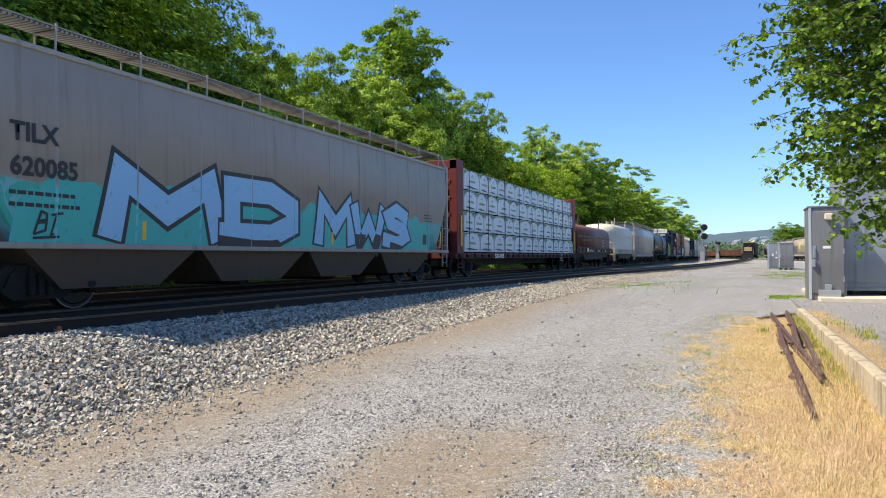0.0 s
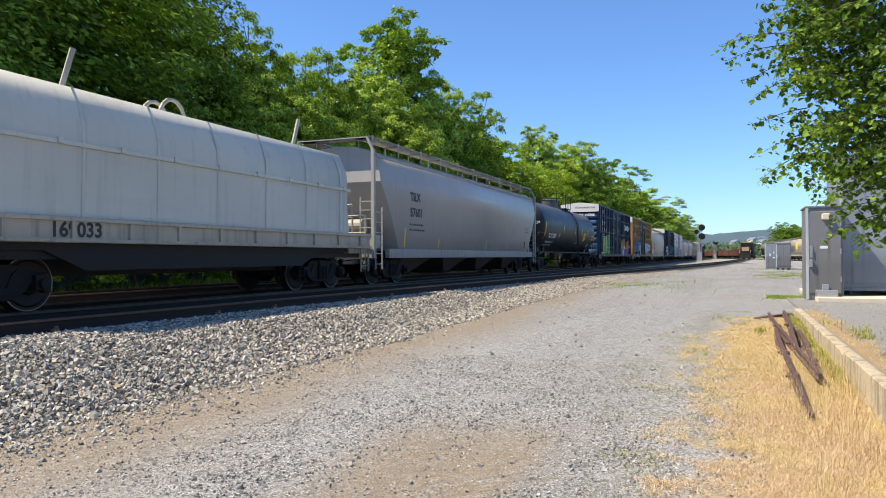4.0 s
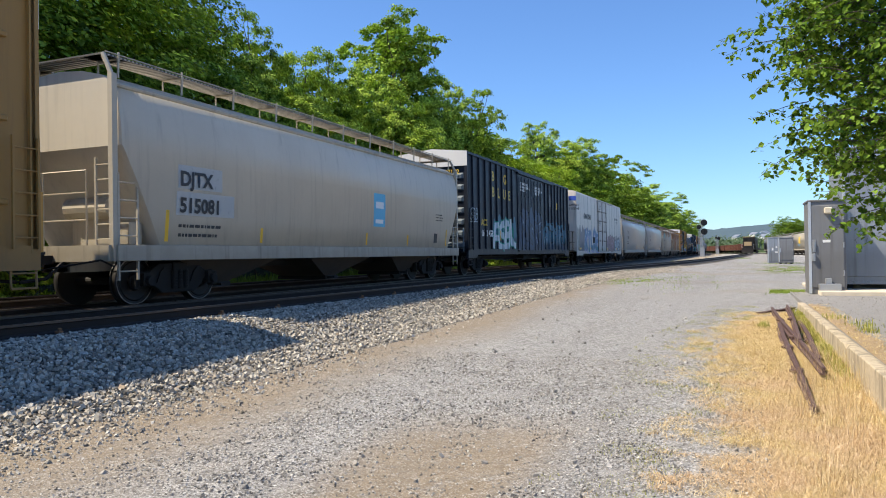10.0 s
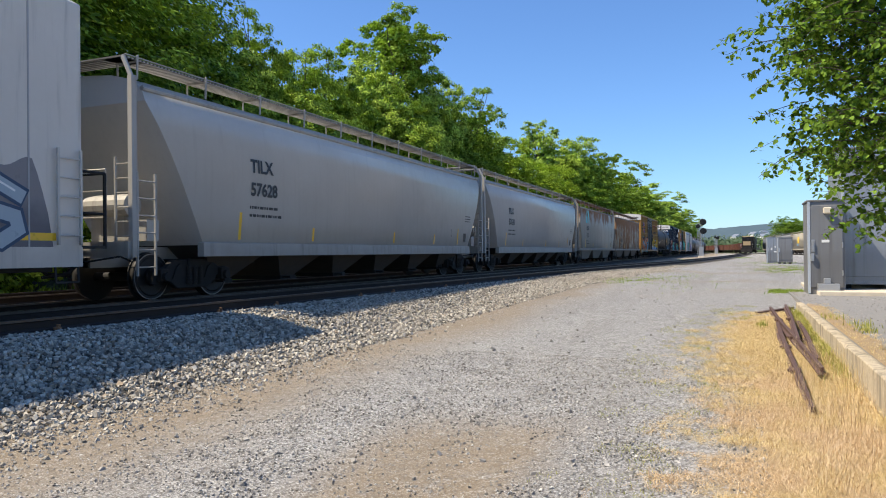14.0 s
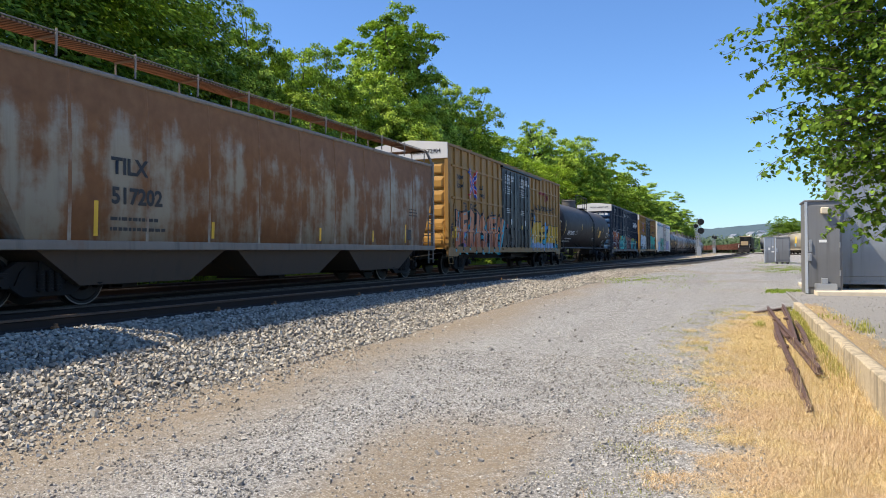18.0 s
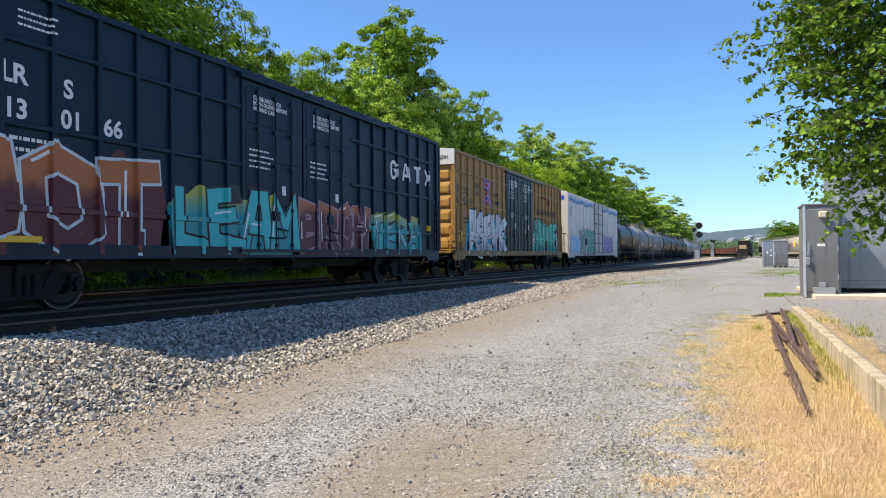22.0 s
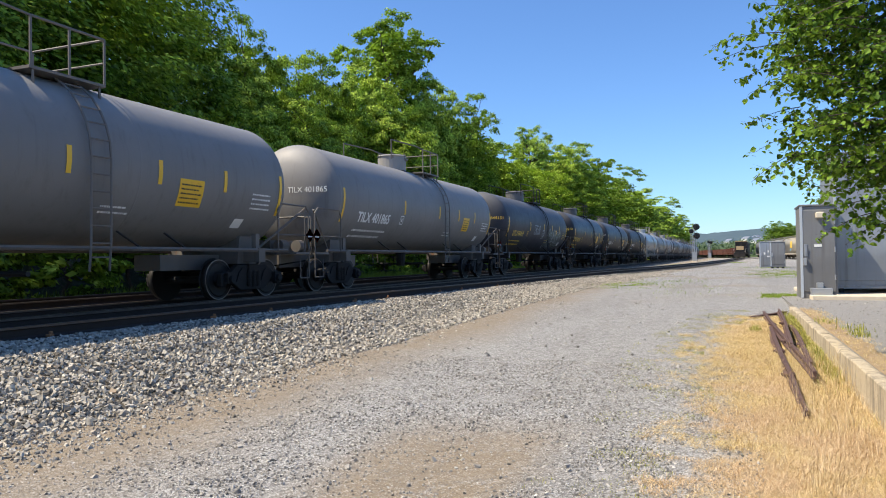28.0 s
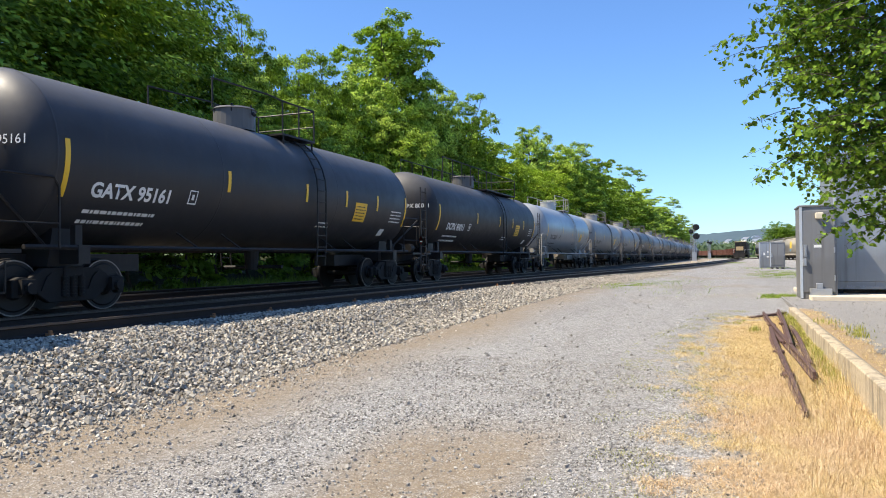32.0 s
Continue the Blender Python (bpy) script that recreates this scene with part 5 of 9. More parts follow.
def mural(car, text, size, y, z, fill, edge, surf, cy=(), cz=(), squeeze=1.0, fat=0.02, rim=0.07, shade=None, back=None, amount=0.10, wide=None, shine="white_ink"):
    """Sprayed letters of thick overlapping strokes: each letter's dark edge lies over the one before, on a drop shade and a cloud."""
    r = random.Random(int(size * 100) + len(text) * 7 + int(abs(y) * 31))
    wide = wide or 0.72 * size * squeeze * len(text)
    if back:
        cloud(car, wide + 0.6, size * 1.0, y - 0.3, max(0.93, z - 0.05), back, surf, cy, cz, len(text) + size)
    step = wide / len(text)
    half = 0.105 * size + fat * 0.35
    layers = {k: bmesh.new() for k in ("shade", "edge", "fill", "shine")}
    for k, ch in enumerate(text):
        if ch == " ":
            continue
        lean, rise, grow = r.uniform(-1, 1) * amount, r.uniform(-0.4, 1) * amount * 0.5 * size, 1 + r.uniform(-1, 1) * amount * 0.8
        for n, line in enumerate(STROKES[ch].split("|")):
            pts = []
            for c in line.split():
                u, v = int(c[0], 16) / 10, int(c[1], 16) / 10
                u, v = u + r.uniform(-1, 1) * amount * 0.35, v + r.uniform(-1, 1) * amount * 0.25
                pts.append((k * step + half * 0.7 + (step * 1.04 - half * 1.1) * u + lean * size * (v - 0.5), max(0.0, half * 0.8 + (size - half * 1.6) * v * grow + rise)))
            ribbon(layers["edge"], pts, half + rim * 0.72, 0.003 * k + 0.0005 * n)
            ribbon(layers["fill"], pts, half, 0.003 * k + 0.0014 + 0.0005 * n)
            if shade:
                ribbon(layers["shade"], [(a + 0.09, max(0.0, b - 0.08)) for a, b in pts], half + rim * 1.1, 0.0001 * (k * 7 % 20) + 0.0004 * n)
            if shine and r.random() < 0.75:
                a, b = Vector(pts[0]), Vector(pts[1])
                o = Vector((-half * 0.45, half * 0.45))
                ribbon(layers["shine"], [a.lerp(b, 0.12) + o, a.lerp(b, r.uniform(0.5, 0.9)) + o], 0.016 * size, 0.003 * k + 0.0026, 0)
    for key, mat, lift, name in (("shade", shade, 0.004, "sprayed_shadow"), ("edge", edge, 0.007, "sprayed_outline"), ("fill", fill, 0.007, "sprayed_letters"), ("shine", shine, 0.007, "sprayed_highlights")):
        bm = layers[key]
        if mat and bm.verts:
            part(name, drape(bm, y, z, surf, cy, cz, lift), mat, car)
        else:
            bm.free()


def scrawl(car, text, size, y, z, mat, surf, cy=(), cz=(), thin=0.02, lean=0.25):
    """A hand-style tag in thin strokes."""
    bm = bmesh.new()
    r = random.Random(len(text) + int(abs(y) * 9))
    for k, ch in enumerate(text):
        for line in STROKES[ch].split("|"):
            ribbon(bm, [(size * (0.62 * k + 0.055 * int(c[0], 16) + r.uniform(-1, 1) * 0.04 + lean * int(c[1], 16) / 10), size * (int(c[1], 16) / 10 + r.uniform(-1, 1) * 0.06)) for c in line.split()], thin, 0.0005 * k)
    ribbon(bm, [(0, -0.18 * size), (0.62 * size * len(text), -0.1 * size)], thin, 0)
    return part("sprayed_tag", drape(bm, y, z, surf, cy, cz, 0.012), mat, car)


def two_tone(name, low, high, at, soft=0.25):
    """Spray paint fading from one colour to another up the side."""
    n = Nodes(name)
    z = n.math("ADD", n.axis(2), n.math("MULTIPLY", n.math("SUBTRACT", n.noise(2.5, 4), 0.5), 0.5))
    c = n.mix(n.step(z, at - soft, at + soft), low, high)
    c = n.mix(n.step(n.noise(7, 5), 0.60, 0.78), c, mul(high, 0.75))
    return n.done(c, 0.55)


def side_fn(L, posts, rails, door, sheet=1.468, w=0.05):
    """The near side's x at (y, z), with posts and rails standing proud, and the places to cut lettering."""
    edges = [p + s * (w + e) for p in posts for s in (-1, 1) for e in (0.0, 0.015)]
    zed = [r + s * (0.045 + e) for r in rails for s in (-1, 1) for e in (0.0, 0.015)]

    def surf(y, z):
        if door and door[0] <= y <= door[1]:
            return 1.535
        k = min((abs(y - p) for p in posts), default=9)
        m = min((abs(z - r) for r in rails), default=9)
        return HALF if k <= w + 0.002 else (1.525 if m <= 0.047 else sheet)
    return surf, edges, zed


def crossbearers(car, L, n):
    bm = bmesh.new()
    box(bm, -1.45, 1.45, -0.06, 0.06, 0.80, 0.98)
    first = part("crossbearer", fix(bm), "under", car)
    first.matrix_basis = pose(0, -L / 2 + L * 0.5 / n, 0)
    for k in range(1, n):
        again(first, car, pose(0, -L / 2 + L * (k + 0.5) / n, 0))


def box_car(label, L, side, end, band, roof, door_mat, posts, rails, door, group, eave=5.05, sill=0.72, ribs=8, rib_fill=1.0, recess_shade=None):
    """A tall ribbed box car; y runs from the leading end at -L/2. Returns the thing and its side function."""
    car = thing("box_car", label, "freight car", group)
    h = L / 2
    posts = [p - h for p in posts]
    d0, d1 = door[0] - h, door[1] - h
    surf, cy, cz = side_fn(L, posts, rails, (d0, d1))
    bm = bmesh.new()
    box(bm, -1.468, 1.468, -h + 0.1, h - 0.1, 0.98, eave - 0.05)
    part("body", fix(bm), side, car)
    # roof: low peak with seams
    bm = bmesh.new()
    extrude(bm, [(-1.55, eave - 0.1), (1.55, eave - 0.1), (1.55, eave), (0, eave + 0.16), (-1.55, eave)], -h, h)
    n = 14
    for k in range(1, n):
        y = -h + L * k / n
        extrude(bm, [(-1.53, eave + 0.005), (1.53, eave + 0.005), (1.53, eave + 0.05), (0, eave + 0.20), (-1.53, eave + 0.05)], y - 0.04, y + 0.04)
    part("roof", fix(bm), roof, car)
    # posts and rails of both sides
    pm = bmesh.new()
    slab = [(-0.05, 1.05), (0.05, 1.05), (0.05, eave - 0.1), (-0.05, eave - 0.1)]
    slab_x(pm, slab, 1.45, HALF)
    bmesh.ops.recalc_face_normals(pm, faces=pm.faces)
    bmesh.ops.bevel(pm, geom=[e for e in pm.edges if abs(e.verts[0].co.z - e.verts[1].co.z) > 1], offset=0.02, segments=1, affect="EDGES")
    first = part("side_post", pm, side, car)
    first.matrix_basis = pose(0, posts[0], 0)
    for p in posts[1:]:
        again(first, car, pose(0, p, 0))
    for p in posts:
        again(first, car, pose(0, p, 0, 0, 0, 180))
    for z in rails:
        for a, b in ((-h + 0.5, d0), (d1, h - 0.5)):
            bm = bmesh.new()
            box(bm, 1.46, 1.525, a, b, z - 0.045, z + 0.045)
            part("side_rail", bevel(bm, 0.015), side, car)
    # corner posts, side sill
    for y in (-h, h - 0.16):
        for x0, x1 in ((1.40, HALF), (-HALF, -1.40)):
            bm = bmesh.new()
            box(bm, x0, x1, y, y + 0.16, 0.98, eave - 0.1)
            part("corner_post", fix(bm), side, car)
    for x0, x1 in ((1.44, 1.535), (-1.535, -1.44)):
        bm = bmesh.new()
        slab_x(bm, [(-h, 1.10), (-h, sill), (-h + 1.0, sill), (-h + 1.2, 0.86), (h - 1.2, 0.86), (h - 1.0, sill), (h, sill), (h, 1.10)], x0, x1)
        part("side_sill", fix(bm), side, car)
    # doors: two plug panels with rods
    mid = (d0 + d1) / 2
    for a, b in ((d0 + 0.04, mid - 0.03), (mid + 0.03, d1 - 0.04)):
        bm = bmesh.new()
        box(bm, 1.46, 1.515, a, b, 1.08, eave - 0.22)
        dr = part("door", bevel(bm, 0.012), door_mat, car)
        for z0, z1 in ((1.2, 1.95), (2.1, 2.95), (3.1, 3.75), (3.9, 4.7)):
            for y0, y1 in ((a + 0.12, (a + b) / 2 - 0.06), ((a + b) / 2 + 0.06, b - 0.12)):
                bm = bmesh.new()
                box(bm, 1.50, 1.53, y0, y1, z0, z1)
                part("door_panel", bevel(bm, 0.012), door_mat, dr)
        for k in (0.22, 0.5, 0.78):
            bm = bmesh.new()
            y = a + (b - a) * k
            bar(bm, (1.56, y, 1.0), (1.56, y, eave - 0.3), 0.02, 6)
            for z in (1.15, 2.0, 3.0, 3.8, 4.6):
                box(bm, 1.525, 1.58, y - 0.05, y + 0.05, z - 0.04, z + 0.04)
            part("lock_rod", fix(bm), door_mat, dr)
        bm = bmesh.new()
        ym = (a + b) / 2
        bar(bm, (1.58, ym, 1.55), (1.58, ym + 0.45, 1.5), 0.022, 6)
        bar(bm, (1.58, ym - 0.3, 1.32), (1.58, ym + 0.3, 1.32), 0.022, 6)
        box(bm, 1.53, 1.60, ym - 0.12, ym + 0.12, 1.72, 1.95)
        part("door_handle", fix(bm), door_mat, dr)
    for z in (1.02, eave - 0.16):
        bm = bmesh.new()
        box(bm, 1.47, 1.60, d0 - 0.1, d1 + (2.2 if z > 3 else 0.1), z - 0.035, z + 0.035)
        part("door_track", fix(bm), door_mat if z > 3 else side, car)
    # ends: stacked corrugations under a pale band
    for sgn in (-1, 1):
        bm = bmesh.new()
        box(bm, -1.50, 1.50, sgn * (h - 0.10) - 0.02, sgn * (h - 0.10) + 0.02, 0.985, eave - 0.11)
        # a darker panel colour behind the ribs stands in for shade between them
        e = part("end_panel", fix(bm), recess_shade or end, car)
        bm = bmesh.new()
        pitch = (4.42 - 1.15) / ribs
        prof = [(0.0, 0.0), (-0.045, pitch * 0.05), (-0.055, pitch * 0.14), (-0.05, pitch * 0.55), (-0.012, pitch * 0.82), (0.0, pitch * 0.86)]
        prof = [(a, b * rib_fill) for a, b in prof]
        va = [[bm.verts.new((x, yy, zz)) for yy, zz in prof] for x in (-1.36, -1.24, 1.24, 1.36)]
        for row in (va[0], va[3]):
            for v in row:
                v.co.y = 0.0
        for r0, r1 in zip(va, va[1:]):
            for k in range(len(prof) - 1):
                bm.faces.new((r0[k], r1[k], r1[k + 1], r0[k + 1]))
        rib = part("end_rib", fix(bm), end, e)
        turn = 0 if sgn < 0 else 180
        for k in range(ribs):
            m = pose(0, sgn * (h - 0.085), 1.15 + k * pitch, 0, 0, turn)
            if k == 0:
                rib.matrix_basis = m
            else:
                again(rib, e, m)
        bm = bmesh.new()
        extrude(bm, [(-1.53, 4.47), (1.53, 4.47), (1.53, eave + 0.012), (0, eave + 0.172), (-1.53, eave + 0.012)], sgn * (h - 0.03) - 0.045, sgn * (h - 0.03) + 0.045)
        part("end_band", fix(bm), band, e)
        bm = bmesh.new()
        y = sgn * (h + 0.14)
        ladder(bm, y, 0.95, 1.38, 1.0, 1.95, 4, 0.014, "x")
        for x in (0.97, 1.36):
            bar(bm, (x, y, 1.9), (x, sgn * (h - 0.12), 1.9), 0.014, 5)
            bar(bm, (x, y, 1.1), (x, sgn * (h - 0.12), 1.1), 0.014, 5)
        part("end_ladder", fix(bm), end, e)
        bm = bmesh.new()
        box(bm, -1.35, 1.35, sgn * (h - 0.05) - 0.2, sgn * (h - 0.05) + 0.28, 0.96, 1.01)
        bars(bm, [(-1.3, sgn * (h + 0.2), 1.0), (-1.3, sgn * (h + 0.2), 1.55), (0.6, sgn * (h + 0.2), 1.55), (0.6, sgn * (h + 0.2), 1.0)], 0.014, 5)
        disc(bm, (-0.6, sgn * (h + 0.1), 1.75), 1, 0.24, 0.24, -0.015, 0.015, 16)
        part("crossover_platform", fix(bm), "under", e)
    for y0 in (-h + 0.06, h - 0.48):
        bm = bmesh.new()
        ladder(bm, 1.57, y0, y0 + 0.42, 1.05, 2.75, 5, 0.014)
        part("side_ladder", fix(bm), side, car)
        bm = bmesh.new()
        bars(bm, [(1.5, y0, 0.95), (1.52, y0, 0.45), (1.52, y0 + 0.42, 0.45), (1.5, y0 + 0.42, 0.95)], 0.02, 5)
        bar(bm, (1.52, y0, 0.68), (1.52, y0 + 0.42, 0.68), 0.015, 5)
        part("step", fix(bm), side, car)
    bm = bmesh.new()
    box(bm, -0.35, 0.35, -h - 0.05, h + 0.05, 0.62, 0.98)
    part("centre_sill", fix(bm), "under", car)
    bm = bmesh.new()
    disc(bm, (0.75, 1.2, 0.72), 1, 0.2, 0.2, -0.45, 0.45, 12)
    part("air_tank", fix(bm), "under", car)
    bm = bmesh.new()
    bar(bm, (0.9, -4, 0.62), (0.9, 4, 0.62), 0.02, 5)
    part("brake_rod", fix(bm), "under", car)
    crossbearers(car, L, 9)
    for y in (-h + L * 0.125, h - L * 0.125):
        add_truck(car, y)
    add_couplers(car, h)
    return car, surf, cy, cz, h


TB_POSTS = [0.10, 0.82, 1.60, 2.40, 3.20, 4.01, 4.83, 5.62, 6.40, 12.45, 13.25, 14.05, 14.85, 15.65, 16.45, 17.25, 18.0, 18.75]
BK_POSTS = [0.10, 0.64, 1.60, 2.50, 3.40, 4.25, 5.10, 5.95, 6.75, 12.65, 13.5, 14.35, 15.2, 16.05, 16.9, 17.75, 18.74]
BB_POSTS = [0.10] + [0.72 + 0.80 * k for k in range(8)] + [12.75 + 0.80 * k for k in range(7)] + [18.6]


def yellow_box(label, number, tag, sides, marks, x_mark, mural_args, band_text):
    """Mustard pool box car with dark plug doors and a crossed-arrow emblem."""
    side = paint("mustard_paint_" + number, (0.47, 0.262, 0.078), 0.5, 0.42, tag=tag)
    L = 18.85
    car, surf, cy, cz, h = box_car(label, L, side, M["mustard_end"], M["white_band"], M["mustard_roof"], M["door_black"], TB_POSTS, (4.25, 3.0, 1.75), (6.94, 11.89), "cars of the moving train", ribs=6)
    B = "black_ink"
    for text, y, z in marks:
        letter(car, text, 0.40, y - h, z, B, surf, cy, cz, 0.004)
    letter(car, "next\nload", 0.36, x_mark - 1.25 - h, 3.78, B, surf, cy, cz, 0.006, line=0.95)
    letter(car, "any\nroad", 0.36, x_mark + 1.45 - h, 3.55, B, surf, cy, cz, 0.006, line=0.95)
    # crossed arrows, blue over red
    for i, (ang, cols) in enumerate(((-40, ("red_ink", "white_ink", "blue_ink")), (40, ("blue_ink", "white_ink", "red_ink")))):
        for q, (col, wd) in enumerate(zip(cols, (0.155, 0.075, 0.05))):
            bm = bmesh.new()
            for sg in (-1, 1):
                bm.faces.new([bm.verts.new((a, sg * b, 0)) for a, b in ((-wd, 0.04), (wd, 0.04), (wd, 0.70), (0.0, 0.82 - q * 0.05), (-wd, 0.70))])
            bmesh.ops.rotate(bm, verts=bm.verts, cent=(0, 0, 0), matrix=Matrix.Rotation(radians(ang), 3, "Z"))
            part("arrow_mark", drape(bm, x_mark + 0.55 - h, 3.68, surf, cy, cz, 0.007 + 0.002 * q + 0.007 * i), col, car)
    bm = bmesh.new()
    for u0, u1, v0, v1 in ((0, 0.62, 0.36, 0.5), (0.24, 0.38, 0, 0.36), (0.70, 1.32, 0.36, 0.5), (0.94, 1.08, 0, 0.36)):
        bm.faces.new([bm.verts.new(p) for p in ((u0, v0, 0), (u1, v0, 0), (u1, v1, 0), (u0, v1, 0))])
    for a, b in (((1.42, 0), (1.90, 0.5)), ((1.90, 0), (1.42, 0.5))):
        bm.faces.new([bm.verts.new(p) for p in ((a[0], a[1], 0), (a[0] + 0.16, a[1], 0), (b[0] + 0.16, b[1], 0), (b[0], b[1], 0))])
    part("owner_mark", drape(bm, 13.9 - h, 3.72, surf, cy, cz, 0.012), "maroon_ink", car)
    letter(car, "RAILCAR POOLING EXPERTS", 0.40, 12.75 - h, 3.18, B, surf, cy, cz, 0.004, squeeze=0.93, lift=0.009)
    for k, y in enumerate((7.35, 9.85)):
        letter(car, ("CLOSE THIS DOOR\nBEFORE CLOSING\nMAIN DOOR", "CLOSE AND LOCK\nBOTH DOORS BEFORE\nMOVING CAR")[k], 0.17, y - h, 4.45, "white_ink", surf, fat=0.003, line=0.95)
        print_block(car, 1.1, 0.42, y - h, 3.66, "white_ink", surf, 4, k)
        print_block(car, 0.8, 0.28, y - h + 0.1, 2.75, "white_ink", surf, 3, k + 5)
        decal(car, 0.18, 0.28, y + 0.9 - h, 2.2, "white_ink", surf)
        decal(car, 0.12, 0.2, y + 0.3 - h, 2.0, "red_ink" if k == 0 else "yellow", surf)
    print_block(car, 0.6, 0.35, 1.0 - h, 2.2, B, surf, 2, 9, cy, cz)
    decal(car, 0.28, 0.42, 0.55 - h, 1.45, "yellow", surf, cy, cz, 0.012)
    e = letter(car, band_text, 0.22, 0, 0, B, lambda y, z: 0, name="end_lettering")
    w = bbox_text_ob(e)
    e.matrix_basis = pose(1.25 - w, -h - 0.022, 4.68, 0, 0, -90)
    for a in mural_args:
        text, size, y, z, fill, edge, shade, wide, back = a
        mural(car, text, size, y - h, z, fill, edge, surf, cy, cz, 1.0, 0.03, 0.075, shade, back, wide=wide)
    return car


def bbox_text_ob(ob):
    return max((v.co.y for v in ob.data.vertices), default=0)


def blue_box(label, number, tag, texts, shown, mural_args):
    """Tall dark blue box car; its end ribs are coloured as sunlit."""
    side = paint("navy_paint_" + number, (0.005, 0.018, 0.048), 0.48, 0.18, tag=tag)
    L = 18.6
    car, surf, cy, cz, h = box_car(label, L, side, M["blue_end"], M["white_band"], side, side, BK_POSTS, (4.2, 2.92, 1.65), (7.2, 12.1), "cars of the moving train", ribs=7, rib_fill=0.75, recess_shade=side)
    W = "white_ink"
    for text, y, z in texts:
        letter(car, text, 0.42, y - h, z, W, surf, cy, cz, 0.004)
    # owner's mark as plain shapes
    for k, lines in enumerate(("98 7A 3A 18 12 30 70 92 95 65", "00 4A 6A A0|23 83", "5A 50|0A AA", "0A A0|AA 00")):
        bm = bmesh.new()
        for i, line in enumerate(lines.split("|")):
            ribbon(bm, [(0.042 * int(c[0], 16), 0.05 * int(c[1], 16)) for c in line.split()], 0.052, 0.001 * i, 0.5)
        part("owner_mark", drape(bm, 14.75 + 0.92 * k - h, 3.40, surf, cy, cz, 0.008), W, car)
    print_block(car, 0.7, 0.32, 1.9 - h, 4.45, W, surf, 3, 1, cy, cz)
    print_block(car, 0.9, 0.5, 1.75 - h, 2.35, W, surf, 3, 2, cy, cz)
    for k, y in enumerate((7.6, 10.1)):
        letter(car, "CLOSE AND LOCK\nBOTH DOORS BEFORE\nMOVING CAR", 0.13, y - h, 4.45, W, surf, fat=0.002, line=0.95)
        print_block(car, 0.9, 0.5, y - 0.15 - h, 2.9, W, surf, 4, 5 + k)
        decal(car, 0.16, 0.22, y + 1.1 - h, 2.35, W, surf)
    decal(car, 1.1, 0.1, 1.15 - h, 1.12, "yellow", lambda y, z: 1.54)
    decal(car, 0.35, 0.2, 17.6 - h, 1.75, "yellow", surf, cy, cz, 0.012)
    e = letter(car, shown, 0.27, 0, 0, W, lambda y, z: 0, name="end_lettering", fat=0.004)
    e.matrix_basis = pose(1.2 - bbox_text_ob(e), -h - 0.03, 4.12, 0, 0, -90)
    e = letter(car, "EXCESS HEIGHT CAR", 0.17, 0, 0, "black_ink", lambda y, z: 0, name="end_lettering")
    e.matrix_basis = pose(1.25 - bbox_text_ob(e), -h - 0.022, 4.76, 0, 0, -90)
    for a in mural_args:
        text, size, y, z, fill, edge, shade, wide, back = a
        mural(car, text, size, y - h, z, fill, edge, surf, cy, cz, 1.0, 0.03, 0.075, shade, back, wide=wide)
    return car


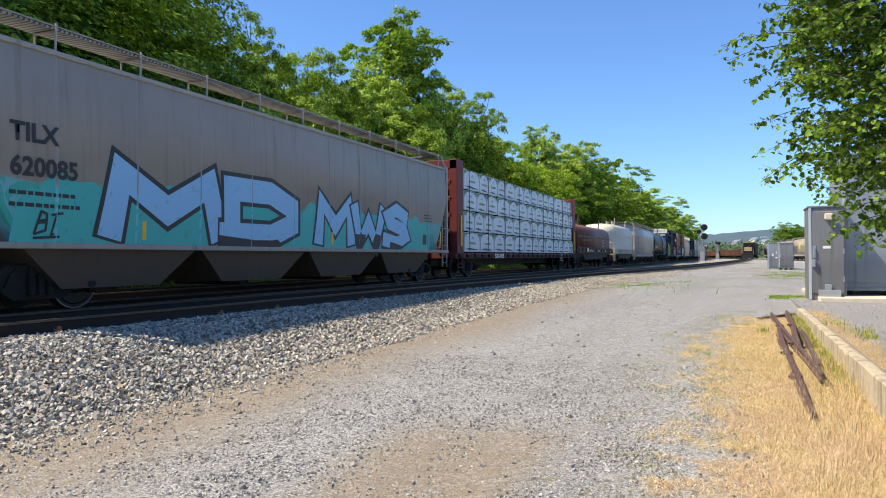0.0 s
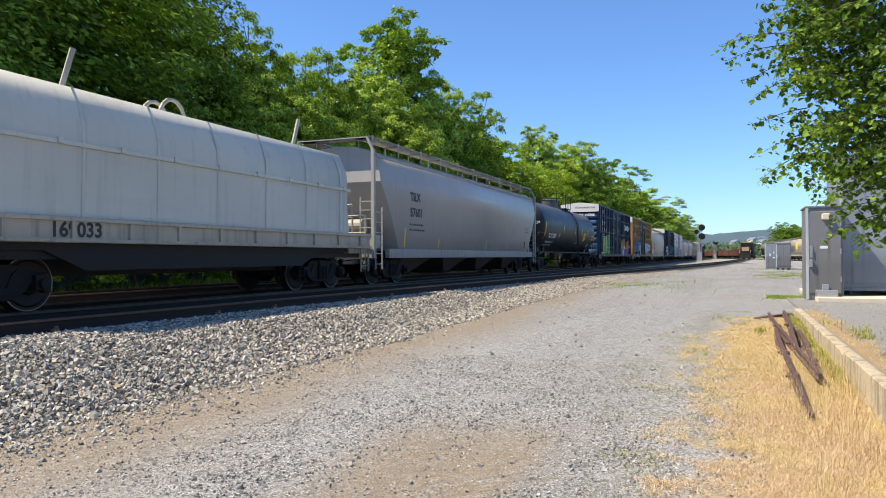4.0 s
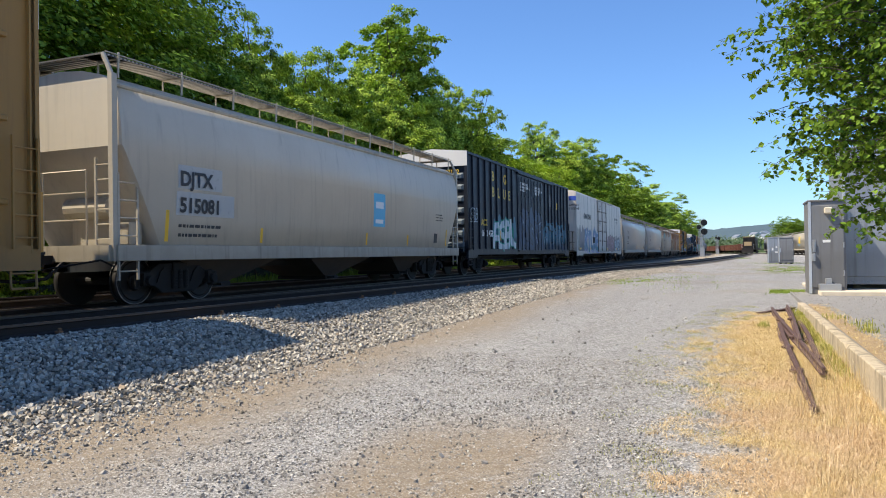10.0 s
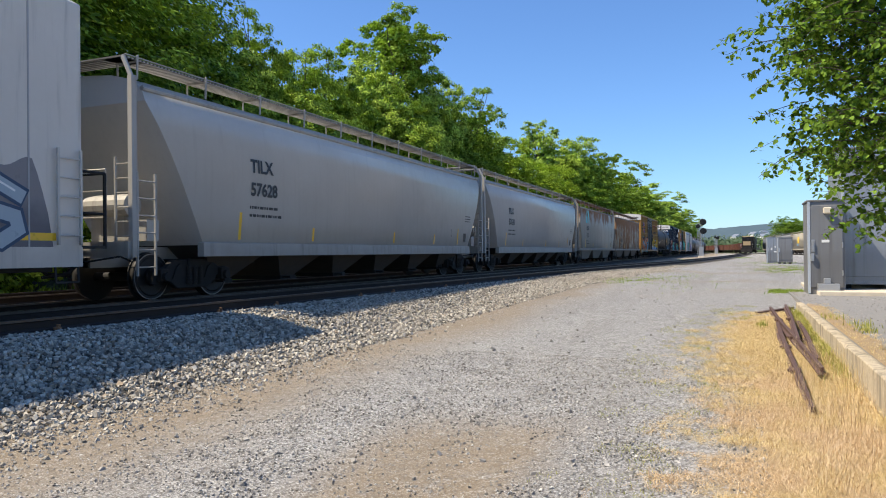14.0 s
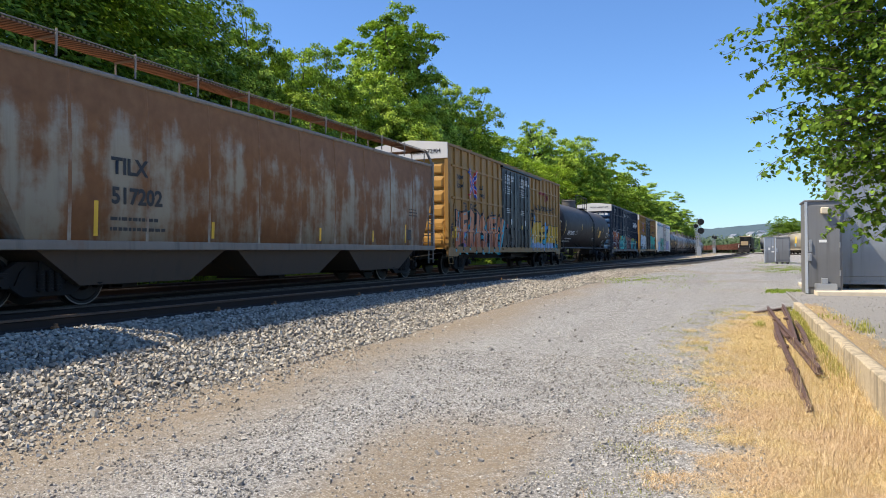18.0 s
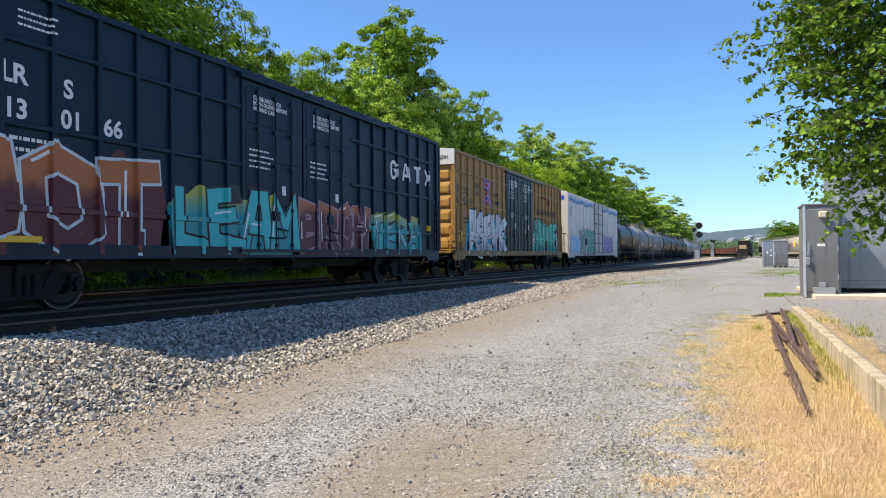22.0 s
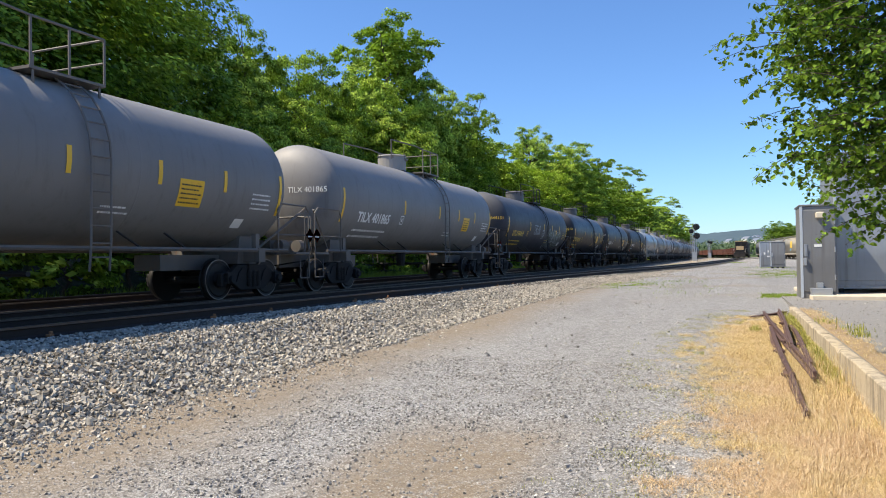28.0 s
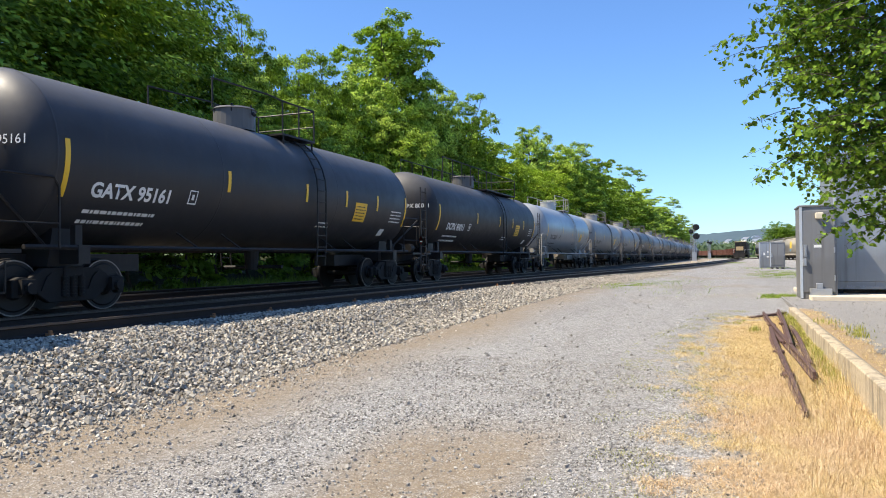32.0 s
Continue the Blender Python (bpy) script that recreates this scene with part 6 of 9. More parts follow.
def big_blue():
    side = paint("midnight_paint", (0.014, 0.020, 0.034), 0.45, 0.25)
    L = 18.65
    car, surf, cy, cz, h = box_car("dark blue ribbed box car with gold lettering and graffiti", L, side, M["navy_end"], M["white_band"], side, side, BB_POSTS, (), (7.2, 12.15), "cars of the moving train", ribs=7, rib_fill=0.62, recess_shade=side)
    G = "gold_ink"
    letter(car, "B", 0.62, 3.3 - h, 4.16, G, surf, cy, cz, 0.006)
    letter(car, "G", 0.62, 5.0 - h, 4.16, G, surf, cy, cz, 0.006)
    for k, ch in enumerate("BLUE"):
        letter(car, ch, 0.62, 3.3 + 0.82 * k - h, 3.45, G, surf, cy, cz, 0.006)
    letter(car, "AOK", 0.38, 1.8 - h, 2.12, G, surf, cy, cz, 0.004)
    letter(car, "16 71 42", 0.38, 1.8 - h, 1.66, "white_ink", surf, cy, cz, 0.004)
    for k, y in enumerate((7.6, 10.2)):
        letter(car, "CLOSE AND LOCK\nBOTH DOORS BEFORE\nMOVING CAR", 0.17, y - h, 4.35, "white_ink", surf, fat=0.003, line=0.95)
    decal(car, 0.5, 0.7, 13.7 - h, 3.6, "grey_patch", surf, cy, cz)
    decal(car, 0.22, 0.42, 15.6 - h, 3.5, G, surf, cy, cz)
    for k, (y, z) in enumerate(((4.4, 1.5), (6.0, 1.5), (16.1, 1.35))):
        decal(car, 0.12, 0.45, y - h, z, "yellow", surf, cy, cz, 0.012)
    e = letter(car, "AOK 167142", 0.26, 0, 0, G, lambda y, z: 0, name="end_lettering")
    e.matrix_basis = pose(1.2 - bbox_text_ob(e), -h - 0.03, 4.15, 0, 0, -90)
    cloud(car, 6.2, 1.75, 12.2 - h, 1.0, "spray_mist", surf, cy, cz, 2)
    cloud(car, 4.0, 1.6, 3.2 - h, 1.0, "spray_mist", surf, cy, cz, 5)
    cloud(car, 4.9, 2.2, 7.25 - h, 1.0, "spray_slate", surf, cy, cz, 8)
    mural(car, "AONKU", 1.45, 12.5 - h, 1.02, "spray_dusk", "black_ink", surf, cy, cz, 1.0, 0.0, 0.09, None, None, wide=5.4, shine="spray_haze", amount=0.14)
    mural(car, "ASBL", 1.3, 3.4 - h, 1.05, "spray_pale", "spray_green", surf, cy, cz, 1.0, 0.0, 0.07, None, None, wide=3.4, amount=0.14)
    mural(car, "GOSRE", 1.5, 7.4 - h, 1.05, "spray_slate", "black_ink", surf, (), (), 1.0, 0.0, 0.08, None, None, wide=4.6, shine="spray_haze", amount=0.18)
    scrawl(car, "SRB", 0.5, 0.4 - h, 2.3, "spray_haze", surf, cy, cz)
    return car


def reefer(label, L, side, tag_cars, door, unit):
    """A smooth-sided white refrigerator car with a plug door; unit: a cooling machine on the leading end."""
    car = thing("refrigerator_car", label, "freight car", "cars of the moving train")
    h = L / 2
    eave, sill = 5.02, 0.70
    surf = lambda y, z: HALF if not (door[0] - h < y < door[1] - h) else 1.56
    bm = bmesh.new()
    extrude(bm, [(-HALF, 1.0), (-HALF, eave), (-1.35, eave + 0.10), (1.35, eave + 0.10), (HALF, eave), (HALF, 1.0)], -h, h)
    part("body", bevel(bm, 0.02), side, car)
    bm = bmesh.new()
    extrude(bm, [(-1.30, eave + 0.10), (1.30, eave + 0.10), (1.0, eave + 0.17), (-1.0, eave + 0.17)], -h + 0.05, h - 0.05)
    part("roof", fix(bm), "white_roof", car)
    for x in (HALF, -HALF):
        bm = bmesh.new()
        slab_x(bm, [(-h, 1.02), (-h, sill), (-h + 1.9, sill), (-h + 2.2, 0.82), (h - 2.2, 0.82), (h - 1.9, sill), (h, sill), (h, 1.02)], x - 0.04, x + 0.004)
        part("side_sill", fix(bm), side, car)
    # panel seams
    seams = [k for k in np.arange(1.2, L - 0.6, 1.36) if not door[0] - 0.2 < k < door[1] + 0.2]
    first = None
    for k in seams:
        if first is None:
            bm = bmesh.new()
            box(bm, HALF - 0.01, HALF + 0.008, -0.014, 0.014, 1.02, eave - 0.03)
            first = part("panel_seam", fix(bm), "seam", car)
            first.matrix_basis = pose(0, k - h, 0)
        else:
            again(first, car, pose(0, k - h, 0))
    # plug door
    a, b = door[0] - h, door[1] - h
    bm = bmesh.new()
    box(bm, HALF - 0.02, HALF + 0.03, a, b, 0.98, eave - 0.12)
    dr = part("plug_door", bevel(bm, 0.012), "door_white", car)
    for z0, z1 in ((1.1, 1.75), (1.85, 2.5), (2.6, 3.3), (3.4, 4.05), (4.15, 4.78)):
        for y0, y1 in ((a + 0.12, (a + b) / 2 - 0.08), ((a + b) / 2 + 0.08, b - 0.12)):
            bm = bmesh.new()
            box(bm, HALF + 0.02, HALF + 0.045, y0, y1, z0, z1)
            part("door_panel", bevel(bm, 0.012), "door_white", dr)
    for k in (0.03, 0.5, 0.97):
        y = a + (b - a) * k
        bm = bmesh.new()
        bar(bm, (HALF + 0.07, y, 0.95), (HALF + 0.07, y, eave - 0.1), 0.024, 6)
        part("lock_rod", fix(bm), "rod_grey", dr)
    for z in (1.8, 2.55, 3.35, 4.1):
        bm = bmesh.new()
        bar(bm, (HALF + 0.06, a, z), (HALF + 0.06, b, z), 0.022, 6)
        for k in (0.03, 0.25, 0.5, 0.75, 0.97):
            y = a + (b - a) * k
            box(bm, HALF + 0.03, HALF + 0.10, y - 0.05, y + 0.05, z - 0.04, z + 0.04)
        part("lock_rod", fix(bm), "rod_grey", dr)
    for z in (0.98, eave - 0.06):
        bm = bmesh.new()
        box(bm, HALF - 0.02, HALF + 0.12, a - 0.1, b + (3.6 if z > 3 else 0.3), z - 0.04, z + 0.03)
        part("door_track", fix(bm), "door_white", car)
    bm = bmesh.new()
    bar(bm, (HALF + 0.12, (a + b) / 2 - 0.2, 1.3), (HALF + 0.12, (a + b) / 2 + 0.5, 1.25), 0.025, 6)
    disc(bm, (HALF + 0.08, (a + b) / 2 - 0.2, 1.3), 0, 0.1, 0.1, 0, 0.05, 10)
    part("door_handle", fix(bm), "galv", dr)
    print_block(car, 0.8, 0.4, a + 0.7, 4.25, "black_ink", lambda y, z: HALF + 0.046, 3, 31)
    print_block(car, 0.9, 0.3, a + 0.5, 3.05, "black_ink", lambda y, z: HALF + 0.046, 3, 32)
    decal(car, 0.07, 0.3, 14.9 - h, 3.65, "black_ink", surf)
    # low hatch and vents
    bm = bmesh.new()
    box(bm, HALF - 0.01, HALF + 0.03, -0.35, 0.35, 1.62, 2.05)
    part("side_hatch", bevel(bm, 0.01), "under", car).matrix_basis = pose(0, 6.2 - h, 0)
    for y0 in (-h + 0.05, h - 0.5):
        bm = bmesh.new()
        ladder(bm, HALF + 0.05, y0, y0 + 0.42, 1.05, 2.6, 5, 0.014)
        part("side_ladder", fix(bm), "door_white", car)
        bm = bmesh.new()
        bars(bm, [(1.5, y0, 0.95), (1.54, y0, 0.45), (1.54, y0 + 0.42, 0.45), (1.5, y0 + 0.42, 0.95)], 0.02, 5)
        part("step", fix(bm), "under", car)
        decal(car, 0.75, 0.12, y0 + 0.25 + (0.4 if y0 < 0 else -1.0), 1.12, "yellow", surf)
    for k in (4.6, 6.9, 11.9, 16.8):
        if k < L - 1 and not door[0] < k < door[1]:
            decal(car, 0.45, 0.12, k - h, 1.12, "yellow", surf, lift=0.014)
    # end platform with rails
    for sgn in (-1, 1):
        bm = bmesh.new()
        box(bm, -1.4, 1.4, sgn * h - 0.05, sgn * (h + 0.62), 1.0, 1.05)
        for x in (-1.38, 1.38):
            bars(bm, [(x, sgn * (h + 0.6), 1.0), (x, sgn * (h + 0.6), 2.3), (x, sgn * h, 2.3)], 0.03, 6)
            bar(bm, (x, sgn * (h + 0.6), 1.6), (x, sgn * h, 1.6), 0.02, 6)
        bar(bm, (-1.38, sgn * (h + 0.6), 2.3), (1.38, sgn * (h + 0.6), 2.3), 0.02, 6)
        bar(bm, (-1.38, sgn * (h + 0.6), 1.6), (1.38, sgn * (h + 0.6), 1.6), 0.02, 6)
        part("end_platform", fix(bm), "under", car)
    bm = bmesh.new()
    box(bm, -0.35, 0.35, -h - 0.4, h + 0.4, 0.6, 0.98)
    part("centre_sill", fix(bm), "under", car)
    crossbearers(car, L, 10)
    if unit:
        bm = bmesh.new()
        box(bm, -1.05, 1.0, -h - 0.55, -h + 0.02, 2.35, 4.95)
        u = part("cooling_unit", bevel(bm, 0.10, 2), "unit_white", car, "white cooling machine with a yellow top")
        bm = bmesh.new()
        box(bm, -1.07, 1.02, -h - 0.57, -h - 0.1, 4.30, 4.97)
        part("top_cowl", bevel(bm, 0.10, 2), "yellow_cowl", u)
        for i in range(6):
            bm = bmesh.new()
            box(bm, -0.75, 0.45, -h - 0.60, -h - 0.565, 4.40 + i * 0.085, 4.44 + i * 0.085)
            part("grille_slat", fix(bm), "yellow_cowl" if i % 2 else "under", u)
        for i in range(7):
            bm = bmesh.new()
            box(bm, -0.9, 0.6, -h - 0.585, -h - 0.54, 3.62 + i * 0.085, 3.675 + i * 0.085)
            part("grille_slat", fix(bm), "under", u)
        bm = bmesh.new()
        box(bm, -0.95, 0.95, -h - 0.45, -h + 0.02, 1.2, 2.25)
        part("fuel_tank", bevel(bm, 0.06), "under", car)
    for y in (-h + L * 0.15, h - L * 0.15):
        add_truck(car, y)
    add_couplers(car, h + 0.35)
    return car, surf, h


M.update({
    "mustard_end": paint("mustard_end_paint", (0.74, 0.40, 0.09), 0.5, 0.25),
    "mustard_roof": paint("mustard_roof_paint", (0.36, 0.23, 0.10), 0.6, 0.4),
    "white_band": paint("white_band_paint", (0.98, 0.96, 0.92), 0.5, 0.15, streak=False),
    "door_black": paint("door_black_paint", (0.008, 0.009, 0.012), 0.4, 0.22, grime_color=(0.10, 0.09, 0.08)),
    # both blue ends: lighter than the sides, sunlight put into the rib colour
    "blue_end": paint("blue_end_paint", (0.045, 0.15, 0.34), 0.45, 0.25),
    "navy_end": paint("navy_end_paint", (0.20, 0.27, 0.33), 0.5, 0.3),
    "grey_patch": plain("grey_patch_paint", (0.12, 0.12, 0.13), 0.6),
    "white_roof": paint("white_roof_paint", (0.70, 0.69, 0.66), 0.6, 0.4),
    "door_white": paint("door_white_paint", (0.74, 0.69, 0.62), 0.5, 0.6, rust=0.16),
    "rod_grey": paint("door_rod_paint", (0.30, 0.26, 0.22), 0.6, 0.5, rust=0.3),
    "unit_white": plain("unit_shell", (0.72, 0.70, 0.66), 0.4, 0, 0.08, 2, 0.02),
    "yellow_cowl": plain("yellow_shell", (0.72, 0.40, 0.02), 0.4, 0, 0.1, 2, 0.02),
    "seam": plain("panel_seam_shadow", (0.36, 0.35, 0.34), 0.6),
    "spray_mist": two_tone("spray_mist", (0.010, 0.022, 0.04), (0.045, 0.15, 0.21), 1.6),
    "spray_dusk": two_tone("spray_dusk", (0.03, 0.05, 0.08), (0.10, 0.20, 0.26), 1.5),
    "spray_gold": two_tone("spray_gold", (0.26, 0.40, 0.62), (0.62, 0.38, 0.04), 1.38, 0.06),
    "spray_aqua": ink("spray_aqua", (0.04, 0.36, 0.48)),
    "spray_silver": two_tone("spray_silver", (0.34, 0.38, 0.40), (0.66, 0.68, 0.68), 1.4),
    "spray_mint": two_tone("spray_mint", (0.02, 0.26, 0.20), (0.10, 0.50, 0.38), 1.5),
    "spray_flame": two_tone("spray_flame", (0.40, 0.12, 0.05), (0.55, 0.22, 0.10), 1.5),
    "spray_ocean": two_tone("spray_ocean", (0.02, 0.05, 0.10), (0.08, 0.16, 0.28), 1.5),
    "spray_blue": ink("spray_blue", (0.10, 0.36, 0.62)),
    "spray_sky": ink("spray_sky", (0.26, 0.50, 0.72)),
    "spray_pale": ink("spray_pale", (0.55, 0.62, 0.64)),
    "spray_teal": ink("spray_teal", (0.05, 0.48, 0.46)),
    "spray_green": ink("spray_green", (0.03, 0.28, 0.20)),
    "spray_lime": ink("spray_lime", (0.34, 0.44, 0.08)),
    "spray_pink": ink("spray_pink", (0.62, 0.32, 0.42)),
    "spray_yellow": ink("spray_yellow", (0.70, 0.48, 0.04)),
    "spray_lilac": ink("spray_lilac", (0.28, 0.25, 0.48)),
    "spray_maroon": ink("spray_maroon", (0.10, 0.015, 0.02)),
    "spray_slate": ink("spray_slate", (0.035, 0.065, 0.12)),
    "spray_purple": ink("spray_purple", (0.20, 0.09, 0.30)),
})
# ---- covered hoppers ----
def hopper(label, L, body, trim, roof_top=4.35, eave=4.0, inset=0.25, cut=1.0, knee=2.9, bays=3, round_side=True, walk_mat="walk_steel", sill=(0.84, 1.13), seams=0, post_in=0.0, bay_mat="bay", bay_foot=0.75):
    """A covered hopper: swept body with sloped ends, bays below, walkway on the roof, end frames and ladders."""
    car = thing("covered_hopper", label, "freight car", "cars of the moving train")
    h = L / 2
    if round_side:
        half = [(1.44, sill[1] - 0.05), (1.50, 1.7), (1.535, 2.3), (1.54, 2.8), (1.51, 3.3), (1.43, 3.75), (1.33, eave), (1.05, eave + 0.19), (0.6, roof_top - 0.05), (0, roof_top)]
    else:
        half = [(1.50, sill[1] - 0.05), (1.53, 1.8), (1.54, 2.6), (1.53, 3.4), (1.49, eave - 0.08), (1.47, eave), (1.30, eave + 0.06), (0.7, roof_top - 0.06), (0, roof_top)]
    prof = half + [(-x, z) for x, z in reversed(half[:-1])]

    def surf(y, z):
        for (x0, z0), (x1, z1) in zip(half, half[1:]):
            if z0 <= z <= z1:
                return x0 + (x1 - x0) * (z - z0) / max(1e-6, z1 - z0)
        return half[0][0]
    cz = [z for x, z in half[1:7]]
    b = h - inset
    bm = bmesh.new()
    extrude(bm, prof, -b, b)
    for sgn in (-1, 1):
        # slope sheets: from the knee on the end down to the sill, cut metres further in
        no = Vector((0, sgn * (knee - sill[1]), -cut)).normalized()
        bmesh.ops.bisect_plane(bm, geom=bm.verts[:] + bm.edges[:] + bm.faces[:], plane_co=(0, sgn * b, knee), plane_no=no, clear_outer=True)
        ring = [e for e in bm.edges if e.is_boundary]
        if ring:
            bmesh.ops.holes_fill(bm, edges=ring, sides=0)
    bmesh.ops.recalc_face_normals(bm, faces=bm.faces)
    for f in bm.faces:
        f.smooth = abs(f.normal.y) < 0.2
    part("body", bm, body, car)
    if seams:
        first = None
        for k in range(1, seams):
            y = -b + 2 * b * k / seams
            if first is None:
                bm = bmesh.new()
                for (x0, z0), (x1, z1) in zip(half[:-3], half[1:-2]):
                    v = [bm.verts.new(p) for p in ((x0 + 0.001, -0.035, z0), (x0 + 0.016, 0, z0), (x1 + 0.016, 0, z1), (x1 + 0.001, -0.035, z1))]
                    bm.faces.new(v)
                    v = [bm.verts.new(p) for p in ((x0 + 0.016, 0, z0), (x0 + 0.001, 0.035, z0), (x1 + 0.001, 0.035, z1), (x1 + 0.016, 0, z1))]
                    bm.faces.new(v)
                first = part("side_seam", fix(bm), body, car)
                first.matrix_basis = pose(0, y, 0)
            else:
                again(first, car, pose(0, y, 0))
    for x in (1, -1):
        bm = bmesh.new()
        box(bm, x * 1.40 - 0.05, x * 1.40 + 0.12 if x > 0 else x * 1.40 + 0.05, -h + post_in, h - post_in, sill[0], sill[1])
        part("side_sill", bevel(bm, 0.01), trim, car)
        bm = bmesh.new()
        ex = half[-4][0] if round_side else 1.47
        bar(bm, (x * (ex + 0.02), -b, eave - 0.01), (x * (ex + 0.02), b, eave - 0.01), 0.05, 8)
        part("roof_rail", fix(bm), trim, car)
    # hopper bays
    span = 2 * (b - cut - 0.1)
    for k in range(bays):
        y0 = -span / 2 + span * k / bays
        y1 = y0 + span / bays
        ym = (y0 + y1) / 2
        foot, low = (0.3, 0.34) if bay_foot < 1 else ((y1 - y0) * 0.27, 0.36)
        bm = bmesh.new()
        t = [bm.verts.new(p) for p in ((-1.38, y0, 1.1), (1.38, y0, 1.1), (1.38, y1, 1.1), (-1.38, y1, 1.1))]
        w = [bm.verts.new(p) for p in ((-bay_foot, ym - foot, low), (bay_foot, ym - foot, low), (bay_foot, ym + foot, low), (-bay_foot, ym + foot, low))]
        for i in range(4):
            bm.faces.new((t[i], t[(i + 1) % 4], w[(i + 1) % 4], w[i]))
        bm.faces.new(w)
        bay = part("hopper_bay", fix(bm), bay_mat, car)
        bm = bmesh.new()
        box(bm, -0.8, 0.8, ym - 0.34, ym + 0.34, low - 0.10, low)
        bar(bm, (0.8, ym - 0.25, 0.30), (1.05, ym - 0.25, 0.30), 0.03, 6)
        part("outlet_gate", fix(bm), "under", bay)
    # roof walkway
    zt = roof_top + 0.16
    for x in (1, -1):
        bm = bmesh.new()
        box(bm, x * 0.98 - 0.26, x * 0.98 + 0.26, -h, h, zt, zt + 0.03)
        part("running_board", fix(bm), walk_mat, car)
        n = 11
        bm = bmesh.new()
        bar(bm, (x * 1.24, 0, roof_top - 0.20), (x * 1.26, 0, zt + 0.10), 0.022, 5)
        bar(bm, (x * 0.76, 0, roof_top - 0.1), (x * 0.76, 0, zt), 0.02, 5)
        bar(bm, (x * 0.76, 0, zt - 0.02), (x * 1.26, 0, zt - 0.02), 0.02, 5)
        first = part("walkway_bracket", fix(bm), trim, car)
        for k in range(n):
            m = pose(0, -h + 0.3 + (L - 0.6) * k / (n - 1), 0)
            if k == 0:
                first.matrix_basis = m
            else:
                again(first, car, m)
        bm = bmesh.new()
        bar(bm, (x * 1.26, -h, zt + 0.05), (x * 1.26, h, zt + 0.05), 0.015, 5)
        part("walkway_rail", fix(bm), trim, car)
    for sgn in (-1, 1):
        bm = bmesh.new()
        box(bm, -1.2, 1.2, sgn * h - 0.03, sgn * h - sgn * 0.5, zt, zt + 0.03)
        part("end_walkway", fix(bm), walk_mat, car)
        for x in (-1.42, 1.42):
            bm = bmesh.new()
            box(bm, x - 0.05, x + 0.05, sgn * h - 0.06, sgn * h + 0.06, sill[0], roof_top - 0.2)
            bar(bm, (x, sgn * h, roof_top - 0.25), (x * 0.85, sgn * h, zt + 0.02), 0.045, 6)
            part("end_post", fix(bm), trim, car)
        bm = bmesh.new()
        ladder(bm, sgn * (h - 0.05), 0.95, 1.40, 1.1, 2.7, 6, 0.015, "x")
        ladder(bm, 1.45, sgn * h - sgn * 0.48 if sgn > 0 else sgn * h + 0.06, sgn * h - 0.06 if sgn > 0 else sgn * h + 0.5, 0.5, 2.4, 6, 0.015)
        part("ladder", fix(bm), trim, car)
        bm = bmesh.new()
        box(bm, -1.42, 1.42, sgn * h - 0.12, sgn * h + 0.12, sill[0], sill[1])
        box(bm, -0.36, 0.36, sgn * h, sgn * (h - cut - 0.9), 0.65, 1.05)
        part("end_sill", fix(bm), trim, car)
        bm = bmesh.new()
        y = sgn * (h - 0.65)
        disc(bm, (0.2, y, 1.85), 0, 0.22, 0.22, -0.55, 0.55, 14)
        box(bm, -0.3, 0.7, y - 0.03, y + 0.03, 1.1, 1.7)
        box(bm, 0.95, 1.25, y - 0.15, y + 0.15, 1.15, 1.55)
        part("brake_gear", fix(bm), trim, car)
        bm = bmesh.new()
        bars(bm, [(0.6, sgn * (h - 0.15), 1.1), (0.6, sgn * (h - 0.15), 2.5), (-0.5, sgn * (h - 0.15), 2.5), (-0.5, sgn * (h - 0.15), 1.1)], 0.018, 5)
        for k in (0.5, 1.0):
            bar(bm, (-0.5, sgn * (h - 0.15), 1.1 + k), (0.6, sgn * (h - 0.15), 1.1 + k), 0.014, 5)
        part("end_rail", fix(bm), trim, car)
        add_truck(car, sgn * (h - 1.95))
    bm = bmesh.new()
    box(bm, -0.3, 0.3, -h, h, 0.66, 0.98)
    part("centre_sill", fix(bm), "under", car)
    add_couplers(car, h)
    return car, surf, cz, h


def hopper_marks(car, surf, cz, h, name, number, y, z, size=0.40, mat="black_ink", stripe=True):
    letter(car, name, size, y - h, z, mat, surf, (), cz, 0.006, lift=0.02)
    letter(car, number, size, y - h, z - 0.52, mat, surf, (), cz, 0.006, lift=0.02)
    print_block(car, 1.3, 0.36, y - h, z - 1.0, mat, surf, 2, int(number[-2:]), (), cz)
    L = 2 * h
    for k in ((y - 0.35,) if not stripe else (y - 0.35, y + 2.6, L * 0.55, L * 0.72, L - y + 0.2)):
        decal(car, 0.09, 0.6 if k in (y - 0.35, L - y + 0.2) else 0.34, k - h, 1.2, "yellow", surf, (), cz, 0.008)
    decal(car, 0.3, 0.34, L - 2.4 - h, 1.3, "black_ink", surf, (), cz)
    print_block(car, 0.7, 0.3, L - 2.3 - h, 2.1, mat, surf, 3, 4, (), cz)


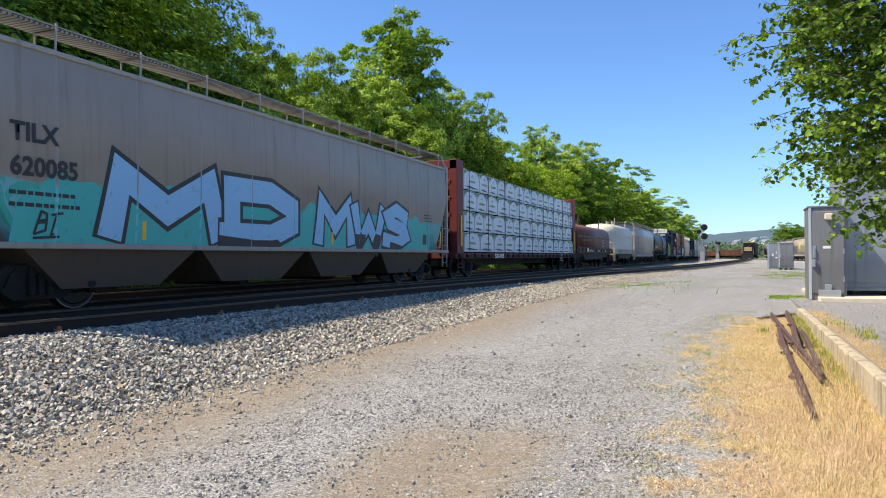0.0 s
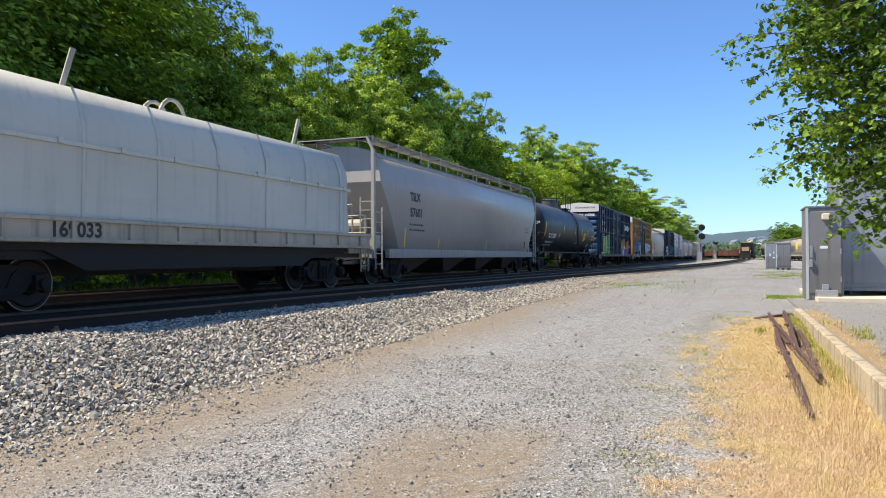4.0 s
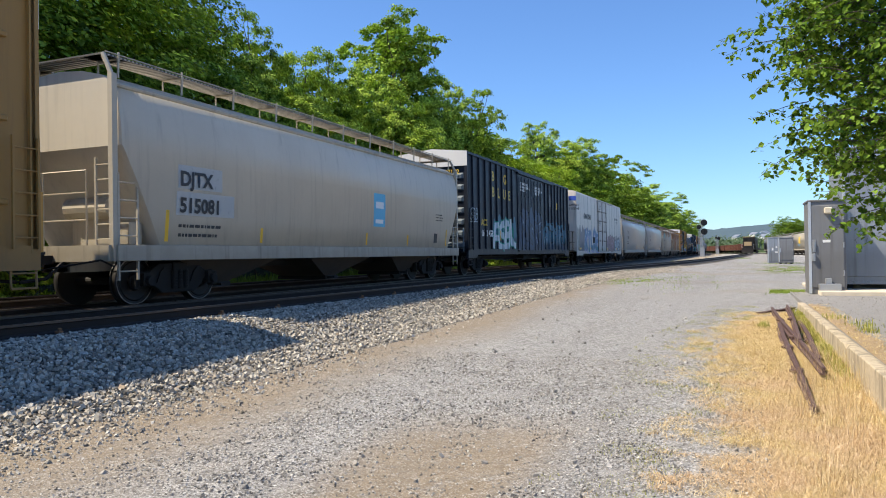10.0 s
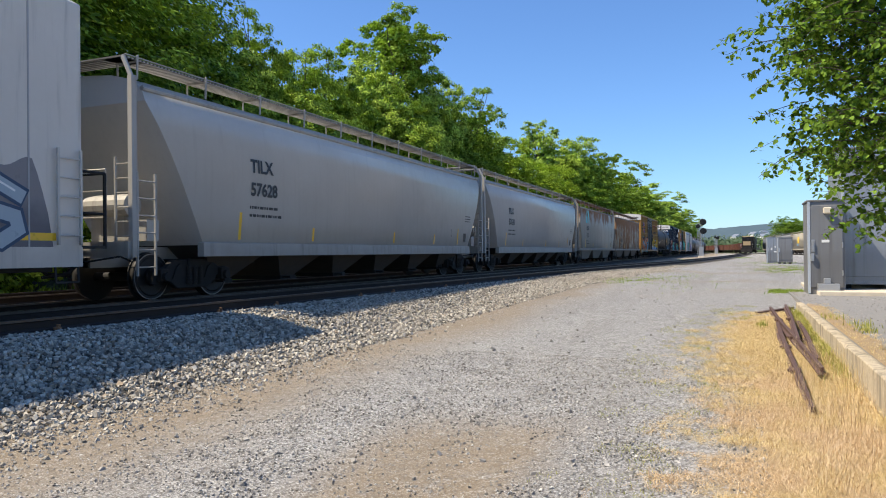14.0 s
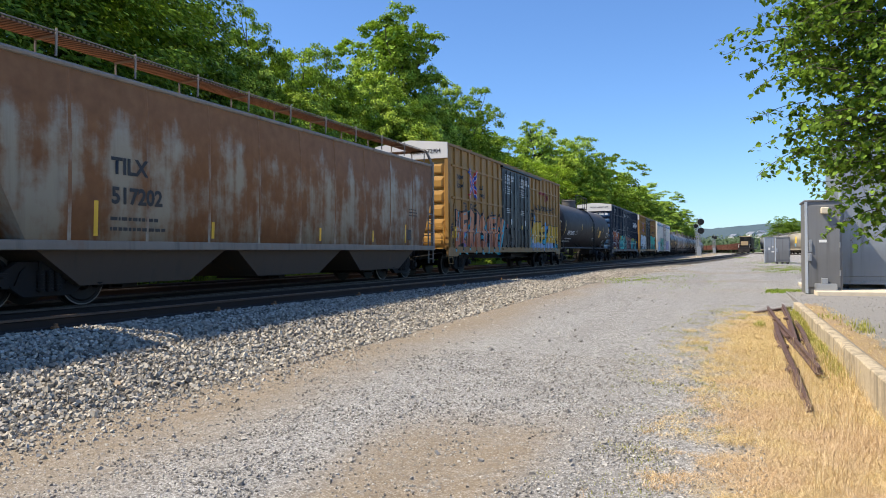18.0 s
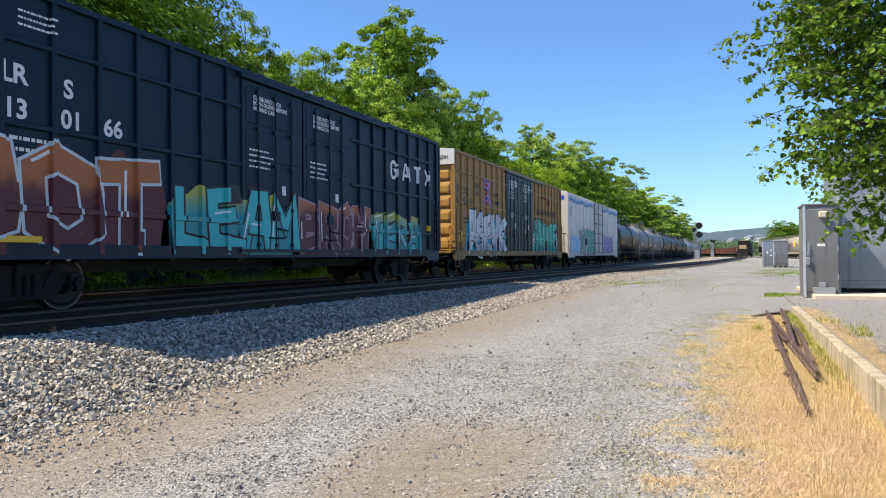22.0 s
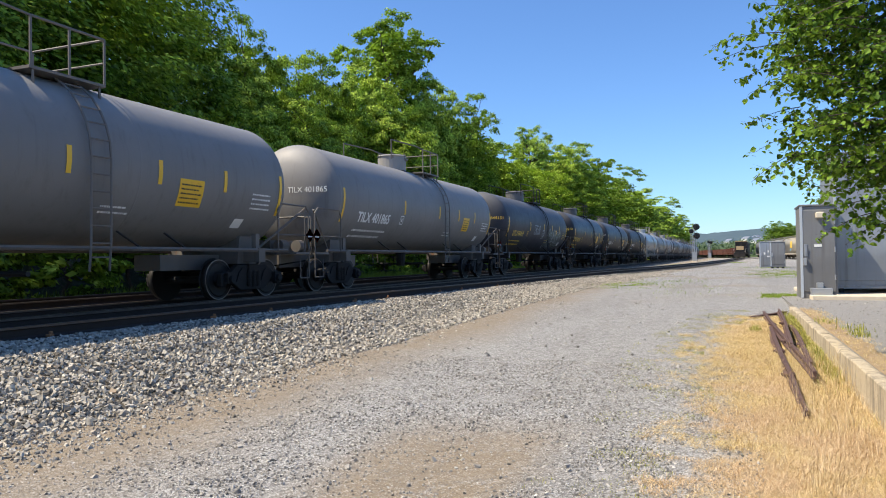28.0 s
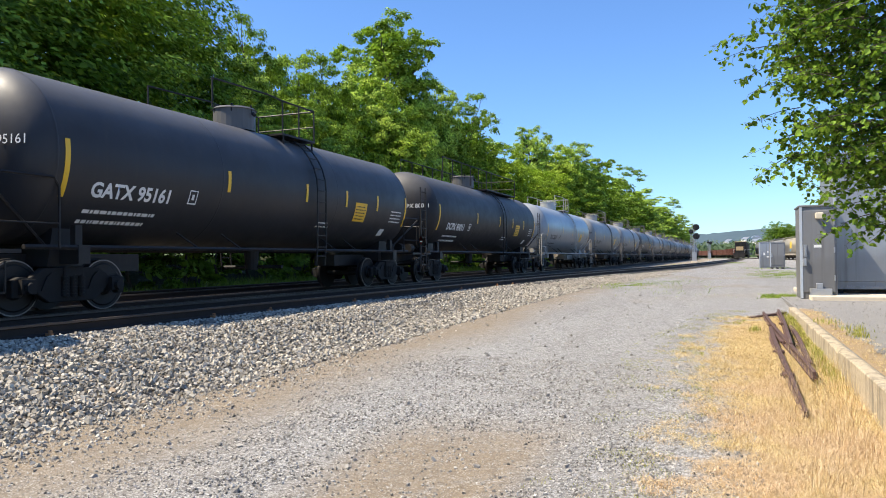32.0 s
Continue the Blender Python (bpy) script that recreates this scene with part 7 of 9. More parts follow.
# ---- tank cars ----
def tank_car(label, L, shell, trim, R=1.50, zc=2.68, style="dome", ends="rail", shell_in=0.75):
    """A tank car: turned shell with dished heads, saddle sill, top platform, ladder and end rails."""
    car = thing("tank_car", label, "freight car", "cars of the moving train")
    h = L / 2
    s = h - shell_in
    head = 0.62
    n = 40
    st = [(0.0, -s), (R * 0.35, -s + 0.035), (R * 0.62, -s + 0.12), (R * 0.82, -s + 0.25), (R * 0.94, -s + 0.41), (R * 0.99, -s + 0.55), (R, -s + head)]
    body = [(R, -s + head + (2 * s - 2 * head) * k / 8) for k in range(1, 8)]
    prof = st + body + [(r, -y) for r, y in reversed(st)]
    bm = bmesh.new()
    rings = []
    for r, y in prof:
        if r == 0:
            rings.append([bm.verts.new((0, y, zc))])
        else:
            rings.append([bm.verts.new((r * math.cos(k * math.tau / n), y, zc + r * math.sin(k * math.tau / n))) for k in range(n)])
    for a, b in zip(rings, rings[1:]):
        for k in range(n):
            f = [a[k % len(a)], a[(k + 1) % len(a)], b[(k + 1) % len(b)], b[k % len(b)]]
            f = list(dict.fromkeys(f))
            bm.faces.new(f)
    sh = part("shell", fix(bm), shell, car, smooth=True)

    def surf(y, z):
        return math.sqrt(max(0.01, R * R - (z - zc) ** 2))
    cz = [zc + k * 0.15 for k in range(-8, 9)]
    # weld rings
    for y in (-s + head, -s * 0.36, s * 0.30, s - head):
        bm = bmesh.new()
        rr = [[bm.verts.new((r * math.cos(k * math.tau / n), yy, zc + r * math.sin(k * math.tau / n))) for k in range(n)] for r, yy in ((R, y - 0.02), (R + 0.006, y), (R, y + 0.02))]
        for a, b in zip(rr, rr[1:]):
            for k in range(n):
                bm.faces.new((a[k], a[(k + 1) % n], b[(k + 1) % n], b[k]))
        part("weld_ring", fix(bm), shell, sh, smooth=True)
    # stub sills, saddles, side running rails
    for x in (1, -1):
        bm = bmesh.new()
        bar(bm, (x * 1.30, -h + 0.9, 1.12), (x * 1.30, h - 0.9, 1.12), 0.045, 6)
        part("side_rail", fix(bm), trim, car)
    for sgn in (-1, 1):
        y = sgn * (h - 2.0)
        bm = bmesh.new()
        slab_x(bm, [(y - 0.35, 0.8), (y + 0.35, 0.8), (y + 0.25, 1.45), (y - 0.25, 1.45)], -0.9, 0.9)
        box(bm, -1.35, 1.35, y - 0.12, y + 0.12, 0.84, 1.16)
        slab_x(bm, [(y - 0.07, 1.1), (y + 0.07, 1.1), (y + 0.07, 1.5), (y - 0.07, 1.5)], 1.10, 1.22)
        part("saddle", fix(bm), trim, car)
        bm = bmesh.new()
        box(bm, -0.36, 0.36, sgn * (h - 4.2), sgn * h, 0.68, 1.02)
        box(bm, -1.45, 1.45, sgn * (h - 0.1), sgn * (h - 0.75), 1.02, 1.08)
        part("end_platform", fix(bm), trim, car)
        for x in (1.42, -1.42):
            bm = bmesh.new()
            if ends == "rail":
                bars(bm, [(x, sgn * (h - 0.1), 0.5), (x, sgn * (h - 0.1), 2.1), (x, sgn * (h - 0.25), 2.25), (x, sgn * (h - 1.35), 2.25), (x, sgn * (h - 1.45), 2.1), (x, sgn * (h - 1.45), 1.1)], 0.022, 6)
                bar(bm, (x, sgn * (h - 0.1), 1.5), (x, sgn * (h - 1.45), 1.5), 0.016, 5)
            else:
                ladder(bm, x, sgn * (h - 0.1) - 0.22, sgn * (h - 0.1) + 0.22, 0.5, 3.4, 9, 0.016)
            bars(bm, [(x, sgn * (h - 0.1), 0.9), (x, sgn * (h - 0.1), 0.42), (x, sgn * (h - 0.5), 0.42), (x, sgn * (h - 0.5), 0.9)], 0.018, 5)
            part("end_handrail" if ends == "rail" else "end_ladder", fix(bm), trim, car)
        bm = bmesh.new()
        bars(bm, [(-1.3, sgn * (h - 0.1), 1.05), (-1.3, sgn * (h - 0.1), 2.0), (1.3, sgn * (h - 0.1), 2.0), (1.3, sgn * (h - 0.1), 1.05)], 0.02, 6)
        bar(bm, (1.35, sgn * (h - 0.15), 2.2), (0.9, sgn * (h - 1.6), 1.15), 0.03, 6)
        part("cross_handrail", fix(bm), trim, car)
        bm = bmesh.new()
        disc(bm, (0.75, sgn * (h - 0.35), 1.25), 1, 0.16, 0.16, -0.14, 0.14, 12)
        box(bm, 0.1, 0.5, sgn * (h - 0.35) - 0.15, sgn * (h - 0.35) + 0.15, 1.08, 1.4)
        part("brake_valve", fix(bm), trim, car)
        add_truck(car, sgn * (h - 2.0))
    # manway, platform, railings on top
    zt = zc + R
    bm = bmesh.new()
    disc(bm, (0, -0.35, zt - 0.06), 2, 0.52, 0.52, 0, 0.52, 24)
    disc(bm, (0, -0.35, zt + 0.46), 2, 0.56, 0.50, 0, 0.05, 24)
    dome = part("manway", fix(bm), shell, car)
    bm = bmesh.new()
    bar(bm, (0.56, -0.35, zt + 0.36), (0.62, -0.35, zt + 0.30), 0.05, 6)
    part("manway_latch", fix(bm), trim, dome)
    bm = bmesh.new()
    bar(bm, (0.5, -0.35, zt + 0.36), (0.5, -0.35, zt + 0.56), 0.03, 5)
    bolt = part("manway_bolt", fix(bm), trim, dome)
    for k in range(1, 6):
        again(bolt, dome, Matrix.Translation((0, -0.35, 0)) @ Matrix.Rotation(k * math.tau / 6, 4, "Z") @ Matrix.Translation((0, 0.35, 0)))
    bm = bmesh.new()
    ln = 1.9 if style == "dome" else 5.2
    box(bm, -0.95, 0.95, 0.35, ln, zt - 0.10, zt - 0.05)
    for y in (0.45, ln - 0.1):
        for x in (-0.9, 0.9):
            bar(bm, (x, y, zt - 0.1), (x * 1.02, y, zc + R * 0.72), 0.025, 5)
    plat = part("top_platform", fix(bm), trim, car)
    def rail(name, *pts, r=0.024):
        bm = bmesh.new()
        bars(bm, pts, r, 6)
        part(name, fix(bm), trim, plat)
    for x in (0.92, -0.92):
        for y in (0.4, 1.15, ln):
            rail("railing_post", (x, y, zt - 0.1), (x, y, zt + 0.78))
        rail("hand_rail", (x, 0.4, zt + 0.78), (x, ln, zt + 0.78))
        if style == "dome":
            rail("grab_rail", (x, 0.4, zt + 0.78), (x, -0.2, zt + 0.82), (x, -2.3, zt + 0.76), (x, -2.3, zt + 0.1), r=0.022)
        else:
            rail("grab_rail", (x, 0.4, zt + 0.78), (x, -ln, zt + 0.78), (x, -ln, zt - 0.1), r=0.022)
            for y in np.linspace(-ln, 0.4, 6)[1:-1]:
                rail("railing_post", (x, y, zt - 0.1), (x, y, zt + 0.78), r=0.022)
    rail("hand_rail", (-0.92, ln, zt + 0.78), (0.92, ln, zt + 0.78), r=0.022)
    rail("hand_rail", (-0.92, ln, zt + 0.35), (0.92, ln, zt + 0.35), r=0.018)
    # ladder down the near and far side over the shell
    for x in (1, -1):
        bm = bmesh.new()
        pts = [(x * (R + 0.08) * math.cos(a), zc + (R + 0.08) * math.sin(a)) for a in np.linspace(radians(66), 0.0, 7)] + [(x * (R + 0.06), 1.2), (x * (R + 0.02), 0.72)]
        for yy in (1.0, 1.42):
            bars(bm, [(px, yy, pz) for px, pz in pts], 0.022, 5)
        for (x0, z0), (x1, z1) in zip(pts, pts[1:]):
            k = max(1, round(math.hypot(x1 - x0, z1 - z0) / 0.32))
            for i in range(k):
                bar(bm, (x0 + (x1 - x0) * i / k, 1.0, z0 + (z1 - z0) * i / k), (x0 + (x1 - x0) * i / k, 1.42, z0 + (z1 - z0) * i / k), 0.016, 5)
        part("side_ladder", fix(bm), trim, car)
    bm = bmesh.new()
    disc(bm, (0, 0.3, 0.62), 2, 0.16, 0.2, 0, 0.6, 12)
    bar(bm, (-0.9, 0.35, 0.7), (0.9, 0.35, 0.7), 0.05, 6)
    part("bottom_outlet", fix(bm), "under", car)
    for k in (-3.2, -1.8, 2.4, 3.6):
        bm = bmesh.new()
        bar(bm, (1.30, k, 1.12), (1.02, k - 0.35, 1.45), 0.02, 5)
        part("shell_brace", fix(bm), "under", car)
    add_couplers(car, h)
    return car, surf, cz, h, s


def tank_marks(car, surf, cz, h, s, text, mat, size=0.36, z=2.45, y0=2.5, stripes=True, placard=False, square="yellow", seed=0):
    letter(car, text, size, -h + y0, z, mat, surf, (), cz, 0.005)
    print_block(car, bbox_guess(text, size) * 0.9, 0.34, -h + y0, z - 0.45, mat, surf, 2, seed, (), cz)
    ys = (-s + 0.75, -s * 0.34, s * 0.08, s * 0.36, s * 0.62, s - 0.75)
    for k, y in enumerate(ys):
        big = k in (0, 5)
        decal(car, 0.10, 0.95 if big else 0.46, y, 1.95 if big else 2.35, "yellow", surf, (), cz, 0.008, "reflector")
    decal(car, 0.70, 0.54, s * 0.44, 1.98, square, surf, (), cz, 0.008)
    print_block(car, 0.60, 0.44, s * 0.44 + 0.05, 2.04, "black_ink", lambda y, q: surf(y, q) + 0.006, 5, seed + 3, (), cz)
    print_block(car, 0.8, 0.42, s - 1.75, 2.05, mat, surf, 4, seed + 5, (), cz)
    print_block(car, 0.7, 0.2, s * 0.2, 1.75, mat, surf, 2, seed + 7, (), cz)
    decal(car, 0.32, 0.20, s - 2.1, 1.62, "white_ink", surf, (), cz)
    part("stencil_frame", drape(frame_rect(0.24, 0.28), -h + y0 + bbox_guess(text, size) + 0.35, z + 0.02, surf, (), cz), mat, car)
    # stencil on the leading head
    e = part("head_lettering", drape(glyphs(text, 0.22), 0, 0, lambda y, q: 0), mat, car)
    e.matrix_basis = pose(0.15, -s + 0.08, 2.75, 0, 0, -90)
    for v in e.data.vertices:
        r = math.hypot(v.co.y + 0.15, v.co.z + 0.07)
        v.co.x -= 0.15 * (r / 1.2) ** 2 + 0.02 - 0.10
    if placard:
        for k, y in enumerate((-h + 0.12, h - 0.12)):
            bm = bmesh.new()
            v = [bm.verts.new(p) for p in ((1.47, y, 1.32), (1.47, y + 0.19, 1.51), (1.47, y, 1.70), (1.47, y - 0.19, 1.51))]
            bm.faces.new(v)
            bmesh.ops.solidify(bm, geom=bm.faces[:], thickness=0.01)
            p = part("placard", fix(bm), "placard", car, "red diamond hazard placard")
            print_block(p, 0.2, 0.1, y - 0.1, 1.46, "white_ink", lambda a, q: 1.472, 1, k)


def bbox_guess(text, size):
    return 0.58 * size * len(text)


def frame_rect(w, h, t=0.025):
    bm = bmesh.new()
    for x0, x1, y0, y1 in ((0, w, 0, t), (0, w, h - t, h), (0, t, t, h - t), (w - t, w, t, h - t), (w * 0.35, w * 0.65, h * 0.3, h * 0.7)):
        bm.faces.new([bm.verts.new(p) for p in ((x0, y0, 0), (x1, y0, 0), (x1, y1, 0), (x0, y1, 0))])
    return bm


# ---- coil cars and the lumber flat ----
def coil_car(label, L, hood, frame_mat, top=3.2, lip=2.3, shoulder=0.5, hood_in=0.35, sill_mat=None):
    """A coil car: a long arched hood on a deep-sided underframe."""
    car = thing("coil_car", label, "freight car", "cars of the moving train")
    h = L / 2
    b = h - hood_in
    base = 1.50
    half = [(1.46, base), (1.48, lip), (1.46, lip + (top - lip) * 0.35), (1.34, lip + (top - lip) * 0.66), (1.34 - shoulder * 0.6, top - 0.10), (0.45, top - 0.02), (0, top)]
    bm = bmesh.new()
    extrude(bm, half + [(-x, z) for x, z in reversed(half[:-1])], -b, b)
    bmesh.ops.recalc_face_normals(bm, faces=bm.faces)
    endf = [e for e in bm.edges if all(abs(abs(v.co.y) - b) < 1e-4 for v in e.verts) and e.calc_length() < 1.2]
    bmesh.ops.bevel(bm, geom=endf, offset=0.12, segments=3, affect="EDGES")
    for f in bm.faces:
        f.smooth = True
    hd = part("hood", bm, hood, car)
    for y in np.linspace(-b + 0.5, b - 0.5, 7):
        bm = bmesh.new()
        for (x0, z0), (x1, z1) in zip(half, half[1:]):
            bm.faces.new([bm.verts.new(p) for p in ((x0 + 0.012, y - 0.03, z0), (x0 + 0.012, y + 0.03, z0), (x1 + 0.012, y + 0.03, z1 + 0.01), (x1 + 0.012, y - 0.03, z1 + 0.01))])
        part("hood_strap", fix(bm), hood, hd)
    bm = bmesh.new()
    box(bm, 1.47, 1.53, -b, b, lip - 0.04, lip + 0.03)
    for y in np.linspace(-b + 0.4, b - 0.4, 9):
        box(bm, 1.52, 1.56, y - 0.05, y + 0.05, lip - 0.03, lip + 0.06)
    part("hood_lip", fix(bm), hood, hd)
    bm = bmesh.new()
    for y in (-b * 0.62, b * 0.62):
        bar(bm, (0.95, y, top - 0.35), (1.02, y + 0.25, top + 0.62), 0.05, 6)
    for k in range(8):
        a0, a1 = math.pi * k / 8, math.pi * (k + 1) / 8
        for x in (-0.25, 0.25):
            bar(bm, (x, 0.38 * math.cos(a0), top + 0.45 * math.sin(a0)), (x, 0.38 * math.cos(a1), top + 0.45 * math.sin(a1)), 0.045, 6)
    bar(bm, (0, -b + 0.4, top + 0.05), (0, b - 0.4, top + 0.05), 0.05, 6)
    part("lifting_gear", fix(bm), frame_mat, hd)
    for x in (1, -1):
        bm = bmesh.new()
        box(bm, min(x * 1.44, x * 1.53), max(x * 1.44, x * 1.53), -h, h, 1.12, 1.55)
        sd = part("side_sill", fix(bm), sill_mat or frame_mat, car)
        # deep side plate, blackened to paint in the shade below the sill
        bm = bmesh.new()
        slab_x(bm, [(-h, 1.118), (-h, 1.0), (-h + 2.6, 1.0), (-h + 3.4, 0.66), (h - 3.4, 0.66), (h - 2.6, 1.0), (h, 1.0), (h, 1.118)], x * 1.34, x * 1.40)
        part("lower_girder", fix(bm), "under", car)
        bm = bmesh.new()
        for z in (1.16, 1.50):
            box(bm, min(x * 1.52, x * 1.60), max(x * 1.52, x * 1.60), -h, h, z - 0.03, z + 0.03)
        for y in np.linspace(-h + 0.6, h - 0.6, 11):
            box(bm, min(x * 1.52, x * 1.58), max(x * 1.52, x * 1.58), y - 0.04, y + 0.04, 1.16, 1.5)
        part("sill_flange", fix(bm), sill_mat or frame_mat, sd)
    for sgn in (-1, 1):
        bm = bmesh.new()
        box(bm, -1.45, 1.45, sgn * h, sgn * (h - hood_in), 0.98, 1.12)
        for x in (-1.4, 1.4):
            bars(bm, [(x, sgn * (h - 0.03), 0.5), (x, sgn * (h - 0.03), 2.1), (x, sgn * (h - hood_in), 2.1)], 0.025, 6)
            bar(bm, (x * 0.7, sgn * (h - 0.03), 1.1), (x * 0.7, sgn * (h - 0.03), 2.1), 0.02, 5)
        bar(bm, (-1.4, sgn * (h - 0.03), 2.1), (1.4, sgn * (h - 0.03), 2.1), 0.025, 6)
        bar(bm, (-1.4, sgn * (h - 0.03), 1.6), (1.4, sgn * (h - 0.03), 1.6), 0.02, 6)
        ladder(bm, 1.5, sgn * h - (0.5 if sgn > 0 else -0.05), sgn * h + (-0.05 if sgn > 0 else 0.5), 0.45, 1.5, 3, 0.016)
        part("end_rails", fix(bm), sill_mat or frame_mat, car)
        add_truck(car, sgn * (h - 1.9))
    bm = bmesh.new()
    box(bm, -1.3, 1.3, -h + 0.2, h - 0.2, 0.85, 1.5)
    box(bm, -0.5, 0.5, -h + 3.2, h - 3.2, 0.55, 0.9)
    part("underframe", fix(bm), "under", car)
    add_couplers(car, h)
    surf = lambda y, z: 1.531 if z < 1.52 else 1.48
    return car, surf, h


def lumber_flat():
    car = thing("centerbeam_flat_car", "maroon bulkhead flat car stacked with white-wrapped lumber packs", "freight car", "cars of the moving train")
    L = 22.0
    h = L / 2
    red = M["maroon"]
    bm = bmesh.new()
    box(bm, -1.45, 1.45, -h, h, 0.80, 1.04)
    part("deck", bevel(bm, 0.02), red, car)
    for y in np.linspace(-h + 0.5, h - 0.5, 24):
        bm = bmesh.new()
        box(bm, 1.45, 1.54, y - 0.25, y + 0.25, 0.84, 0.99)
        part("winch", bevel(bm, 0.03), "under", car)
    bm = bmesh.new()
    box(bm, -0.4, 0.4, -h, h, 0.5, 0.82)
    part("centre_sill", fix(bm), "under", car)
    for sgn in (-1, 1):
        bm = bmesh.new()
        y0, y1 = sgn * (h - 0.02), sgn * (h - 0.72)
        for x in (-1.52, 1.20):
            box(bm, x, x + 0.32, min(y0, y1), max(y0, y1), 1.0, 4.68)
        box(bm, -1.5, 1.5, min(y0, y0 - sgn * 0.2), max(y0, y0 - sgn * 0.2), 4.3, 4.66)
        for z in (1.1, 1.75, 2.4, 3.05, 3.7):
            box(bm, -1.3, 1.3, min(y0, y0 - sgn * 0.25), max(y0, y0 - sgn * 0.25), z, z + 0.18)
        box(bm, -1.3, 1.3, sgn * (h - 0.62) - 0.03, sgn * (h - 0.62) + 0.03, 1.0, 4.6)
        part("bulkhead", bevel(bm, 0.02), red, car)
        bm = bmesh.new()
        ladder(bm, sgn * (h + 0.03), 0.3, 0.75, 1.0, 4.3, 10, 0.016, "x")
        part("ladder", fix(bm), red, car)
        bm = bmesh.new()
        box(bm, 1.53, 1.56, sgn * (h - 0.4) - 0.06, sgn * (h - 0.4) + 0.06, 1.3, 2.5)
        part("reflector", fix(bm), "yellow", car)
        bm = bmesh.new()
        bars(bm, [(1.5, sgn * (h - 0.1), 0.95), (1.52, sgn * (h - 0.1), 0.45), (1.52, sgn * (h - 0.55), 0.45), (1.5, sgn * (h - 0.55), 0.95)], 0.02, 5)
        part("step", fix(bm), red, car)
        add_truck(car, sgn * (h - 2.3))
    # centre beam
    bm = bmesh.new()
    box(bm, -0.1, 0.1, -h + 0.7, h - 0.7, 4.35, 4.62)
    for y in np.linspace(-h + 1.5, h - 1.5, 14):
        box(bm, -0.08, 0.08, y - 0.08, y + 0.08, 1.04, 4.4)
    part("centre_beam", fix(bm), red, car)
    add_couplers(car, h)
    letter(car, "SOO 60038", 0.27, -h + 4.6, 0.815, "white_ink", lambda y, z: 1.545, fat=0.006)
    decal(car, 0.5, 0.42, h - 4.6, 0.62, "white_ink", lambda y, z: 1.555)
    decal(car, 0.42, 0.34, h - 4.56, 0.66, "black_ink", lambda y, z: 1.562)
    # packs: four tiers on each side of the beam
    r = random.Random(5)
    pm = bmesh.new()
    box(pm, 0.14, 1.50, 0, 1, 0, 0.80)
    bmesh.ops.recalc_face_normals(pm, faces=pm.faces)
    bmesh.ops.bevel(pm, geom=pm.edges[:], offset=0.025, segments=2, affect="EDGES")
    me = mesh_of(pm, "lumber_pack", "wrap")
    tiers = (1.08, 1.92, 2.76, 3.60)
    n = 0
    for tz in tiers:
        y = -h + 0.80 + r.uniform(0, 0.05)
        while y < h - 1.2:
            w = min(r.choice((1.22, 1.22, 1.9, 1.55)), h - 0.80 - y)
            for turn in (0, 1):
                o = tagged(new("lumber_pack", me), "white plastic-wrapped lumber pack with green printed border", "lumber pack", "packs on the flat car")
                o.parent = car
                o.matrix_basis = (Matrix.Translation((0, y, tz)) if not turn else Matrix.Translation((0, y + w, tz)) @ FLIP) @ Matrix.Diagonal((1, w - 0.035, 0.985, 1))
                del o["category"], o["group"]
                if turn == 0:
                    # printed leaves in the top corners, house mark, word blocks, dark wave
                    for sgn, a in ((1, y + 0.03), (-1, y + w - 0.05)):
                        bm = bmesh.new()
                        pts = [(0, 0), (w * 0.5, 0), (w * 0.42, -0.03), (0.30, -0.05), (0.26, -0.15), (0.21, -0.06), (0.16, -0.22), (0.11, -0.09), (0.07, -0.27), (0.02, -0.12)]
                        bm.faces.new([bm.verts.new((1.505, a + sgn * p * r.uniform(0.85, 1.0), tz + 0.765 + q * r.uniform(0.7, 1.1))) for p, q in pts])
                        part("leaf_print", fix(bm), "wrap_green", car)
                    bm = bmesh.new()
                    a, z0 = y + w * 0.52, tz + 0.54
                    bm.faces.new([bm.verts.new((1.505, a + p, z0 + q)) for p, q in ((-0.10, 0), (0, 0.10), (0.10, 0), (0.10, -0.05), (0, 0.04), (-0.10, -0.05))])
                    part("house_print", fix(bm), "wrap_green", car)
                    bm = bmesh.new()
                    a, e = y + 0.08, y + w - 0.09
                    pts = [(a, 0.115), (a + (e - a) * 0.35, 0.155), (a + (e - a) * 0.7, 0.115), (e, 0.085), (a + (e - a) * 0.6, 0.06), (a + (e - a) * 0.3, 0.075)]
                    bm.faces.new([bm.verts.new((1.505, p, tz + q)) for p, q in pts])
                    part("wave_print", fix(bm), "wrap_navy", car)
                    for k0, k1, ink_name in ((0, 5, "wrap_lime"), (5, 10, "wrap_grey")):
                        bm = bmesh.new()
                        for k in range(k0, k1):
                            u = y + w * 0.52 - 0.36 + k * 0.072
                            box(bm, 1.500, 1.505, u, u + 0.05, tz + 0.30, tz + 0.39)
                        part("word_blocks", fix(bm), ink_name, car)
                    n += 1
            y += w
        bm = bmesh.new()
        box(bm, 0.2, 1.51, -0.05, 0.05, -0.045, 0.004)
        strip0 = part("dunnage_strip", fix(bm), "tie", car)
        strip0.matrix_basis = pose(0, -h + 1.2, tz)
        for k in range(1, 16):
            again(strip0, car, pose(0, -h + 1.2 + k * (L - 2.4) / 15, tz))
    for y in np.linspace(-h + 1.4, h - 1.4, 9):
        bm = bmesh.new()
        bar(bm, (1.525, y, 1.0), (1.515, y, 4.42), 0.012, 5)
        bar(bm, (1.515, y, 4.42), (0.1, y, 4.6), 0.012, 5)
        part("tie_down_cable", fix(bm), "under", car)
    return car


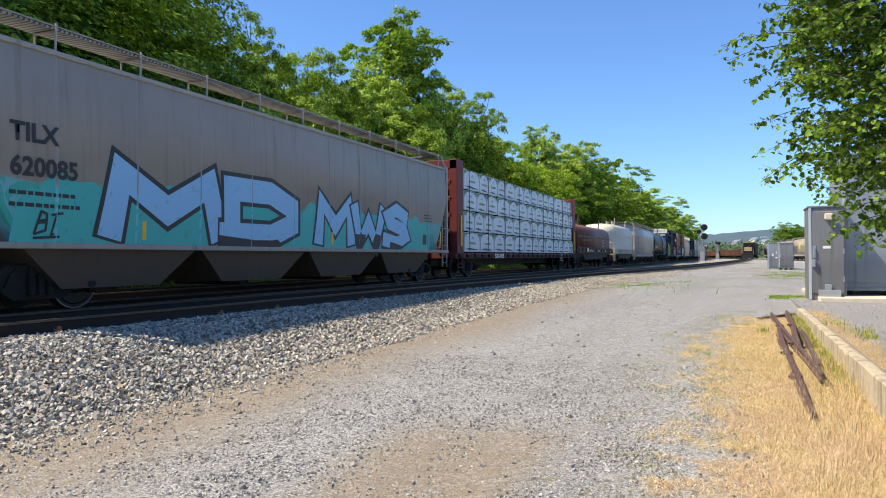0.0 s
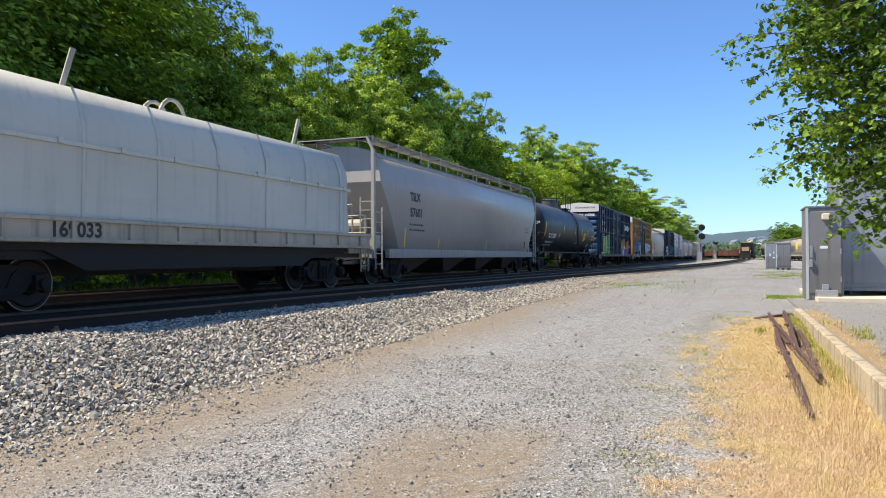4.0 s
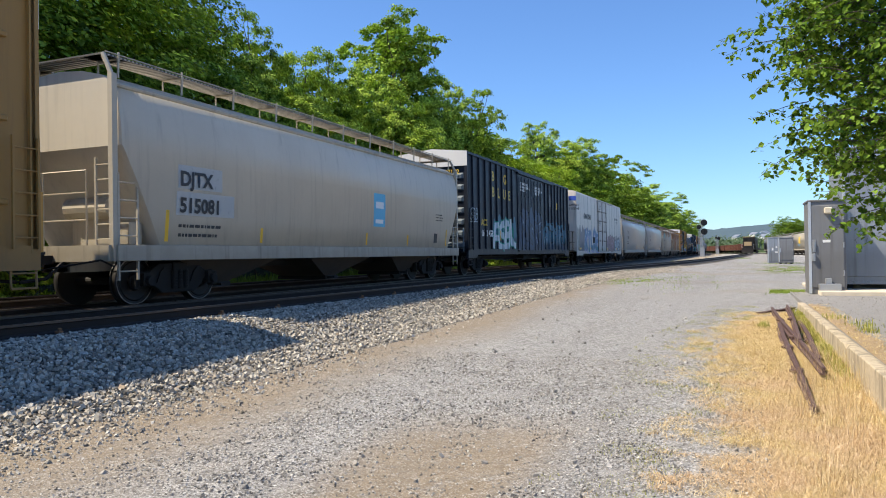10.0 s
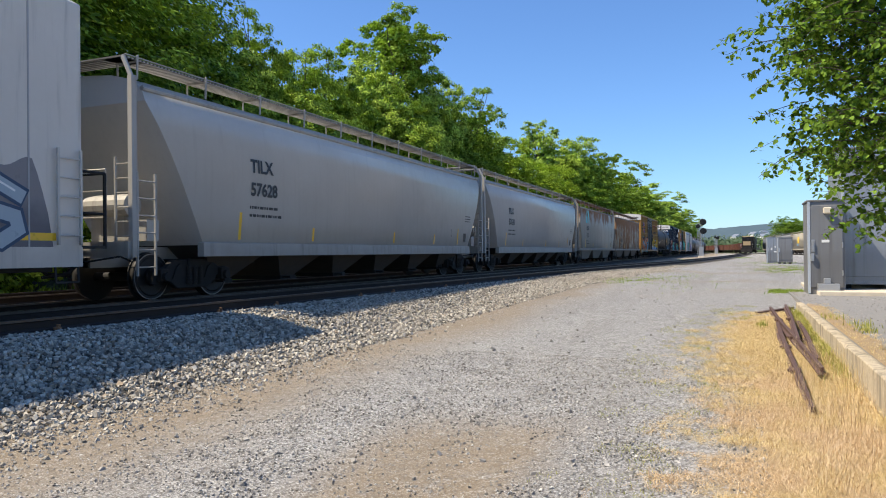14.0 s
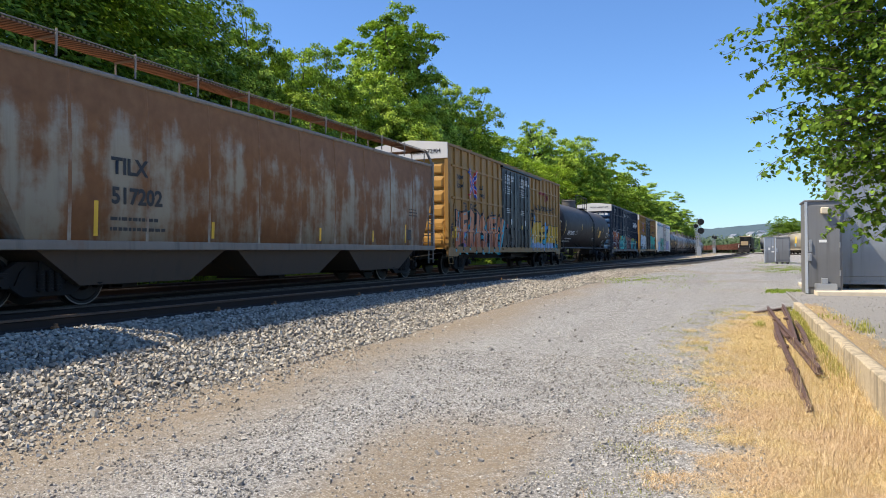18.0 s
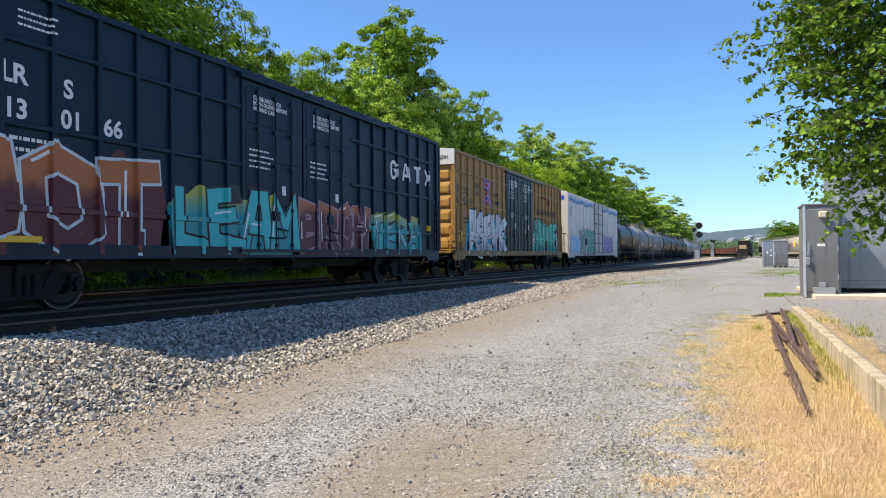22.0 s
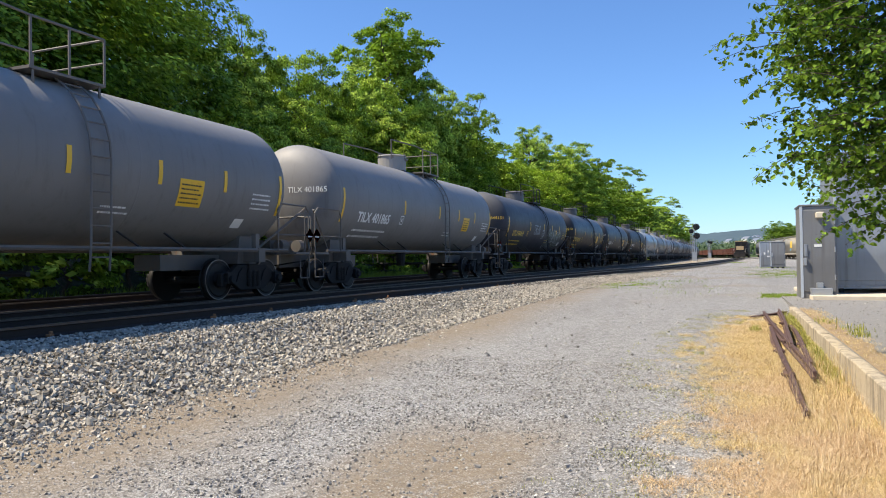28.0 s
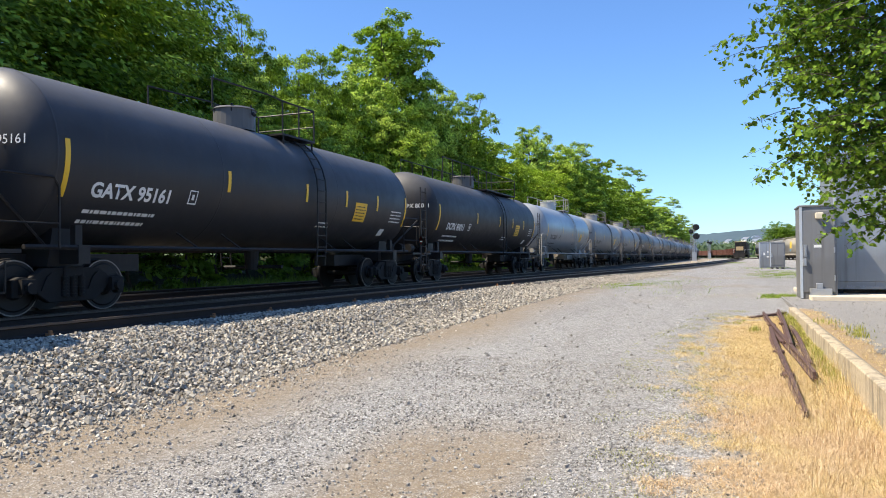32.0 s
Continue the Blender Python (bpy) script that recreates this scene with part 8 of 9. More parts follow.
M.update({
    "bay_tan": paint("hopper_bay_tan", (0.15, 0.11, 0.08), 0.7, 0.5, rust=0.15),
    "bay_pale": paint("hopper_bay_pale", (0.25, 0.225, 0.185), 0.6, 0.5, rust=0.1),
    "bay": plain("hopper_bay_grime", (0.06, 0.048, 0.038), 0.8, 0, 0.35, 3, 0.2),
    "maroon": paint("maroon_paint", (0.20, 0.035, 0.03), 0.55, 0.4, rust=0.1),
    "wrap": plain("lumber_wrap", (0.58, 0.62, 0.66), 0.4, 0, 0.10, 3, 0.5),
    "wrap_green": ink("wrap_green", (0.04, 0.16, 0.05)),
    "wrap_navy": ink("wrap_dark_green", (0.012, 0.075, 0.065)),
    "wrap_grey": ink("wrap_grey", (0.20, 0.26, 0.24)),
    "wrap_lime": ink("wrap_lime", (0.24, 0.38, 0.10)),
    "placard": ink("placard_red", (0.80, 0.09, 0.06)),
})
def grating(name, color, rough):
    """Walkway grating: close cross bars over dark slots."""
    n = Nodes(name)
    bars_y = n.math("SINE", n.math("MULTIPLY", n.axis(1), 68.0))
    slot = n.math("SUBTRACT", 1.0, n.step(bars_y, -0.5, 0.1))
    c = n.mix(n.noise(5, 5), mul(color, 0.7), mul(color, 1.2))
    c = n.mix(n.math("MULTIPLY", slot, 0.8), c, mul(color, 0.12))
    n.bump(bars_y, 0.6, 0.02)
    return n.done(c, rough, 0.2)


M["walk_steel"] = grating("walkway_grating", (0.36, 0.35, 0.33), 0.6)
M["red_walk"] = grating("rusty_grating", (0.30, 0.20, 0.15), 0.8)
# ---- the train: leading and trailing end of each car along the track at the start, in order ----
TRAIN = []


def coupled(car, first, last):
    TRAIN.append((car, (first + last) / 2))


def hop(label, first, last, paint_args, trim, name, number, z=2.3, mark_in=0.0, **kw):
    body = paint(*paint_args[0], **paint_args[1])
    car, surf, cz, h = hopper(label, last - first, body, trim, **kw)
    hopper_marks(car, surf, cz, h, name, number, 1.5 + mark_in + kw.get("post_in", 0), z)
    coupled(car, first, last)
    return car, surf, cz, h


def tank(label, first, last, color, text, mat="white_ink", rough=0.42, trim="black", grime=0.3, rust=0.0, style="dome", ends="rail", placard=False, metal=0.0, size=0.36, mark_at=2.5, **kw):
    # tone for the shell's top: dust, lightened to stand in for sun
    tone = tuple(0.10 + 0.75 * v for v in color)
    shell = paint("tank_paint_" + text.replace(" ", "_").lower(), color, rough, grime, rust=rust, metal=metal, sunlit_dust=(2.9, 4.1, 0.85, tone))
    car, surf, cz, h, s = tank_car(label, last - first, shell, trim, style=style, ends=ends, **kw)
    tank_marks(car, surf, cz, h, s, text, mat, size, z=2.0, y0=mark_at, placard=placard, seed=len(TRAIN))
    coupled(car, first, last)
    return car, surf, cz, h, s


M["coil_frame"] = paint("coil_frame_paint", (0.085, 0.036, 0.030), 0.65, 0.5, rust=0.1)
M["faded_ink"] = ink("faded_stencil", (0.16, 0.085, 0.068))
M["trim_grey"] = paint("trim_grey_paint", (0.54, 0.51, 0.46), 0.55, 0.4, rust=0.1)
M["trim_cream"] = paint("trim_cream_paint", (0.64, 0.57, 0.45), 0.55, 0.45, rust=0.15)
M["trim_rust"] = paint("trim_rust_paint", (0.42, 0.37, 0.31), 0.6, 0.45, rust=0.35)
M["tank_trim_grey"] = paint("tank_trim_grey_paint", (0.22, 0.20, 0.18), 0.6, 0.4, rust=0.3)
M["spray_candy"] = two_tone("spray_candy", (0.30, 0.14, 0.40), (0.50, 0.22, 0.06), 1.5)
M["spray_moss"] = two_tone("spray_moss", (0.045, 0.06, 0.05), (0.10, 0.12, 0.085), 2.0)
M["spray_turq"] = ink("spray_turquoise", (0.05, 0.42, 0.38))
M["spray_denim"] = two_tone("spray_denim", (0.04, 0.16, 0.20), (0.10, 0.19, 0.33), 1.4)
M["spray_ember"] = two_tone("spray_ember", (0.09, 0.018, 0.02), (0.42, 0.13, 0.035), 2.05, 0.2)
M["spray_lagoon"] = two_tone("spray_lagoon", (0.03, 0.30, 0.32), (0.42, 0.42, 0.05), 2.0, 0.25)
M["spray_smoke"] = two_tone("spray_smoke", (0.12, 0.11, 0.12), (0.22, 0.20, 0.20), 1.6)
M["patch_pale"] = ink("number_patch_paint", (0.42, 0.42, 0.40))
M["spray_haze"] = ink("spray_haze", (0.34, 0.40, 0.44))
M["spray_rose"] = ink("spray_rose", (0.34, 0.20, 0.22))

# 1 grey hopper with big sprayed letters
car, surf, cz, h = hop("grey covered hopper with light blue sprayed block letters", 6.3, 24.95, (("hopper_grey_a", (0.44, 0.41, 0.37)), dict(tag=(2.05, [(0.06, 0.46, 0.42), (0.16, 0.50, 0.58), (0.06, 0.46, 0.42)], 0.12, 1))), "trim_grey", "TILX", "620085", 2.66, mark_in=-0.42,
                       round_side=False, seams=11, bays=4, eave=4.15, roof_top=4.45, sill=(1.02, 1.12), bay_mat="bay_tan", bay_foot=1.2)
mural(car, "MD", 1.42, 2.75 - h, 1.14, "spray_sky", "black_ink", surf, (), cz, 2.0, 0.32, 0.13, amount=0.03, wide=5.9, shine=None)
mural(car, "MWS", 1.35, 9.45 - h, 1.14, "spray_sky", "black_ink", surf, (), cz, 1.45, 0.20, 0.12, amount=0.05, wide=5.6, shine=None)
scrawl(car, "BT", 0.36, 1.5 - h, 1.25, "black_ink", surf, (), cz)
cloud(car, 15.6, 1.12, 1.1 - h, 1.10, "spray_turq", surf, (), cz, 2)
# 2 lumber
coupled(lumber_flat(), 25.75, 47.95)
# 3, 4 coil cars
# the hood's upper part is coloured pinker and paler as if sunlit
car, surf, h = coil_car("rust-brown coil car with a long arched hood", 13.9, paint("coil_brown", (0.19, 0.075, 0.058), 0.55, 0.5, rust=0.1, sunlit_dust=(2.5, 3.2, 0.8, (0.32, 0.16, 0.13))), "coil_frame", 3.25, 2.3, 0.5, 0.3)
letter(car, "380970", 0.34, 3.15 - h, 1.22, "white_ink", lambda y, z: 1.585, fat=0.006, squeeze=0.9)
print_block(car, 1.0, 0.24, 5.3 - h, 1.22, "white_ink", lambda y, z: 1.535, 2, 3)
for k in (4.45, 8.0, 11.0, 13.2):
    decal(car, 0.6, 0.13, k - h, 1.24, "yellow", lambda y, z: 1.535)
letter(car, "CANADIAN PACIFIC RAILWAY", 0.26, 2.2 - h, 1.98, "faded_ink", surf, squeeze=1.0)
scrawl(car, "TESM", 0.42, 3.0, 1.75, "spray_haze", surf)
coupled(car, 48.3, 62.2)
car, surf, h = coil_car("cream coil car with a boxy rounded hood", 13.3, paint("coil_cream", (0.82, 0.79, 0.67), 0.5, 0.2), "trim_cream", 3.85, 2.75, 0.25, 1.1, "trim_cream")
letter(car, "169033", 0.34, 2.6 - h, 1.22, "black_ink", surf, fat=0.004)
print_block(car, 0.9, 0.1, 0, 0, "black_ink", lambda y, z: 0, 1, 2).matrix_basis = pose(-0.6, -h + 1.07, 2.7, 0, 0, -90)
coupled(car, 64.6, 77.6)
# 5 silver-grey round hopper
hop("pale grey round-sided covered hopper, clean and glossy", 78.2, 97.1, (("hopper_silver_a", (0.60, 0.59, 0.57)), dict(rough=0.32, grime=0.12)), "trim_grey", "TILX", "57601", 2.75, bays=4, knee=3.2, cut=1.4, inset=0.3, post_in=0.9)
# 6 tank
tank("black tank car with white stencils and yellow reflectors", 97.75, 115.9, (0.020, 0.020, 0.024), "TILX 728429", R=1.53)
# 7 blue, 8 mustard
CHR = [(0.02, 0.04, 0.09), (0.10, 0.11, 0.12), (0.02, 0.03, 0.06), (0.16, 0.10, 0.18), (0.03, 0.06, 0.10)]
coupled(blue_box("dark blue box car with sunlit-toned ends and lime graffiti", "a", None, [("BK", 1.85, 3.5), ("TY", 2.72, 3.45), ("15", 1.85, 2.98), ("83", 2.72, 2.96), ("66", 3.62, 2.98)], "BKTY 158366",
                 [("CHILE", 1.6, 2.2, 1.05, "spray_lime", "spray_green", None, 3.5, None), ("BNRMR", 1.35, 12.2, 1.05, "spray_candy", "black_ink", "white_ink", 4.9, "spray_purple")]), 116.5, 135.35)
coupled(yellow_box("mustard box car with dark doors and blue-grey graffiti", "b", None, None, [("TB", 0.95, 2.58), ("OX", 1.72, 2.58), ("64", 0.95, 2.12), ("22", 1.72, 2.12), ("83", 2.5, 2.12)], 1.75 + 0.45,
                   [("SRBET", 1.6, 1.9, 0.98, "spray_ocean", "black_ink", "spray_pale", 5.2, "spray_haze"), ("DIRTEN", 1.35, 12.2, 0.98, "spray_silver", "spray_slate", None, 4.2, "spray_haze")], "TBOX 642283"), 137.04, 155.86)
# 9 cream hopper
car, surf, cz, h = hop("cream-grey covered hopper with black stencils and rust spots", 157.4, 174.0, (("hopper_cream", (0.86, 0.78, 0.64)), dict(grime=0.2, rust=0.04)), "trim_cream", "DJTX", "515081", 2.3, bays=3, knee=2.9, cut=0.95, inset=0.1)
decal(car, 1.28, 0.46, 1.46 - h, 2.24, "patch_pale", surf, (), cz, 0.004, "number_patch")
decal(car, 1.72, 0.46, 1.42 - h, 1.72, "patch_pale", surf, (), cz, 0.004, "number_patch")
decal(car, 0.75, 1.0, 9.55 - h, 1.75, "cyan_ink", surf, (), cz)
decal(car, 0.5, 0.2, 9.67 - h, 2.3, "white_ink", surf, (), cz, 0.009)
decal(car, 0.5, 0.12, 9.67 - h, 1.85, "white_ink", surf, (), cz, 0.009)
# 10 big blue, 11 white refrigerator car
coupled(big_blue(), 175.0, 193.72)
side = paint("reefer_white_a", (0.90, 0.82, 0.72), 0.42, 0.34)
car, surf, h = reefer("white refrigerator car with low graffiti and yellow cooling unit", 19.85, side, None, (7.65, 11.5), True)
letter(car, "ARMN 110848", 0.52, 2.35 - h, 3.32, "black_ink", surf, fat=0.01, squeeze=0.83)
cloud(car, 3.1, 1.75, 0.6 - h, 1.0, "spray_smoke", surf, (), (), 4)
cloud(car, 7.0, 1.35, 12.3 - h, 1.0, "spray_smoke", surf, (), (), 7)
mural(car, "KTLOE", 1.55, 2.6 - h, 1.0, "spray_denim", "spray_haze", surf, (), (), 1.0, 0.03, 0.06, "spray_lilac", None, 0.14, 5.4)
mural(car, "MUTHK", 1.25, 11.9 - h, 1.0, "spray_rose", "black_ink", surf, (), (), 1.0, 0.0, 0.08, None, None, 0.14, 3.8)
mural(car, "BAS", 1.0, 16.2 - h, 1.0, "spray_haze", "spray_slate", surf, (), (), 1.0, 0.0, 0.07, None, None, 0.14, 2.6)
letter(car, "BUILDING\nAMERICA", 0.22, 16.9 - h, 3.72, "black_ink", surf, line=1.1)
decal(car, 0.45, 0.5, 16.3 - h, 3.45, "black_ink", surf)
decal(car, 0.33, 0.2, 16.36 - h, 3.5, "white_ink", surf, lift=0.009)
bm = drape(glyphs("ARMN\n110848", 0.24), 0, 0, lambda y, z: 0)
part("end_lettering", bm, "black_ink", car).matrix_basis = pose(1.02, -h - 0.01, 4.05, 0, 0, -90)
part("end_plate", drape(rect(0.5, 0.3), 0, 0, lambda y, z: 0), "blue_ink", car).matrix_basis = pose(1.02, -h - 0.01, 4.45, 0, 0, -90)
coupled(car, 196.17, 216.2)
# 12, 13 silver hoppers
hop("silver round-sided covered hopper with glossy flanks", 217.3, 236.5, (("hopper_silver_b", (0.72, 0.70, 0.66)), dict(rough=0.30, grime=0.10)), "trim_grey", "TILX", "57628", 2.72, bays=6, knee=3.75, cut=1.5, inset=0.3, post_in=1.75)
hop("silver round-sided covered hopper with glossy flanks", 236.9, 256.2, (("hopper_silver_c", (0.70, 0.68, 0.65)), dict(rough=0.30, grime=0.10)), "trim_grey", "TILX", "57631", 2.72, bays=6, knee=3.75, cut=1.5, inset=0.3, post_in=1.75)
# 14, 15 rusty hoppers
car, surf, cz, h = hop("pale grey covered hopper blotched with rust under its eaves", 256.9, 272.6, (("hopper_rust_a", (0.56, 0.53, 0.46)), dict(rust=0.22, rust_top=4.2, grime=0.3)), "trim_rust", "ASHX", "1130", 2.45, mark_in=0.95, bays=3, walk_mat="red_walk", seams=9, round_side=False, cut=0.9, inset=0.3, sill=(0.96, 1.12), bay_mat="bay_pale", bay_foot=1.22)
bm = bmesh.new()
for pts in (((0, 0), (0.75, 1.25), (1.0, 1.25), (0.32, 0)), ((0.95, 1.2), (1.1, 0.0), (1.35, 0.0), (1.2, 1.2)), ((0.55, 0), (0.95, 0.65), (0.95, 0.3), (0.8, 0))):
    bm.faces.new([bm.verts.new((a, b, 0)) for a, b in pts])
part("emblem", drape(bm, 2.3 - h, 2.95, surf, (), cz), "spray_teal", car)
hop("rust-streaked covered hopper, orange and grey", 273.2, 290.6, (("hopper_rust_b", (0.58, 0.53, 0.42)), dict(rust=0.84, rust_top=4.4, grime=0.3)), "trim_rust", "TILX", "517202", 2.3, mark_in=1.3, bays=3, walk_mat="red_walk", seams=10, round_side=False, cut=0.9, inset=0.3, sill=(0.96, 1.12), bay_mat="bay_tan", bay_foot=1.22)
# 16 mustard, 17 tank, 18 blue, 19 mustard, 20 white
coupled(yellow_box("mustard box car with dark doors and dense dark graffiti", "c", None, None,
                   [("TB", 1.75, 2.6), ("OX", 2.6, 2.6), ("67", 1.75, 2.14), ("29", 2.6, 2.14), ("04", 3.4, 2.14)], 2.35, [("DADE ALAN", 1.42, 12.35, 1.0, "spray_gold", "black_ink", None, 5.7, "spray_aqua")], "TBOX 672904"), 292.0, 310.6)
c16 = TRAIN[-1][0]
surf16, cy16, cz16 = side_fn(18.85, [p - 18.85 / 2 for p in TB_POSTS], (4.25, 3.0, 1.75), (6.94 - 9.425, 11.89 - 9.425))
shards(c16, -9.3, -2.55, 0.95, 2.3, ("spray_maroon", "black_ink", "spray_flame", "black_ink", "spray_aqua", "spray_flame", "spray_purple", "black_ink"), 8, 9, surf16, cy16, cz16)
mural(c16, "HERASMEN", 1.5, -8.7, 0.98, "spray_flame", "black_ink", surf16, cy16, cz16, 1.0, 0.0, 0.11, "spray_aqua", None, 0.2, 6.1, "spray_aqua")
scrawl(c16, "BUH", 0.5, 2.65, 2.65, "black_ink", surf16, cy16, cz16, 0.035)
for k, (y, z) in enumerate(((3.2, 2.62), (3.55, 2.72), (3.6, 2.5), (5.95, 2.45), (5.85, 2.2), (6.15, 2.2), (8.0, 2.2))):
    bm = bmesh.new()
    bmesh.ops.create_circle(bm, cap_ends=True, segments=14, radius=0.15 if k % 2 else 0.12)
    part("sprayed_dot", drape(bm, y, z, surf16, cy16, cz16, 0.010), "spray_blue", c16)
tank("black tank car with white stencils and yellow reflectors", 310.95, 330.9, (0.040, 0.031, 0.028), "SHPX 204795", R=1.54, rough=0.6)
coupled(blue_box("dark blue box car with maroon and teal graffiti", "d", None,
                 [("LR", 1.6, 3.55), ("S", 2.7, 3.5), ("13", 1.65, 3.02), ("01", 2.65, 3.0), ("66", 3.5, 3.0)], "LRS 130166",
                 [("BOT", 1.75, 0.5, 0.98, "spray_ember", "spray_pale", None, 4.3, "spray_maroon"), ("LEAM", 1.35, 5.1, 0.98, "spray_teal", "black_ink", None, 4.2, "spray_lagoon"), ("BROH", 1.3, 9.4, 0.98, "spray_ember", "spray_rose", None, 3.8, "spray_maroon"), ("TERA", 1.2, 13.3, 0.98, "spray_lagoon", "black_ink", None, 3.6, "spray_teal")]), 331.3, 349.85)
coupled(yellow_box("mustard box car with dark doors and silver-teal graffiti", "e", None, None,
                   [("TB", 0.12, 3.42), ("OX", 0.95, 3.38), ("64", 0.12, 2.98), ("42", 0.95, 2.96), ("41", 1.85, 2.98)], 3.65, [("ASEWK", 1.7, 1.6, 0.98, "spray_silver", "black_ink", "white_ink", 5.0, "spray_aqua"), ("SANUTE", 1.75, 12.0, 0.98, "spray_mint", "spray_maroon", "black_ink", 5.6, "spray_silver")], "TBOX 644241"), 351.7, 370.3)
side = paint("reefer_white_b", (0.90, 0.83, 0.74), 0.42, 0.26)
car, surf, h = reefer("white refrigerator car with green graffiti and blue zigzag", 22.0, side, None, (9.5, 13.3), False)
mural(car, "MYSBE", 1.85, 4.1 - h, 0.95, "spray_green", "spray_pink", surf, (), (), 1.0, 0.14, 0.08, "black_ink", None, 0.05, 5.7, None)
cloud(car, 5.6, 1.45, 13.7 - h, 1.0, "spray_smoke", surf, (), (), 9)
mural(car, "BAGUP", 1.4, 13.9 - h, 0.98, "spray_lilac", "spray_slate", surf, (), (), 1.0, 0.06, 0.07, None, None, 0.1, 5.0)
scrawl(car, "SRE", 0.45, 14.2 - h, 3.2, "spray_teal", surf)
scrawl(car, "BA", 0.5, 0.6 - h, 3.6, "spray_slate", surf)
letter(car, "TILX\n793051", 0.42, 3.55 - h, 2.28, "black_ink", surf, fat=0.006, squeeze=0.85, line=0.95)
mural(car, "OCG", 1.2, 0.9 - h, 1.0, "spray_sky", "spray_blue", surf, (), (), 1.0, 0.05, 0.05, wide=2.6)
r = random.Random(4)
for a, b in ((0.2, 9.3), (13.5, 21.8)):
    for low, high, ink_name, lift in ((-0.13, 0.05, "spray_slate", 0.006), (-0.03, 0.11, "spray_blue", 0.009)):
        r = random.Random(4)
        bm = bmesh.new()
        y, up, prev = a, True, None
        while y < b:
            mid = 4.66 + 0.05 * math.sin(y * 1.7) + (0.06 if up else -0.14) * r.uniform(0.3, 1.2)
            row = (bm.verts.new((HALF + lift, y - h, mid + low)), bm.verts.new((HALF + lift, y - h, mid + high)))
            if prev:
                bm.faces.new((prev[0], row[0], row[1], prev[1]))
            prev, up = row, not up
            y += r.uniform(0.08, 0.22)
        part("sprayed_zigzag", fix(bm), ink_name, car)
part("end_plate", drape(rect(1.4, 0.28), 0, 0, lambda y, z: 0), "blue_ink", car).matrix_basis = pose(-0.1, -h - 0.01, 4.55, 0, 0, -90)
coupled(car, 372.3, 394.55)
# 21 onwards: a long cut of tank cars
tank("black tank car with gold stencils and grimy ends", 395.6, 412.0, (0.020, 0.019, 0.020), "UTLX 676171", "gold_ink")
tank("dusty grey tank car with rusty end rails and hazard placards", 412.4, 428.5, (0.27, 0.26, 0.25), "TILX 401996", "white_ink", 0.5, "tank_trim_grey", placard=True, size=0.40)
tank("dusty grey tank car with rusty end rails and hazard placards", 428.6, 444.8, (0.29, 0.28, 0.27), "TILX 401865", "white_ink", 0.5, "tank_trim_grey", placard=True, size=0.40)
car, surf, cz, h, s = tank("dark grey tank car with gold stencils and green graffiti", 444.9, 461.2, (0.062, 0.064, 0.075), "UTLX 644131", "gold_ink", 0.5, placard=True)
mural(car, "SOBSO", 0.95, 1.75, 1.50, "spray_moss", "spray_haze", surf, (), cz, 1.0, 0.04, 0.04, wide=3.4)
scrawl(car, "TASIR", 0.42, -1.6, 2.25, "spray_haze", surf, (), cz)
scrawl(car, "TB", 0.40, 0.25, 2.05, "spray_haze", surf, (), cz)
tank("black tank car with gold stencils", 461.3, 476.2, (0.024, 0.022, 0.024), "UTLX 902210", "gold_ink", placard=True, size=0.37, mark_at=1.55)
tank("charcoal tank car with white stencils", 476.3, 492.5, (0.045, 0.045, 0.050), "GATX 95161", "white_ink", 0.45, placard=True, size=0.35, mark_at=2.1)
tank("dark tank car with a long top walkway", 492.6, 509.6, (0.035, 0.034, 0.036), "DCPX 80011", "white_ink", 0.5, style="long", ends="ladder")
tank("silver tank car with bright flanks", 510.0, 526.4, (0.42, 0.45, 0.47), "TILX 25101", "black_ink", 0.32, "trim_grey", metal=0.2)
tank("pale grey tank car with rusty trim", 526.5, 543.6, (0.34, 0.34, 0.33), "UTLX 28604", "black_ink", 0.45, "tank_trim_grey", grime=0.4)
at = 543.8
for k in range(13):
    tone = (0.34, 0.12, 0.30, 0.20, 0.14, 0.28, 0.22, 0.10, 0.25, 0.30, 0.16, 0.24, 0.20)[k]
    tank("weathered grey tank car in a long string", at, at + 16.3, (tone, tone, tone), "UTLX %d" % (28610 + k), "white_ink" if tone < 0.2 else "black_ink", 0.45, "tank_trim_grey", 0.35)
    at += 16.5
